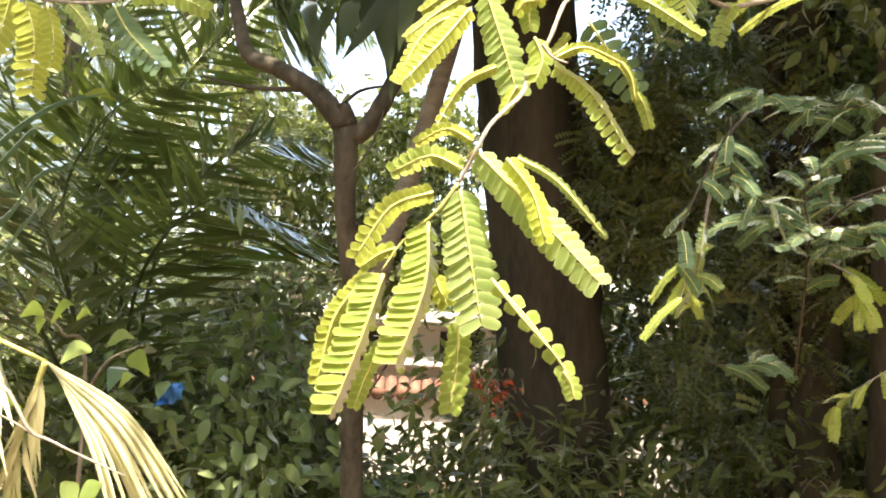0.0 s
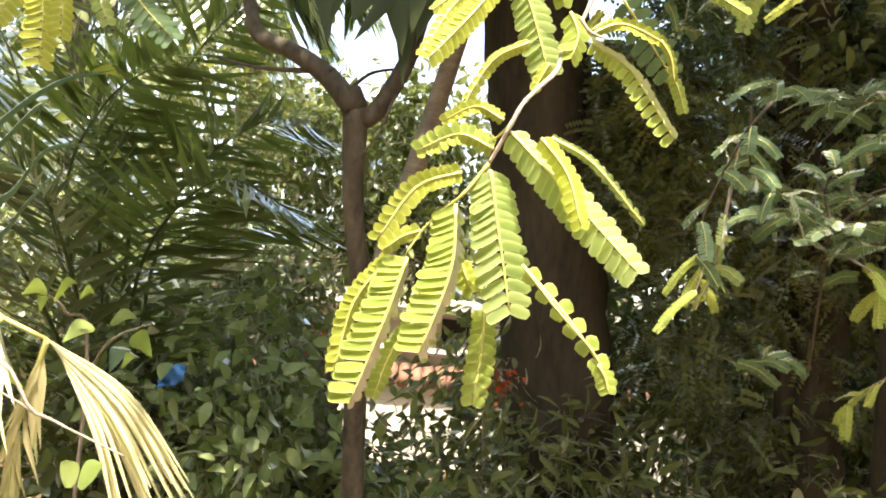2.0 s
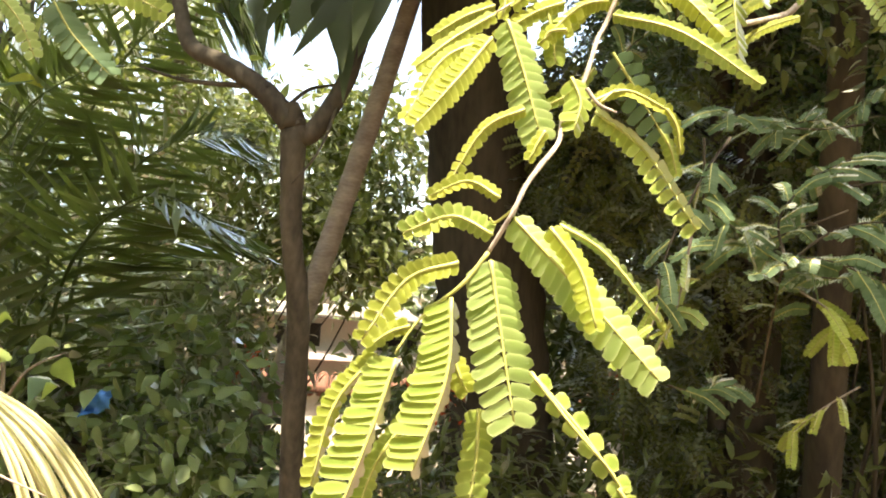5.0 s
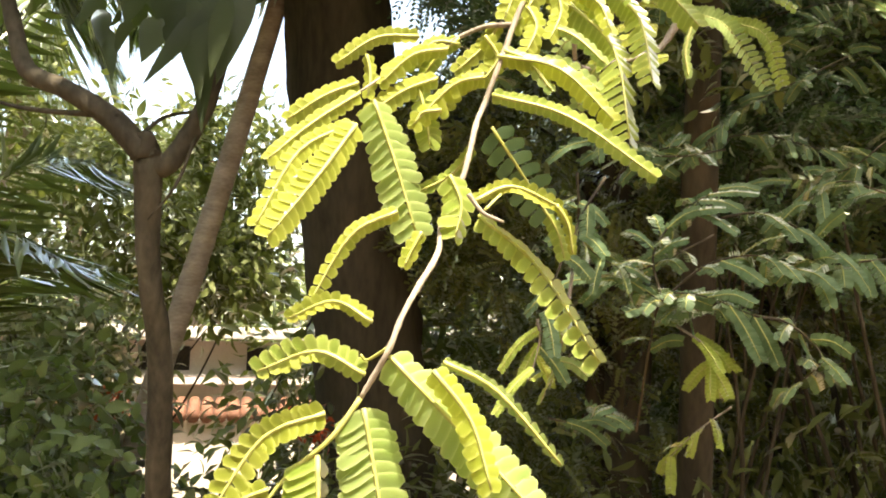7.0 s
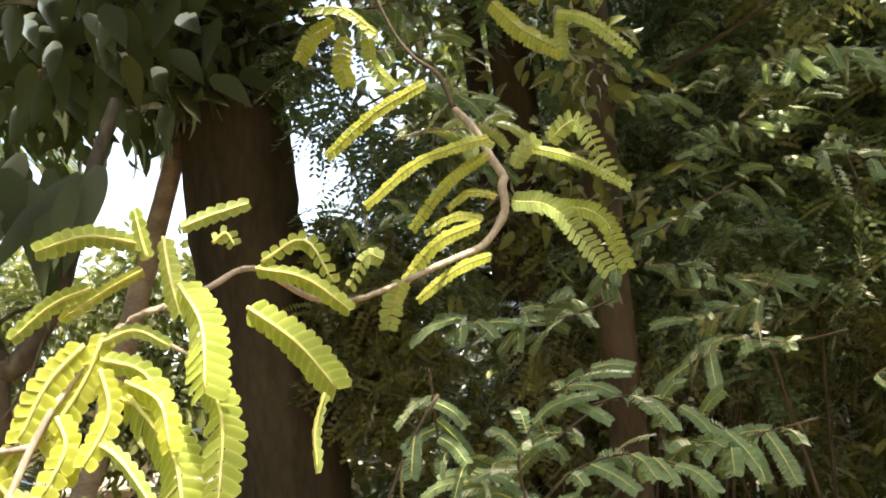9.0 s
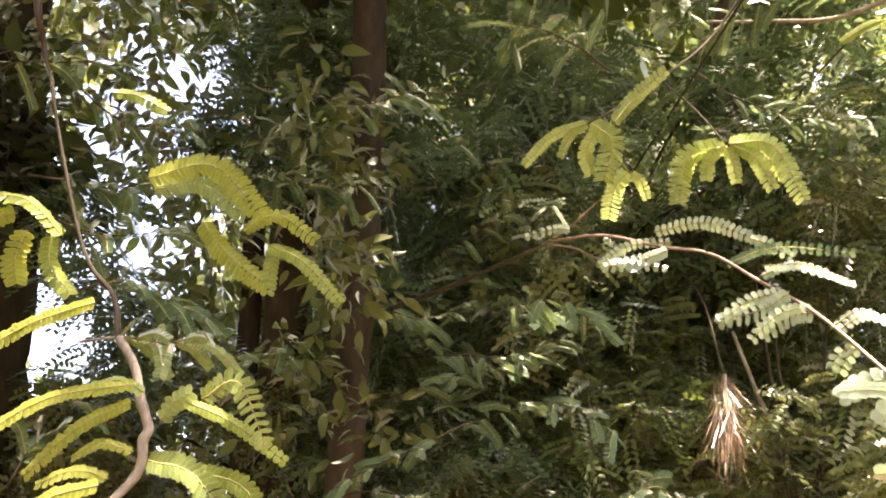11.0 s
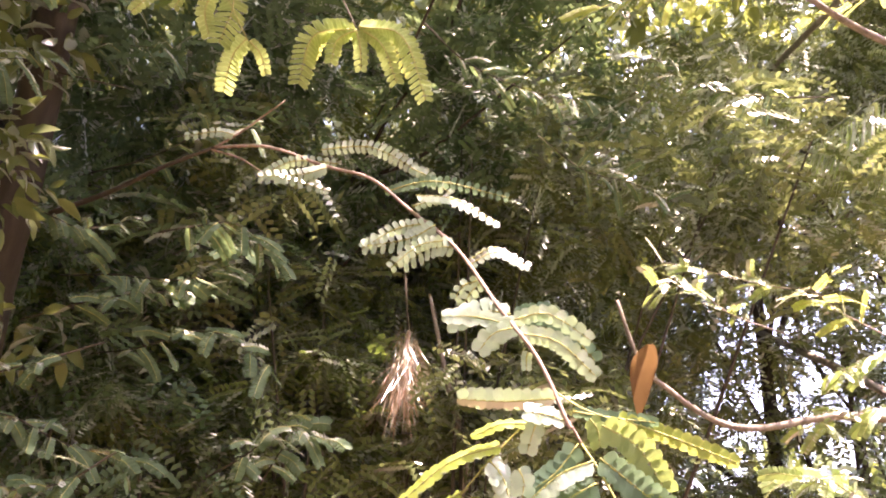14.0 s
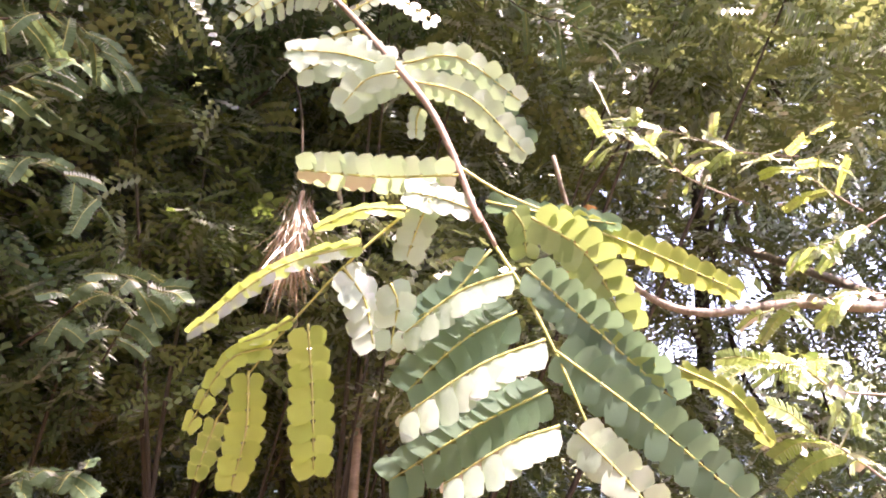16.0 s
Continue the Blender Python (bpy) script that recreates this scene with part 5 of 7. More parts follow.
leaf(branch_a, (0.110, 0.552, 1.768), (0.114, 0.548, 1.756), (0.107, 0.545, 1.739), 0.0066, (-0.22, -0.94, -0.26), M_YELLOW, fold=(-11, -25), split=True, step=0.0044, close=1.22)
leaf(branch_a, (0.125, 0.555, 1.786), (0.129, 0.550, 1.768), (0.121, 0.545, 1.749), 0.0062, (-0.25, -0.92, -0.29), M_YELLOW, fold=(-11, -26), split=True, step=0.0044, close=1.22)
leaf(branch_a, (0.125, 0.556, 1.790), (0.142, 0.550, 1.783), (0.152, 0.545, 1.763), 0.0074, (-0.28, -0.91, -0.32), M_YOUNG, fold=(-11, -56), split=True, step=0.0044, close=1.22)
leaf(branch_a, (0.148, 0.580, 1.847), (0.151, 0.570, 1.827), (0.155, 0.560, 1.809), 0.0062, (-0.28, -0.88, -0.39), M_YOUNG, fold=(-11, -37), step=0.0044, close=1.22)
leaf(branch_a, (0.141, 0.585, 1.838), (0.138, 0.587, 1.849), (0.135, 0.590, 1.862), 0.0041, (-0.24, -0.87, -0.42), M_YOUNG, fold=(-11, -11), step=0.0044, close=1.22)
leaf(branch_a, (0.156, 0.590, 1.854), (0.169, 0.590, 1.860), (0.186, 0.590, 1.866), 0.0048, (-0.30, -0.85, -0.43), M_PALE, fold=(-11, -31), step=0.0044, close=1.22)
leaf(branch_a, (0.095, 0.556, 1.758), (0.087, 0.558, 1.745), (0.072, 0.560, 1.730), 0.0056, (-0.15, -0.96, -0.23), M_YELLOW, fold=(-11, -11), split=True, step=0.0044, close=1.22)
# leaves of a side twig
tube("twig", [(-0.461, 0.784, 1.783), (-0.417, 0.784, 1.774), (-0.340, 0.784, 1.771), (-0.323, 0.878, 1.826), (-0.469, 1.457, 2.103), (-0.614, 2.217, 2.476)], [0.0008, 0.0013, 0.002, 0.004], M_TWIG, branch_a, 7, 5)
leaf(branch_a, (-0.403, 0.785, 1.770), (-0.392, 0.788, 1.733), (-0.392, 0.793, 1.681), 0.0196, (0.66, -0.75, 0.01), M_YELLOW, fold=(-20, -20), step=0.0066)
leaf(branch_a, (-0.383, 0.785, 1.766), (-0.374, 0.787, 1.739), (-0.374, 0.790, 1.708), 0.0138, (0.65, -0.76, 0.04), M_YELLOW, fold=(-20, -20), step=0.0066)
leaf(branch_a, (-0.417, 0.784, 1.774), (-0.423, 0.787, 1.747), (-0.435, 0.790, 1.719), 0.0173, (0.52, -0.81, -0.26), M_YELLOW, fold=(-20, -20), step=0.0066)
leaf(branch_a, (-0.303, 0.782, 1.778), (-0.265, 0.781, 1.783), (-0.227, 0.782, 1.770), 0.0127, (0.04, -0.93, 0.37), M_YOUNG, fold=(-30, 10), step=0.0066)
leaf(branch_a, (-0.326, 0.803, 1.777), (-0.308, 0.805, 1.750), (-0.276, 0.808, 1.720), 0.0189, (0.48, -0.80, 0.36), M_GREY, fold=(-20, -10), step=0.0066)
leaf(branch_a, (-0.371, 0.803, 1.777), (-0.353, 0.805, 1.758), (-0.339, 0.808, 1.729), 0.0106, (0.56, -0.77, 0.30), M_PALE, fold=(-40, 10), step=0.0066)
# the leaves along the thicker twig above
leaf(branch_a, (0.499, 1.075, 2.097), (0.423, 1.121, 2.081), (0.365, 1.169, 2.039), 0.0110, (-0.62, -0.76, 0.21), M_YELLOW, fold=(-14, -6), step=0.0066)
leaf(branch_a, (0.499, 1.082, 2.079), (0.456, 1.116, 2.053), (0.418, 1.157, 2.005), 0.0104, (-0.64, -0.76, -0.07), M_YELLOW, fold=(-14, -6), step=0.0066)
leaf(branch_a, (0.512, 1.097, 2.031), (0.480, 1.110, 2.039), (0.458, 1.128, 2.024), 0.0091, (-0.49, -0.76, 0.43), M_YELLOW, fold=(-14, -6), step=0.0066)
leaf(branch_a, (0.491, 1.097, 2.002), (0.461, 1.109, 2.009), (0.429, 1.132, 1.995), 0.0101, (-0.47, -0.75, 0.46), M_YELLOW, fold=(-14, -6), step=0.0066)
leaf(branch_a, (0.481, 1.082, 1.993), (0.437, 1.111, 1.978), (0.402, 1.146, 1.940), 0.0124, (-0.68, -0.71, 0.16), M_YELLOW, fold=(-14, -6), step=0.0066)
leaf(branch_a, (0.481, 1.054, 1.948), (0.444, 1.078, 1.936), (0.407, 1.109, 1.909), 0.0106, (-0.67, -0.69, 0.29), M_YELLOW, fold=(-14, -6), step=0.0066)
leaf(branch_a, (0.513, 1.093, 2.094), (0.488, 1.101, 2.105), (0.456, 1.120, 2.098), 0.0106, (-0.35, -0.82, 0.45), M_PALE, fold=(-20, -10), step=0.0066)
leaf(branch_a, (0.535, 1.094, 2.065), (0.543, 1.083, 2.083), (0.557, 1.070, 2.095), 0.0132, (-0.59, -0.78, -0.21), M_PALE, fold=(-10, -10), step=0.0066)
leaf(branch_a, (0.553, 1.076, 2.086), (0.601, 1.060, 2.067), (0.662, 1.046, 2.028), 0.0106, (-0.04, -0.91, 0.40), M_YOUNG, fold=(-14, -6), step=0.0066)
leaf(branch_a, (0.566, 1.057, 2.086), (0.596, 1.034, 2.104), (0.634, 1.041, 2.045), 0.0157, (-0.00, -0.94, 0.35), M_PALE, fold=(-20, 20), step=0.0066)
leaf(branch_a, (0.527, 1.093, 2.023), (0.576, 1.075, 2.007), (0.637, 1.078, 1.931), 0.0181, (0.14, -0.94, 0.32), M_PALE, fold=(-8, 30), split=True, step=0.0066)
leaf(branch_a, (0.581, 1.081, 2.015), (0.629, 1.065, 1.996), (0.662, 1.076, 1.934), 0.0144, (0.17, -0.96, 0.24), M_YOUNG, fold=(-20, 30), step=0.0066)
leaf(branch_a, (0.351, 1.028, 1.938), (0.334, 1.034, 1.943), (0.318, 1.055, 1.915), 0.0128, (-0.68, -0.72, 0.12), M_PALE, fold=(-20, -10), step=0.0066)
leaf(branch_a, (0.371, 1.028, 1.915), (0.362, 1.041, 1.897), (0.358, 1.055, 1.869), 0.0138, (-0.08, -0.87, -0.49), M_PALE, fold=(-20, -10), step=0.0066)
leaf(branch_a, (0.459, 1.187, 2.216), (0.397, 1.231, 2.189), (0.338, 1.281, 2.143), 0.0132, (-0.61, -0.79, -0.01), M_YELLOW, fold=(-14, -6), step=0.0066)
leaf(branch_a, (0.501, 1.232, 2.417), (0.574, 1.186, 2.437), (0.649, 1.175, 2.375), 0.0215, (-0.28, -0.92, 0.28), M_YELLOW, fold=(-20, 10), step=0.0066)
leaf(branch_a, (0.511, 1.233, 2.402), (0.564, 1.201, 2.414), (0.628, 1.186, 2.376), 0.0198, (-0.31, -0.91, 0.29), M_PALE, fold=(-20, -10), step=0.0066)
leaf(branch_a, (0.634, 1.212, 2.364), (0.672, 1.183, 2.386), (0.725, 1.169, 2.356), 0.0151, (-0.39, -0.88, 0.27), M_YELLOW, fold=(-14, -6), step=0.0066)
leaf(branch_a, (0.583, 1.234, 2.373), (0.622, 1.232, 2.333), (0.680, 1.220, 2.294), 0.0219, (0.04, -0.97, 0.23), M_YELLOW, fold=(-20, -10), step=0.0066)
leaf(branch_a, (0.677, 1.200, 2.342), (0.679, 1.211, 2.316), (0.682, 1.223, 2.284), 0.0135, (-0.02, -0.93, -0.38), M_PALE, fold=(-20, -10), step=0.0066)
leaf(branch_a, (0.669, 1.202, 2.345), (0.715, 1.187, 2.328), (0.774, 1.180, 2.276), 0.0151, (-0.05, -0.97, 0.24), M_YOUNG, fold=(-14, -6), step=0.0066)
leaf(branch_a, (0.415, 1.259, 2.320), (0.367, 1.265, 2.361), (0.316, 1.289, 2.367), 0.0158, (-0.09, -0.91, 0.40), M_YOUNG, fold=(-20, -10), step=0.0066)
leaf(branch_a, (0.356, 1.277, 2.347), (0.326, 1.299, 2.332), (0.309, 1.321, 2.304), 0.0174, (-0.44, -0.83, -0.35), M_YELLOW, fold=(-20, -10), step=0.0066)
leaf(branch_a, (0.374, 1.277, 2.326), (0.368, 1.296, 2.291), (0.377, 1.304, 2.262), 0.0190, (0.30, -0.88, -0.36), M_YELLOW, fold=(-20, -10), step=0.0066)
leaf(branch_a, (0.402, 1.266, 2.320), (0.409, 1.278, 2.285), (0.439, 1.278, 2.251), 0.0158, (0.33, -0.94, 0.02), M_YOUNG, fold=(-20, -10), step=0.0066)
leaf(branch_a, (0.291, 1.284, 2.404), (0.264, 1.296, 2.411), (0.239, 1.312, 2.403), 0.0111, (-0.45, -0.85, 0.27), M_YOUNG, fold=(-20, -10), step=0.0066)
leaf(branch_a, (0.219, 1.293, 2.469), (0.248, 1.284, 2.456), (0.293, 1.279, 2.415), 0.0158, (0.09, -0.93, 0.36), M_YOUNG, fold=(-20, -10), step=0.0066)
leaf(branch_a, (0.434, 1.218, 2.524), (0.466, 1.203, 2.521), (0.504, 1.191, 2.504), 0.0132, (-0.28, -0.92, 0.26), M_YOUNG, fold=(-20, -10), step=0.0066)

# ---- the shaded branch and its sunlit leaves ----
branch_b = thing("leafy_branch", "long reddish twig with grey-green sunlit pinnate leaves", "branch")
TWIG_B = [(1.309, 1.373, 2.575), (1.351, 1.266, 2.557), (1.403, 1.167, 2.508), (1.436, 1.084, 2.471), (1.469, 1.019, 2.406), (1.486, 0.934, 2.325), (1.408, 0.789, 2.177), (1.406, 0.726, 2.097), (1.413, 0.689, 2.014)] + [(1.422, 0.694, 2.020), (1.429, 0.682, 1.994)]
# Link added out to a trunk, in dark bark so it shows little.
tube("twig", [(1.297, 3.690, 2.843), (1.329, 2.058, 2.649), (1.285, 1.512, 2.568), TWIG_B[0]], [0.012, 0.005, 0.003], M_DARKBARK, branch_b, 7, 5, 0.1, "dark twig joining the branch to a trunk")
tube("twig", TWIG_B, [0.003, 0.0028, 0.003, 0.003, 0.0025, 0.0016], M_REDTWIG, branch_b, 9, 5, 0.1)
tube("twig", [(1.309, 1.373, 2.575), (1.325, 1.322, 2.595), (1.348, 1.229, 2.638)], [0.0025, 0.0015], M_REDTWIG, branch_b, 7)
tube("twig", [(1.307, 1.379, 2.571), (1.340, 1.334, 2.552), (1.366, 1.292, 2.519)], [0.0025, 0.0012], M_REDTWIG, branch_b, 7)
tube("twig", [(1.409, 0.710, 2.058), (1.426, 0.681, 2.036), (1.449, 0.656, 2.024), (1.471, 0.631, 2.014)], [0.0013, 0.0006], M_STALK, branch_b, 7)
tube("twig", [(1.399, 0.721, 2.030), (1.381, 0.741, 2.004), (1.363, 0.764, 1.973), (1.355, 0.791, 1.943), (1.349, 0.813, 1.918), (1.344, 0.833, 1.892), (1.340, 0.852, 1.865)], [0.0012, 0.0009, 0.0005], M_STALK, branch_b, 7)
tube("twig", [(1.429, 0.682, 1.994), (1.433, 0.659, 1.958), (1.442, 0.637, 1.911), (1.454, 0.615, 1.854)], [0.0014, 0.0008], M_STALK, branch_b, 7)
# Sunlit and shaded leaves differ by their painted colour, leaf by leaf.
leaf(branch_b, (1.400, 0.763, 2.145), (1.374, 0.795, 2.155), (1.348, 0.829, 2.156), 0.0123, (-0.78, -0.63, 0.04), M_SUNLIT, fold=(10, -10), split=True, step=0.0112, close=1.32)
leaf(branch_b, (1.395, 0.756, 2.139), (1.383, 0.777, 2.132), (1.377, 0.795, 2.112), 0.0159, (-0.80, -0.54, -0.24), M_SUNLIT, fold=(0, 0), split=True, step=0.0112, close=1.32)
leaf(branch_b, (1.409, 0.764, 2.155), (1.433, 0.727, 2.162), (1.472, 0.691, 2.131), 0.0135, (-0.75, -0.66, 0.02), M_SUNLIT, fold=(-25, 10), split=True, step=0.0112, close=1.32)
leaf(branch_b, (1.401, 0.751, 2.133), (1.433, 0.714, 2.123), (1.470, 0.684, 2.083), 0.0150, (-0.68, -0.73, 0.04), M_SUNLIT, fold=(-25, 10), split=True, step=0.0112, close=1.32)
leaf(branch_b, (1.406, 0.740, 2.108), (1.407, 0.744, 2.100), (1.410, 0.746, 2.087), 0.0083, (-0.61, -0.72, -0.32), M_SUNLIT, fold=(0, 0), step=0.0112, close=1.32)
leaf(branch_b, (1.407, 0.702, 2.045), (1.374, 0.749, 2.041), (1.341, 0.793, 2.043), 0.0173, (-0.80, -0.58, 0.16), M_SUNLIT, fold=(35, -75), split=True, step=0.0112, close=1.32)
leaf(branch_b, (1.413, 0.690, 2.018), (1.397, 0.709, 2.025), (1.383, 0.726, 2.028), 0.0144, (-0.72, -0.66, 0.21), M_SUNLIT, fold=(0, -10), split=True, step=0.0112, close=1.32)
leaf(branch_b, (1.392, 0.715, 2.024), (1.393, 0.725, 2.005), (1.394, 0.734, 1.984), 0.0144, (-0.72, -0.62, -0.32), M_SUNLIT, fold=(0, -10), split=True, step=0.0112, close=1.32)
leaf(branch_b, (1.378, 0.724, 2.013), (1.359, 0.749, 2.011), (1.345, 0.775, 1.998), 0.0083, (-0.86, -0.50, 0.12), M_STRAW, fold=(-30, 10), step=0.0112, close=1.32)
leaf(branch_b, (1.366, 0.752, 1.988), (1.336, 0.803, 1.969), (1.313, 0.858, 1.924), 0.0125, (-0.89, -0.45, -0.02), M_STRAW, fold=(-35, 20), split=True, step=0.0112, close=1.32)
leaf(branch_b, (1.359, 0.762, 1.971), (1.374, 0.753, 1.950), (1.386, 0.752, 1.920), 0.0190, (-0.41, -0.91, -0.05), M_SUNLIT, fold=(-5, -15), split=True, step=0.0112, close=1.32)
leaf(branch_b, (1.385, 0.740, 1.963), (1.392, 0.738, 1.949), (1.397, 0.746, 1.921), 0.0167, (-0.54, -0.80, -0.27), M_SUNLIT, fold=(-5, -15), step=0.0112, close=1.32)
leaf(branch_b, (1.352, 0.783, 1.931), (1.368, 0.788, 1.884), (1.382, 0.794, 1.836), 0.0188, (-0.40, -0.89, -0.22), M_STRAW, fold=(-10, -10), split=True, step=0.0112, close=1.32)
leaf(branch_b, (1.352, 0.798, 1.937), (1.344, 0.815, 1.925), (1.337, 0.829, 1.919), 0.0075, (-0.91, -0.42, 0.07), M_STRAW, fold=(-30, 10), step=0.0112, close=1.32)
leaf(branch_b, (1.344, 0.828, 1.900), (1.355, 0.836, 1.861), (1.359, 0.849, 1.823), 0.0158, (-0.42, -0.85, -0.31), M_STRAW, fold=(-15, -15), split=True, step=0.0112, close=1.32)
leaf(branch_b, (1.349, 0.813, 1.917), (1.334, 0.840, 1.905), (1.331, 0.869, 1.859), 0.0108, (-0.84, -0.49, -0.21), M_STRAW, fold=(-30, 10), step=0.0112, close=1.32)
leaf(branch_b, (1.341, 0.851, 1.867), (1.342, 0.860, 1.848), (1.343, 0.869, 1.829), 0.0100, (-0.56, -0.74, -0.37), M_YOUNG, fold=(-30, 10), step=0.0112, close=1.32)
leaf(branch_b, (1.424, 0.664, 1.972), (1.406, 0.697, 1.957), (1.393, 0.730, 1.929), 0.0205, (-0.92, -0.38, 0.09), M_SUNLIT, fold=(-80, 0), split=True, step=0.0112, close=1.32)
leaf(branch_b, (1.423, 0.638, 1.923), (1.403, 0.675, 1.905), (1.383, 0.722, 1.870), 0.0256, (-0.92, -0.33, 0.19), M_SUNLIT, fold=(-80, 0), split=True, step=0.0112, close=1.32)
leaf(branch_b, (1.426, 0.629, 1.868), (1.411, 0.656, 1.856), (1.394, 0.692, 1.830), 0.0247, (-0.91, -0.28, 0.30), M_SUNLIT, fold=(-80, 0), split=True, step=0.0112, close=1.32)
# Dark leaves added where upper leaves would cast shadow on lower ones.
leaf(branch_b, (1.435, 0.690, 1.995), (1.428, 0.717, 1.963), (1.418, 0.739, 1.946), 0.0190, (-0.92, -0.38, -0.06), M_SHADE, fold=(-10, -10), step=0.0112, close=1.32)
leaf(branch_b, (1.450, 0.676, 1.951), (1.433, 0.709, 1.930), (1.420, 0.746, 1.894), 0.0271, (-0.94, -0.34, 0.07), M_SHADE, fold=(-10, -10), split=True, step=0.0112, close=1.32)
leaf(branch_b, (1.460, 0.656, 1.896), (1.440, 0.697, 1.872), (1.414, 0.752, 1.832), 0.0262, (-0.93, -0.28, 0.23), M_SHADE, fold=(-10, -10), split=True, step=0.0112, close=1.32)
# The M_FERN leaves here carry their shade in the olive colour.
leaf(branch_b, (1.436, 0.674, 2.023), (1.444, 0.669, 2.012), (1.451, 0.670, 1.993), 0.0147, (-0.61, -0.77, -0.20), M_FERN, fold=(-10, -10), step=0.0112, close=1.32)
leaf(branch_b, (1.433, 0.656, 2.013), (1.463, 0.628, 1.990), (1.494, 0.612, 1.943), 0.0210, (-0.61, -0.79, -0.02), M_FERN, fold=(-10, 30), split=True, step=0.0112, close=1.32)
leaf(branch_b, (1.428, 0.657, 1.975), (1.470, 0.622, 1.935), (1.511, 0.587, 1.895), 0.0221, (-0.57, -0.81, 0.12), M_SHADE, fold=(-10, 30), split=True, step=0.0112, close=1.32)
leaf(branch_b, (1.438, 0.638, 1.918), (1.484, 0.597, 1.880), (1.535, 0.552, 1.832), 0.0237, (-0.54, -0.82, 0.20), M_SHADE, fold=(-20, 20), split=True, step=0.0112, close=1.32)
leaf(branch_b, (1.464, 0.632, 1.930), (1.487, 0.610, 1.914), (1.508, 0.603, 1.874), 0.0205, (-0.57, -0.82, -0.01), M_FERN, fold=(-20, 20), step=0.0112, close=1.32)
leaf(branch_b, (1.442, 0.625, 1.867), (1.463, 0.608, 1.845), (1.492, 0.587, 1.812), 0.0191, (-0.49, -0.86, 0.16), M_SUNLIT, fold=(-20, 20), step=0.0112, close=1.32)
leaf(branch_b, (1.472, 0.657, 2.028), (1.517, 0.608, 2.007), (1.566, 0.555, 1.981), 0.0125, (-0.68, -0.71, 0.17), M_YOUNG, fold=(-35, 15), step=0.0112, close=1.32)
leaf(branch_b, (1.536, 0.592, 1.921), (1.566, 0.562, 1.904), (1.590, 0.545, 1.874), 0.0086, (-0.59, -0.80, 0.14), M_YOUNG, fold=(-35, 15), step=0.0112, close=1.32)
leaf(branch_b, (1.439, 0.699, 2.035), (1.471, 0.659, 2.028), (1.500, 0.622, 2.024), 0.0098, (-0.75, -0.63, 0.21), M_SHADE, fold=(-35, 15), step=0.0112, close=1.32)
leaf(branch_b, (1.467, 1.012, 2.410), (1.504, 0.960, 2.425), (1.567, 0.913, 2.389), 0.0160, (-0.69, -0.72, 0.10), M_SUNLIT, fold=(10, -50), step=0.0105, close=0.82)
leaf(branch_b, (1.470, 0.983, 2.373), (1.441, 1.022, 2.363), (1.415, 1.070, 2.332), 0.0141, (-0.83, -0.55, -0.05), M_SUNLIT, fold=(10, -20), step=0.0105, close=0.82)
leaf(branch_b, (1.476, 0.950, 2.337), (1.453, 0.982, 2.328), (1.435, 1.023, 2.294), 0.0138, (-0.85, -0.52, -0.08), M_SUNLIT, fold=(10, -20), step=0.0105, close=0.82)
leaf(branch_b, (1.471, 0.894, 2.280), (1.492, 0.857, 2.300), (1.531, 0.825, 2.281), 0.0132, (-0.74, -0.65, 0.15), M_SUNLIT, fold=(10, -30), step=0.0105, close=0.82)
leaf(branch_b, (1.460, 0.862, 2.247), (1.446, 0.882, 2.238), (1.444, 0.896, 2.219), 0.0112, (-0.87, -0.47, -0.11), M_SUNLIT, fold=(10, -20), step=0.0105, close=0.82)
leaf(branch_b, (1.424, 1.155, 2.518), (1.371, 1.214, 2.520), (1.341, 1.264, 2.493), 0.0120, (-0.79, -0.61, -0.06), M_SUNLIT, fold=(10, -30), step=0.0105, close=0.82)
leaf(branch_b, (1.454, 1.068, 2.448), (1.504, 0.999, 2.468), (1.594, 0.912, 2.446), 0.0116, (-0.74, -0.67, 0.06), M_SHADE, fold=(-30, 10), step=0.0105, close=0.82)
leaf(branch_b, (1.427, 0.783, 2.171), (1.399, 0.813, 2.174), (1.378, 0.848, 2.157), 0.0190, (-0.80, -0.57, 0.19), M_SUNLIT, fold=(10, -20), step=0.0112, close=1.32)
leaf(branch_b, (1.423, 0.767, 2.152), (1.409, 0.787, 2.144), (1.399, 0.813, 2.121), 0.0186, (-0.90, -0.44, 0.04), M_SUNLIT, fold=(10, -20), step=0.0112, close=1.32)
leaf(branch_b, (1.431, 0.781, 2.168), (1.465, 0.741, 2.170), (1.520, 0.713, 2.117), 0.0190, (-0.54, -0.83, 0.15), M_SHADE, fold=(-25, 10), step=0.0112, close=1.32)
leaf(branch_b, (1.372, 1.122, 2.478), (1.349, 1.159, 2.467), (1.304, 1.216, 2.462), 0.0167, (-0.81, -0.58, 0.03), M_SUNLIT, fold=(-10, -20), step=0.0105, close=0.82)
leaf(branch_b, (1.349, 1.269, 2.506), (1.377, 1.242, 2.497), (1.434, 1.185, 2.478), 0.0124, (-0.66, -0.73, 0.19), M_SUNLIT, fold=(-10, -20), step=0.0105, close=0.82)
leaf(branch_b, (1.295, 1.293, 2.566), (1.274, 1.315, 2.571), (1.239, 1.363, 2.563), 0.0124, (-0.78, -0.62, 0.04), M_SUNLIT, fold=(-10, -20), step=0.0105, close=0.82)
leaf(branch_b, (1.388, 1.167, 2.534), (1.443, 1.096, 2.539), (1.502, 1.047, 2.507), 0.0157, (-0.71, -0.70, 0.10), M_SUNLIT, fold=(-30, 10), step=0.0105, close=0.82)
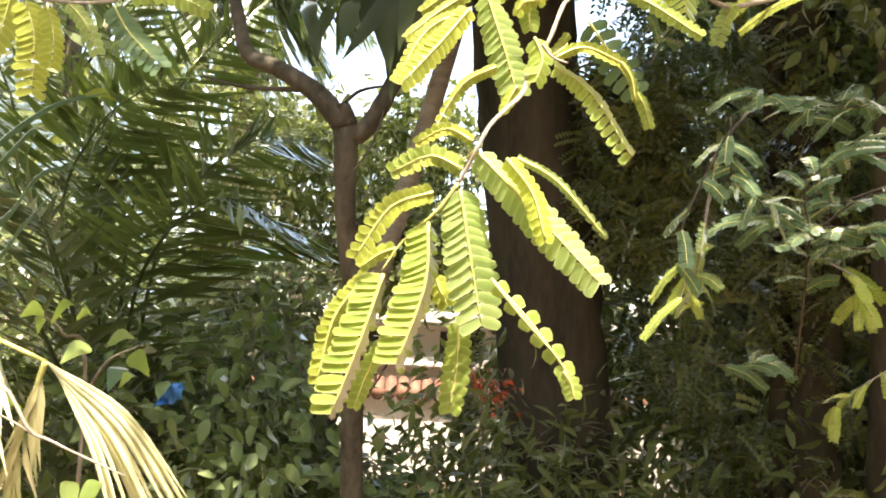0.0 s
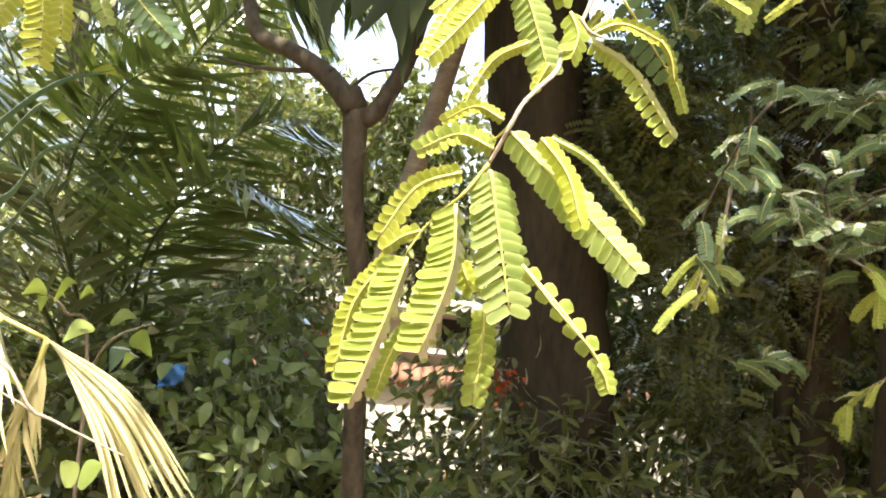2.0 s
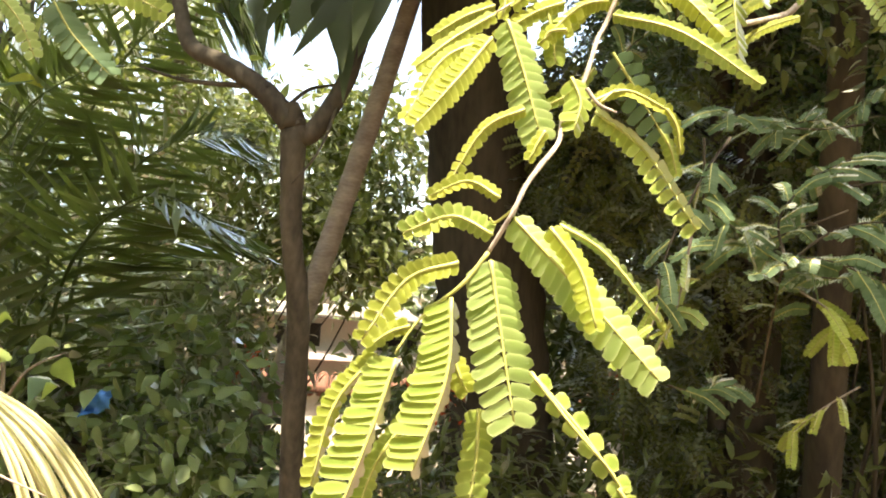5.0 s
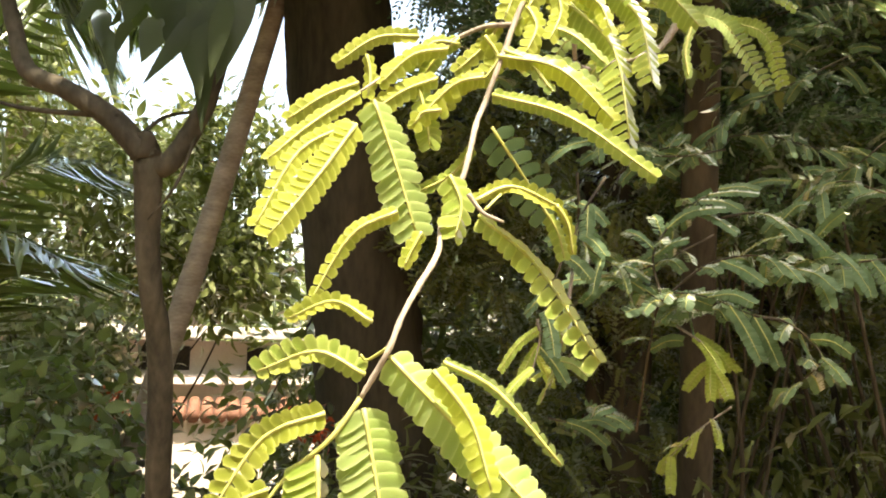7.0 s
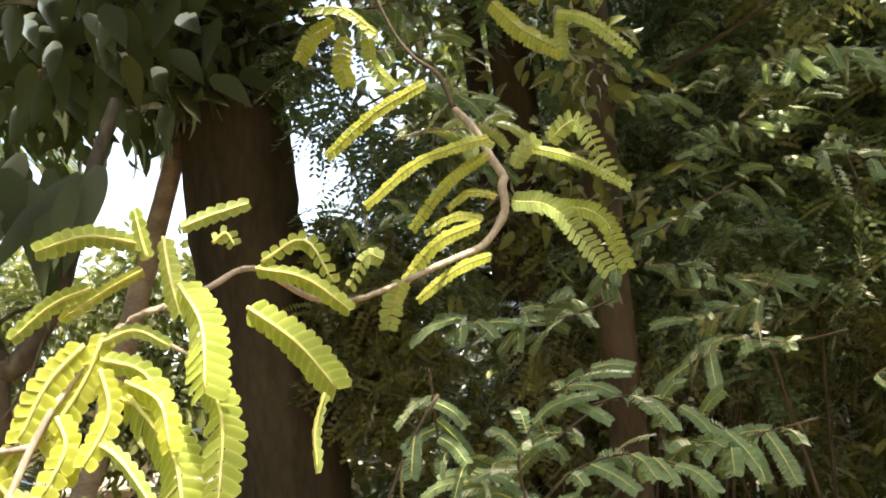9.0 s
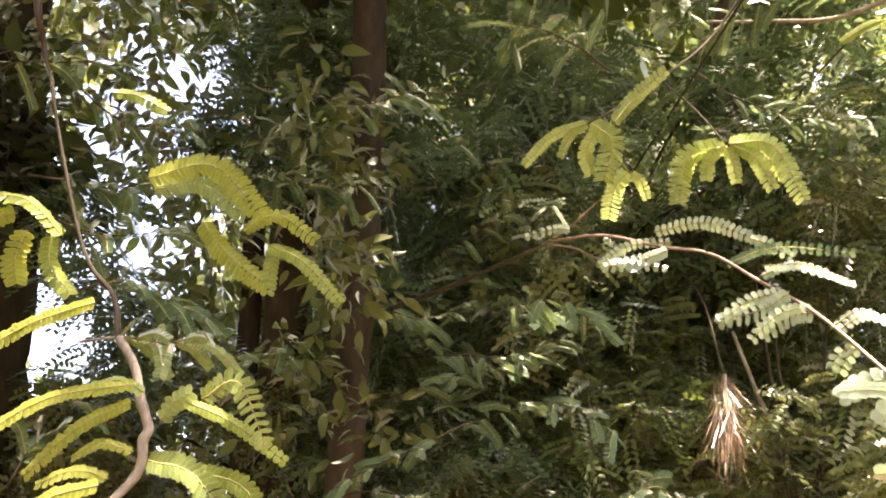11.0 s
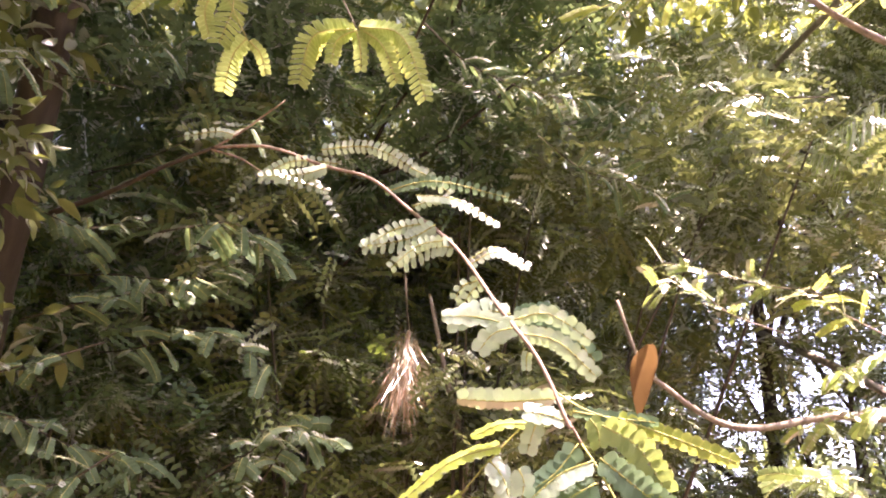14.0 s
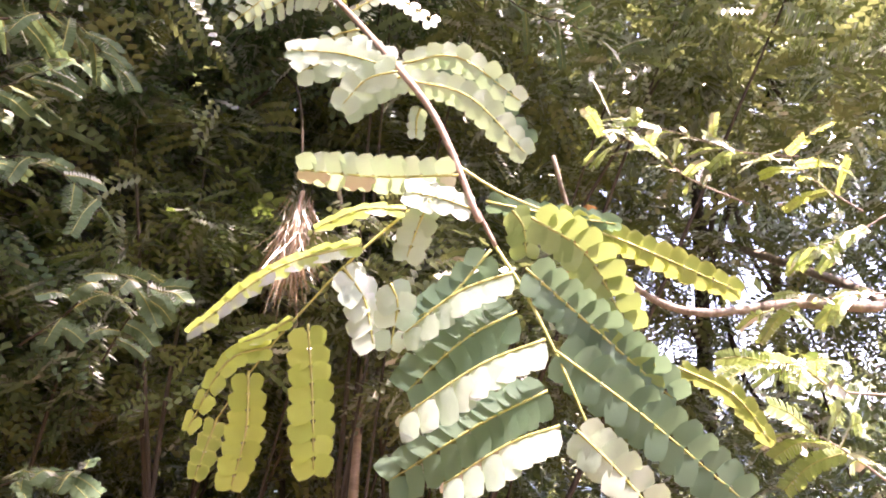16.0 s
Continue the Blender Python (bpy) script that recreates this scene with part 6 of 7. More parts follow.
leaf(branch_b, (1.479, 1.032, 2.493), (1.503, 1.013, 2.480), (1.537, 0.990, 2.453), 0.0137, (-0.55, -0.83, 0.08), M_SUNLIT, fold=(-30, 10), step=0.0105, close=0.82)
leaf(branch_b, (1.454, 0.994, 2.420), (1.494, 0.948, 2.415), (1.553, 0.899, 2.381), 0.0195, (-0.65, -0.74, 0.14), M_SUNLIT, fold=(15, -75), step=0.0105, close=0.82)
leaf(branch_b, (1.476, 0.968, 2.369), (1.457, 1.006, 2.348), (1.415, 1.067, 2.335), 0.0192, (-0.86, -0.51, 0.06), M_SUNLIT, fold=(10, -20), step=0.0105, close=0.82)
leaf(branch_b, (1.493, 0.940, 2.328), (1.470, 0.969, 2.328), (1.450, 1.011, 2.303), 0.0205, (-0.86, -0.50, 0.07), M_SUNLIT, fold=(10, -20), step=0.0105, close=0.82)
leaf(branch_b, (1.483, 0.908, 2.294), (1.504, 0.869, 2.314), (1.540, 0.841, 2.290), 0.0153, (-0.74, -0.64, 0.20), M_SUNLIT, fold=(10, -50), step=0.0105, close=0.82)
leaf(branch_b, (1.472, 0.867, 2.250), (1.466, 0.884, 2.234), (1.465, 0.899, 2.215), 0.0147, (-0.87, -0.43, -0.23), M_SUNLIT, fold=(10, -20), step=0.0105, close=0.82)

# yellow hanging leaves above the shaded branch
branch_c = thing("leafy_branch", "yellow-green hanging leaves on a thin shoot", "branch")
tube("twig", [(0.961, 0.859, 2.459), (0.979, 0.828, 2.470), (1.066, 0.824, 2.548), (1.194, 0.822, 2.677), (1.476, 0.887, 3.020)] + [(3.1, 3.0, 3.9)], [0.0008, 0.0016, 0.004], M_DARKBARK, branch_c, 8)
tube("twig", [(1.066, 0.824, 2.548), (1.091, 0.790, 2.486), (1.094, 0.754, 2.417)], [0.0014, 0.0008], M_DARKBARK, branch_c, 7)
tube("twig", [(0.969, 0.851, 2.457), (1.014, 0.844, 2.394)], [0.001, 0.0006], M_STALK, branch_c, 6)
leaf(branch_c, (0.960, 0.860, 2.459), (0.936, 0.896, 2.452), (0.919, 0.939, 2.424), 0.0096, (-0.43, -0.71, -0.56), M_PALE, fold=(-11, -33), split=True, step=0.0050, close=1.2)
leaf(branch_c, (0.962, 0.859, 2.458), (0.951, 0.879, 2.450), (0.949, 0.900, 2.427), 0.0083, (-0.45, -0.70, -0.56), M_PALE, fold=(-11, -35), step=0.0050, close=1.2)
leaf(branch_c, (0.964, 0.855, 2.459), (0.988, 0.844, 2.435), (0.994, 0.870, 2.392), 0.0193, (-0.49, -0.67, -0.55), M_PALE, fold=(-11, -24), split=True, step=0.0050, close=1.2)
leaf(branch_c, (0.973, 0.848, 2.454), (0.975, 0.879, 2.433), (0.993, 0.893, 2.411), 0.0124, (-0.47, -0.69, -0.54), M_PALE, fold=(-11, -29), step=0.0050, close=1.2)
leaf(branch_c, (0.985, 0.833, 2.455), (1.001, 0.817, 2.483), (1.030, 0.779, 2.520), 0.0124, (-0.50, -0.64, -0.59), M_PALE, fold=(-29, -11), step=0.0050, close=1.2)
leaf(branch_c, (1.012, 0.844, 2.396), (1.015, 0.873, 2.388), (1.029, 0.904, 2.359), 0.0151, (-0.51, -0.69, -0.50), M_PALE, fold=(-11, -11), split=True, step=0.0050, close=1.2)
leaf(branch_c, (1.015, 0.843, 2.394), (1.032, 0.844, 2.388), (1.049, 0.852, 2.372), 0.0083, (-0.54, -0.67, -0.51), M_PALE, fold=(-11, -11), step=0.0050, close=1.2)
leaf(branch_c, (1.091, 0.758, 2.416), (1.066, 0.795, 2.408), (1.074, 0.822, 2.360), 0.0182, (-0.57, -0.63, -0.53), M_PALE, fold=(-11, -34), split=True, step=0.0050, close=1.2)
leaf(branch_c, (1.095, 0.753, 2.415), (1.085, 0.774, 2.405), (1.089, 0.787, 2.382), 0.0112, (-0.59, -0.61, -0.53), M_PALE, fold=(-11, -31), step=0.0050, close=1.2)
leaf(branch_c, (1.095, 0.751, 2.418), (1.130, 0.715, 2.408), (1.171, 0.713, 2.344), 0.0168, (-0.64, -0.56, -0.53), M_PALE, fold=(-11, -43), split=True, step=0.0050, close=1.2)
leaf(branch_c, (1.100, 0.748, 2.414), (1.120, 0.735, 2.398), (1.144, 0.734, 2.361), 0.0126, (-0.63, -0.58, -0.53), M_PALE, fold=(-11, -29), split=True, step=0.0050, close=1.2)
leaf(branch_c, (1.095, 0.755, 2.414), (1.104, 0.756, 2.398), (1.113, 0.762, 2.374), 0.0098, (-0.61, -0.59, -0.52), M_PALE, fold=(-11, -11), step=0.0050, close=1.2)
leaf(branch_c, (1.096, 0.750, 2.418), (1.117, 0.736, 2.419), (1.160, 0.727, 2.379), 0.0126, (-0.62, -0.57, -0.54), M_YOUNG, fold=(-11, -40), split=True, step=0.0050, close=1.2)
leaf(branch_c, (1.093, 0.756, 2.415), (1.077, 0.785, 2.420), (1.081, 0.816, 2.391), 0.0112, (-0.58, -0.61, -0.54), M_YOUNG, fold=(-11, -31), step=0.0050, close=1.2)

# ---- the mid-distance shaded sprays ----
def shoot(label, points, count, length, half, material, seed, group="shaded shoots", step=0.0066, droop=0.2, r=0.003):
    """A twig with pinnate leaves standing off it in turn, and a few at its end."""
    rng = np.random.default_rng(seed)
    if material is M_GREY:
        count, length, half, step = int(count * 1.8), length * 0.74, half * 0.75, 0.0048
    else:
        count, length, half, step = int(count * 1.5), length * 0.85, half * 0.68, 0.0052
    material = M_FERN if material is M_PALE else material
    b = thing("leafy_shoot", label, "branch", group)
    tube("twig", points, [r * 0.8, r * 0.55, r * 0.2], M_DARKBARK if material is M_GREY else M_TWIG, b, 6, 6)
    line = smooth_line(points, 8)
    for i in range(count):
        s = 0.25 + 0.75 * i / max(1, count - 1)
        x = s * (len(line) - 1.001)
        k = int(x)
        p = line[k] + (line[k + 1] - line[k]) * (x - k)
        tan = unit(line[k + 1] - line[k])
        side = unit(np.cross(tan, [0, 0, 1.0])) * (1 if i % 2 else -1)
        d = unit(side * 0.8 + tan * rng.uniform(0.2, 0.9) + rng.normal(scale=0.3, size=3) + [0, 0, rng.uniform(-0.4, 0.2)])
        L = length * rng.uniform(0.75, 1.15)
        mid = p + d * L * 0.55
        tip = p + d * L - np.array([0, 0, L * droop * rng.uniform(0.4, 1.3)])
        nor = unit(np.array([-0.45, -0.7, 0.5]) + rng.normal(scale=0.4, size=3))
        leaf(b, p, mid, tip, 1.25 * half * rng.uniform(0.85, 1.1), nor, material, (-8, -8), False, step)
    return b
SH = np.array((0.325, 1.06, 1.64))
shoot("dark grey-green feathery shoot in shade", [(0.664, 1.496, 1.433), (0.624, 1.375, 1.576), (0.572, 1.239, 1.650), (0.600, 1.188, 1.657), (0.665, 1.153, 1.629)], 9, .095, .014, M_GREY, 200)
shoot("dark grey-green feathery shoot in shade", [(0.572, 1.239, 1.650), (0.619, 1.196, 1.700), (0.691, 1.172, 1.715), (0.769, 1.156, 1.686)], 8, .095, .014, M_GREY, 201)
shoot("dark feathery shoot reaching upward in shade", [(0.572, 1.239, 1.650), (0.570, 1.258, 1.723), (0.634, 1.280, 1.793), (0.709, 1.304, 1.835)], 9, .10, .015, M_GREY, 202)
shoot("hanging feathery shoot catching some light", [(0.665, 1.153, 1.629), (0.707, 1.133, 1.618), (0.746, 1.119, 1.573), (0.711, 1.138, 1.528)], 6, .09, .013, M_GREY, 203)
shoot("dark feathery shoot among shaded leaves", [(0.681, 1.269, 1.781), (0.744, 1.249, 1.791), (0.818, 1.253, 1.771), (0.898, 1.220, 1.713)], 8, .095, .014, M_GREY, 204)
shoot("dark feathery shoot among shaded leaves", [(1.063, 1.273, 1.741), (0.958, 1.252, 1.728), (0.859, 1.230, 1.716), (0.804, 1.243, 1.729)], 8, .10, .015, M_GREY, 205)
shoot("dark feathery shoot among shaded leaves", [(1.262, 1.401, 1.887), (1.126, 1.390, 1.869), (0.999, 1.371, 1.881), (0.933, 1.397, 1.840)], 8, .10, .015, M_GREY, 206)
shoot("dark feathery shoot hanging in shade", [(0.471, 1.316, 1.848), (0.477, 1.323, 1.800), (0.486, 1.331, 1.743), (0.523, 1.276, 1.697)], 7, .09, .013, M_GREY, 207)
shoot("small hanging yellow-green shoot", [(0.392, 1.275, 1.618), (0.398, 1.279, 1.588), (0.388, 1.292, 1.530)], 4, .085, .012, M_YOUNG, 208)
shoot("small bright yellow-green hanging shoot", [(0.596, 1.239, 1.614), (0.618, 1.196, 1.583), (0.628, 1.191, 1.540)], 5, .07, .012, M_YOUNG, 209)
shoot("grey-green feathery shoot in half shade", [(0.866, 1.566, 1.800), (0.724, 1.473, 1.744), (0.623, 1.428, 1.707), (0.535, 1.381, 1.690)], 9, .10, .015, M_GREY, 210)
shoot("dark feathery shoot in half shade", [(0.947, 1.647, 1.994), (0.783, 1.553, 1.947), (0.653, 1.506, 1.936), (0.560, 1.457, 1.938)], 9, .10, .015, M_GREY, 211)
# Duller leaf colours put the shade into these two shoots.
shoot("yellow-green hanging shoot in the shade", [SH + (0.10, 0.06, 0.16), SH + (0.05, 0.02, 0.10), SH, SH - (0.01, 0.0, 0.06)], 4, .075, .012, M_GREY, 212)
shoot("yellow-green hanging shoot in the shade", [SH + (0.03, 0.0, 0.03), SH + (0.02, 0.0, -0.04), SH + (0.01, 0.0, -0.09)], 4, .06, .010, M_FERN, 213)
shoot("grey-green feathery shoot in half shade", [(0.793, 1.378, 1.676), (0.684, 1.283, 1.642), (0.613, 1.283, 1.646), (0.559, 1.282, 1.670)], 8, .10, .015, M_GREY, 214)
shoot("dark feathery shoot in shade", [(0.541, 1.605, 1.446), (0.596, 1.605, 1.438), (0.671, 1.603, 1.453)], 5, .10, .015, M_GREY, 215)
shoot("yellow-green shoot low in the shade", [(0.920, 1.597, 1.468), (0.847, 1.603, 1.420), (0.795, 1.608, 1.374)], 5, .09, .014, M_YOUNG, 216)
shoot("dark feathery shoot in shade", [(0.450, 1.748, 2.066), (0.482, 1.740, 2.141), (0.564, 1.733, 2.194)], 6, .10, .015, M_GREY, 217)
shoot("dark feathery shoot in shade", [(1.368, 1.776, 2.284), (1.265, 1.809, 2.227), (1.112, 1.857, 2.143), (1.050, 1.882, 2.060)], 9, .11, .016, M_GREY, 218)
shoot("dark feathery shoot in shade", [(1.392, 1.692, 2.059), (1.310, 1.720, 1.993), (1.187, 1.754, 1.964)], 8, .11, .016, M_GREY, 219)
shoot("dark green feathery shoot dappled with light", [(1.503, 2.390, 2.612), (1.508, 2.084, 2.546), (1.543, 1.825, 2.485), (1.575, 1.656, 2.497)], 9, .11, .017, M_GREY, 220)
shoot("dark green feathery shoot dappled with light", [(1.611, 2.397, 2.413), (1.603, 2.087, 2.377), (1.594, 1.761, 2.363), (1.646, 1.591, 2.269)], 9, .11, .017, M_GREY, 221)
shoot("green feathery shoot with pale sunlit leaves", [(1.700, 1.847, 2.057), (1.677, 1.678, 2.090), (1.646, 1.515, 2.130), (1.670, 1.420, 2.101)], 7, .10, .02, M_GREY, 222)
shoot("dark feathery shoot in shade", [(1.494, 2.362, 2.913), (1.557, 2.113, 2.912), (1.593, 1.881, 2.934), (1.625, 1.702, 2.885)], 8, .11, .016, M_GREY, 223)
shoot("dark feathery shoot in shade", [(1.247, 2.414, 3.270), (1.360, 2.154, 3.197), (1.461, 1.908, 3.125)], 8, .12, .016, M_GREY, 224)
shoot("sunlit pale green feathery shoot", [(2.598, 0.821, 2.445), (2.503, 0.910, 2.484), (2.431, 0.961, 2.536), (2.364, 1.035, 2.549)], 10, .12, .017, M_PALE, 225)
shoot("sunlit pale green feathery shoot", [(2.724, 0.742, 2.583), (2.649, 0.835, 2.583), (2.545, 0.943, 2.610), (2.441, 1.051, 2.637)], 9, .12, .017, M_PALE, 226)
shoot("sunlit yellow-green feathery shoot", [(2.751, 0.634, 2.446), (2.661, 0.707, 2.498), (2.598, 0.748, 2.550)], 7, .12, .017, M_YOUNG, 227)
shoot("sunlit pale green feathery shoot", [(2.755, 0.580, 2.269), (2.683, 0.676, 2.256), (2.559, 0.775, 2.210)], 7, .11, .017, M_PALE, 228)
shoot("feathery shoot under the canopy", [(2.847, 0.682, 3.194), (2.740, 0.813, 3.194), (2.627, 0.941, 3.209), (2.498, 1.055, 3.271)], 9, .12, .018, M_GREY, 229)
shoot("feathery shoot under the canopy", [(2.421, 1.419, 3.134), (2.466, 1.290, 2.992), (2.563, 1.194, 2.961), (2.681, 1.093, 2.899)], 9, .12, .018, M_GREY, 230)
shoot("feathery shoot under the canopy", [(1.972, 1.493, 3.317), (2.090, 1.422, 3.213), (2.240, 1.291, 3.139), (2.327, 1.194, 3.124)], 9, .12, .018, M_GREY, 231)
shoot("sunlit yellow-green shoot at the canopy edge", [(2.860, 0.394, 3.334), (2.749, 0.489, 3.394), (2.677, 0.598, 3.364)], 7, .12, .018, M_YOUNG, 232)
shoot("sunlit yellow-green shoot at the canopy edge", [(2.543, 0.699, 3.453), (2.461, 0.842, 3.393), (2.358, 0.968, 3.392), (2.265, 1.102, 3.362)], 9, .12, .018, M_YOUNG, 233)
shoot("sunlit yellow-green shoot at the canopy edge", [(2.352, 0.728, 3.516), (2.253, 0.852, 3.463), (2.163, 0.939, 3.450), (2.095, 1.027, 3.410)], 9, .12, .018, M_YOUNG, 234)
shoot("feathery shoot under the canopy", [(2.241, 1.024, 3.447), (2.128, 1.142, 3.420), (1.984, 1.275, 3.407), (1.905, 1.384, 3.351)], 10, .12, .018, M_GREY, 235)
shoot("pale shoot with open leaflets", [(1.093, 0.940, 2.641), (1.014, 0.928, 2.649), (0.935, 0.923, 2.647), (0.906, 0.945, 2.651)], 6, .09, .012, M_GREY, 236)
shoot("dark feathery shoot in deep shade", [(1.447, 1.850, 3.256), (1.255, 1.896, 3.214), (1.084, 1.963, 3.117), (0.957, 2.091, 3.092)], 10, .12, .018, M_GREY, 237)
shoot("dark feathery shoot in deep shade", [(1.382, 1.951, 2.979), (1.221, 1.965, 2.945), (1.099, 2.052, 2.973), (0.991, 2.155, 2.961)], 10, .12, .018, M_GREY, 238)
shoot("broad-leaved pale green sunlit shoot", [(2.415, 0.582, 2.022), (2.368, 0.644, 2.026), (2.328, 0.683, 2.057), (2.290, 0.732, 2.062)], 8, .11, .022, M_PALE, 239)
shoot("broad-leaved pale green sunlit shoot", [(2.336, 0.583, 1.889), (2.293, 0.623, 1.925), (2.251, 0.665, 1.953)], 7, .11, .022, M_PALE, 240)
shoot("sunlit pale green feathery shoot", [(2.658, 0.582, 2.400), (2.627, 0.648, 2.355), (2.582, 0.722, 2.330)], 7, .11, .018, M_PALE, 241)
shoot("dark green feathery shoot", [(1.761, 1.934, 1.818), (1.763, 1.831, 1.839), (1.782, 1.710, 1.852)], 5, .11, .022, M_GREY, 242)
shoot("green feathery shoot with pale sunlit leaves", [(1.920, 1.938, 2.070), (1.899, 1.834, 2.151), (1.890, 1.728, 2.206)], 6, .10, .022, M_GREY, 243)
shoot("dark green feathery shoot", [(1.679, 2.124, 2.667), (1.704, 1.993, 2.682), (1.739, 1.874, 2.651)], 6, .11, .018, M_GREY, 244)
shoot("grey-green feathery shoot against the sky", [(0.394, 1.655, 2.809), (0.464, 1.646, 2.750), (0.528, 1.626, 2.721), (0.603, 1.583, 2.733)], 8, .10, .015, M_GREY, 245)
shoot("grey-green feathery shoot against the sky", [(0.399, 1.661, 2.521), (0.468, 1.638, 2.494), (0.533, 1.608, 2.486), (0.603, 1.567, 2.497)], 8, .10, .015, M_GREY, 246)
shoot("grey-green feathery shoot against the sky", [(0.373, 1.748, 2.626), (0.452, 1.711, 2.618), (0.521, 1.680, 2.609), (0.585, 1.638, 2.631)], 8, .10, .015, M_GREY, 247)
shoot("grey-green feathery shoot against the sky", [(0.461, 1.584, 2.353), (0.525, 1.542, 2.373), (0.587, 1.518, 2.356), (0.651, 1.496, 2.331)], 9, .10, .015, M_GREY, 248)
shoot("pale green feathery shoot against the sky", [(0.487, 1.494, 2.252), (0.540, 1.463, 2.261), (0.597, 1.437, 2.255), (0.642, 1.410, 2.264)], 8, .09, .014, M_PALE, 249)
shoot("dark feathery shoot under the canopy", [(0.281, 1.620, 2.746), (0.322, 1.590, 2.766), (0.385, 1.557, 2.767), (0.465, 1.512, 2.779)], 7, .10, .015, M_GREY, 250)
shoot("dark feathery shoot in deep shade", [(0.842, 2.272, 2.540), (0.905, 2.156, 2.457), (0.949, 2.025, 2.430), (1.011, 1.970, 2.482)], 8, .12, .018, M_GREY, 251)
shoot("dark feathery shoot in deep shade", [(0.885, 2.050, 2.986), (0.945, 1.945, 2.883), (1.026, 1.914, 2.859), (1.086, 1.778, 2.825)], 8, .12, .018, M_GREY, 252)
shoot("dark feathery shoot in deep shade", [(0.824, 2.007, 3.152), (0.930, 1.863, 3.082), (1.062, 1.806, 3.059), (1.139, 1.654, 3.041)], 9, .12, .018, M_GREY, 253)
shoot("dark feathery shoot in deep shade", [(1.224, 2.260, 2.672), (1.294, 2.111, 2.654), (1.363, 1.982, 2.594), (1.460, 1.913, 2.638)], 9, .12, .018, M_GREY, 254)
shoot("green feathery shoot dappled with light", [(1.388, 2.283, 2.433), (1.470, 2.104, 2.469), (1.520, 1.956, 2.472), (1.647, 1.877, 2.503)], 9, .12, .018, M_GREY, 255)
shoot("green feathery shoot dappled with light", [(1.464, 1.817, 2.576), (1.535, 1.768, 2.605), (1.558, 1.645, 2.583), (1.655, 1.623, 2.522)], 9, .12, .018, M_GREY, 256)
shoot("dark feathery shoot in deep shade", [(1.238, 2.240, 2.160), (1.320, 2.077, 2.161), (1.403, 1.942, 2.099), (1.528, 1.888, 2.076)], 9, .12, .018, M_GREY, 257)
shoot("dark feathery shoot low in the shade", [(0.796, 1.827, 1.968), (0.815, 1.687, 1.990), (0.867, 1.655, 2.000)], 6, .10, .016, M_GREY, 258)


# ---- bits high in the wood ----
def dry_frond(label, foot, hung_from, seed, count, spread, longest, widest):
    """A dead frond hanging by its stalk, frayed into many dry fibres."""
    rng = np.random.default_rng(seed)
    t = thing("dry_frond", label, "palm frond")
    foot = np.array(foot)
    neck = foot + [0.03, 0.03, 0.12]
    tube("stalk", [hung_from, foot + [0.12, 0.2, 0.5], neck], [0.005, 0.004, 0.003], M_DARKBARK, t, 8)
    tube("midrib", [neck, foot + [0.01, 0.02, 0.04], foot + [0, 0.02, -0.05]], [0.007, 0.006, 0.003], M_DRY, t, 7)
    along = rng.uniform(0, 1, count)[:, None]
    ways = rng.normal(scale=[spread, spread, 0.25], size=(count, 3)) - [0, 0, 1.0]
    places = neck + along * [-0.03, -0.01, -0.16] + rng.normal(scale=0.012, size=(count, 3))
    fibres = blades("fibre", places, ways, rand_dirs(rng, count), rng.uniform(0.4, 1.0, count) * longest, rng.uniform(0.4, 1.0, count) * widest, M_DRY, t)
    tagged(fibres, kind="stuff")
    return t


dry_frond("dry pinkish-brown palm frond hanging in the wood", (2.248, 1.756, 2.419), (3.05, 2.95, 3.6), 61, 260, 0.3, 0.22, 0.0055)
rust = thing("withered_leaf", "withered orange-brown leaf hanging on a bare grey twig", "leaf")
big_leaf(rust, np.array((2.317, 1.034, 2.385)), np.array((2.358, 1.102, 2.218)), 0.06, M_RUST, (0.8, 0.55, 0.2))
grey = thing("bare_branch", "curved bare grey branch in the sunlit foliage", "branch")
tube("limb", [(2.352, 1.140, 2.525), (2.407, 1.115, 2.376), (2.452, 1.067, 2.310), (2.515, 0.986, 2.237), (2.569, 0.900, 2.218), (2.714, 0.788, 2.259), (2.934, 0.660, 2.315)] + [(4.3, 1.5, 3.0)], [0.005, 0.007, 0.009, 0.014], M_TWIG, grey, 9, 6, 0.12)
top = thing("bare_branch", "sunlit grey-brown branch under the canopy", "branch")
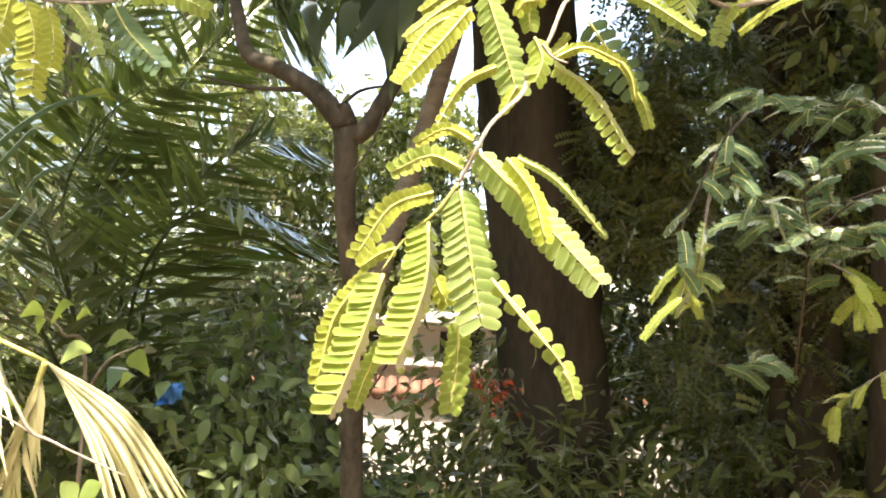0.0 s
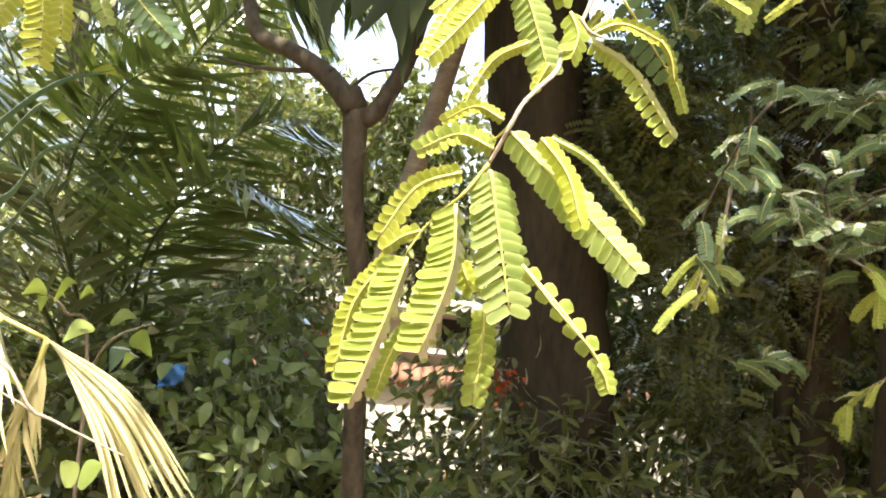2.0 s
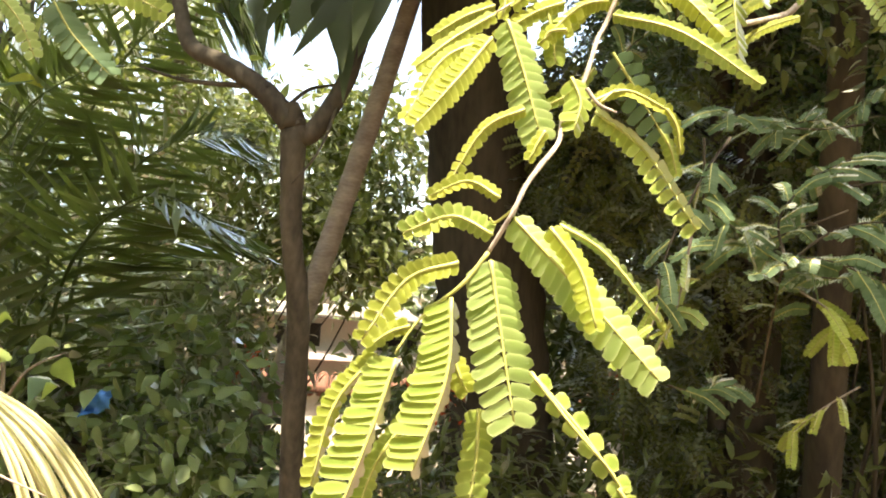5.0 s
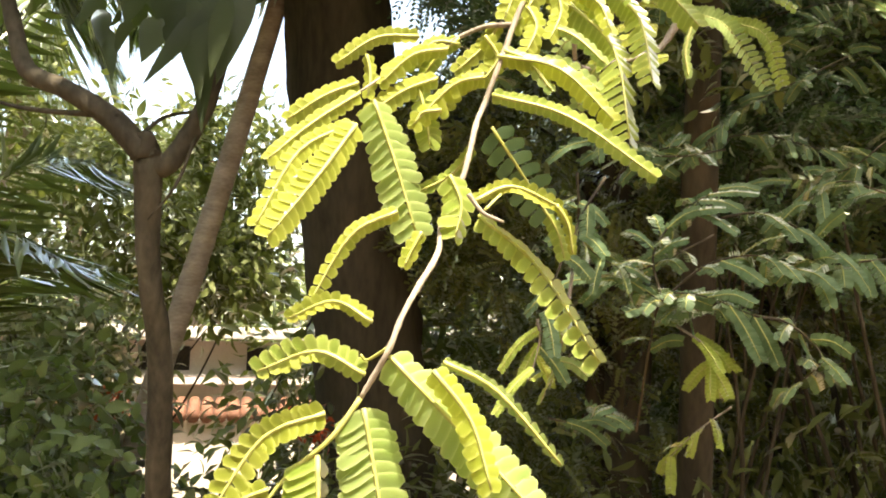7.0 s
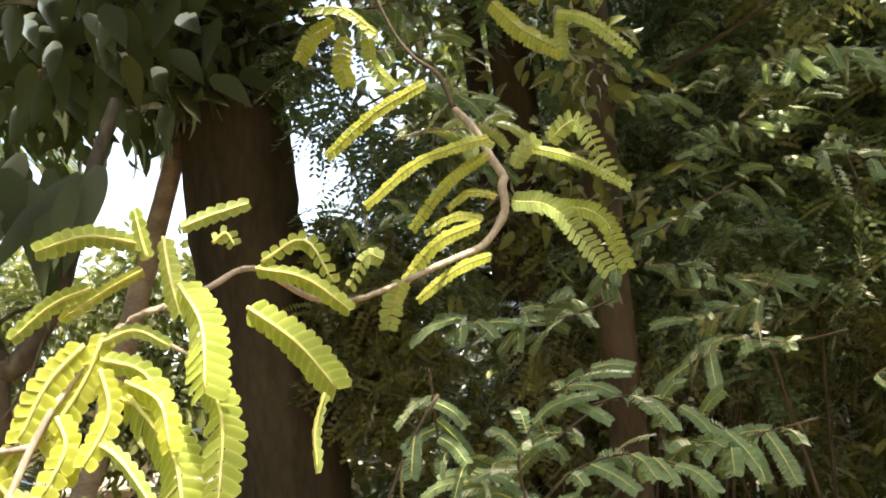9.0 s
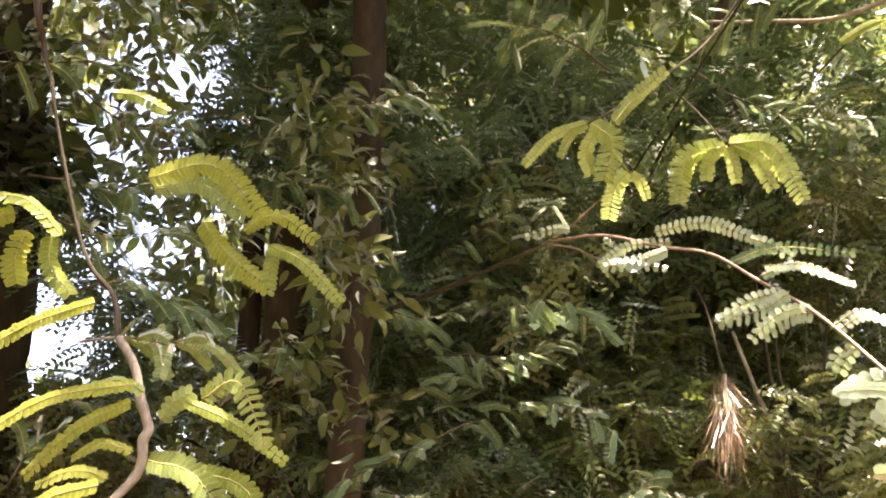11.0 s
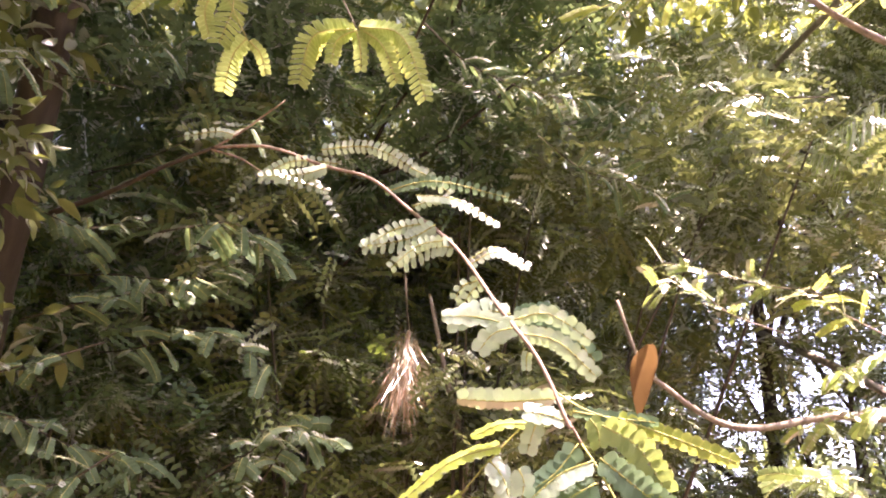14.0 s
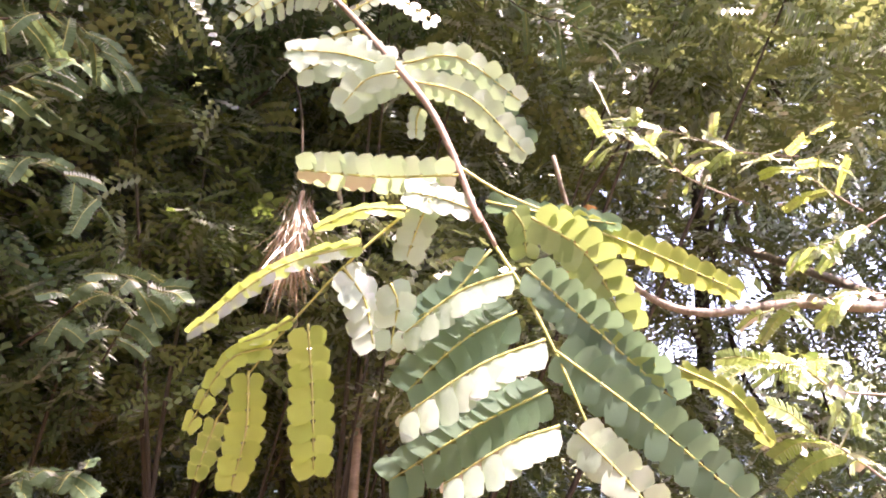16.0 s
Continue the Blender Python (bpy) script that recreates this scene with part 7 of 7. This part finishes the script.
tube("limb", [(2.461, 0.716, 3.448), (2.612, 0.613, 3.332), (2.728, 0.522, 3.259), (2.846, 0.417, 3.204), (3.168, 0.288, 3.195)] + [(4.3, 1.2, 3.4)], [0.008, 0.010, 0.012, 0.016], M_TWIG, top, 9, 6, 0.12)
top2 = thing("bare_branch", "thin curved branch under the canopy", "branch")
tube("limb", [(2.023, 1.473, 3.506), (2.126, 1.339, 3.461), (2.247, 1.185, 3.425), (2.382, 0.956, 3.476), (2.575, 0.746, 3.535), (2.955, 0.526, 3.697)] + [(4.3, 1.5, 4.2)], [0.004, 0.007, 0.009, 0.014], M_TWIG, top2, 8, 6, 0.12)
top3 = thing("bare_branch", "brown branch high in the canopy", "branch")
tube("limb", [(2.326, 1.733, 3.614), (2.246, 1.510, 3.816), (2.265, 1.356, 3.798), (2.302, 1.210, 3.747), (2.439, 1.031, 3.831), (2.769, 0.755, 4.242)] + [(3.1, 3.0, 4.3)], [0.02, 0.012, 0.012, 0.014], M_BARK, top3, 9, 6, 0.12)

# a hanging palm frond at the edge of the clearing
hang = thing("palm_frond", "grey-green palm frond with leaflets hanging straight down", "palm frond")
frond(hang, [(4.3, 1.5, 3.8), (3.727, 0.151, 3.70), (3.276, 0.397, 3.42), (3.058, 0.621, 3.26), (2.939, 0.789, 3.11)], 0.44, 56, M_FERN, 62, 2.2, 0.016, 0.25)
frond(hang, [(4.3, 1.5, 3.8), (4.001, 0.127, 3.70), (3.619, 0.390, 3.52), (3.410, 0.615, 3.34)], 0.40, 48, M_FERN, 63, 2.0, 0.016, 0.25)

stick = thing("dead_branch", "pale sunlit dead branch leaning in the wood", "branch")
SA, SB = np.array((2.552, 1.866, 2.448)), np.array((2.660, 1.878, 2.205))
tube("stem", [(SB[0] + 0.25, SB[1] + 0.1, -0.05), SB - [0, 0, 0.5], SB, (SA + SB) / 2 + [0.01, 0, 0], SA, SA + [-0.05, 0.05, 0.3]], [0.016, 0.014, 0.012, 0.011, 0.006], M_PALMBARK, stick, 9, 6, 0.2)
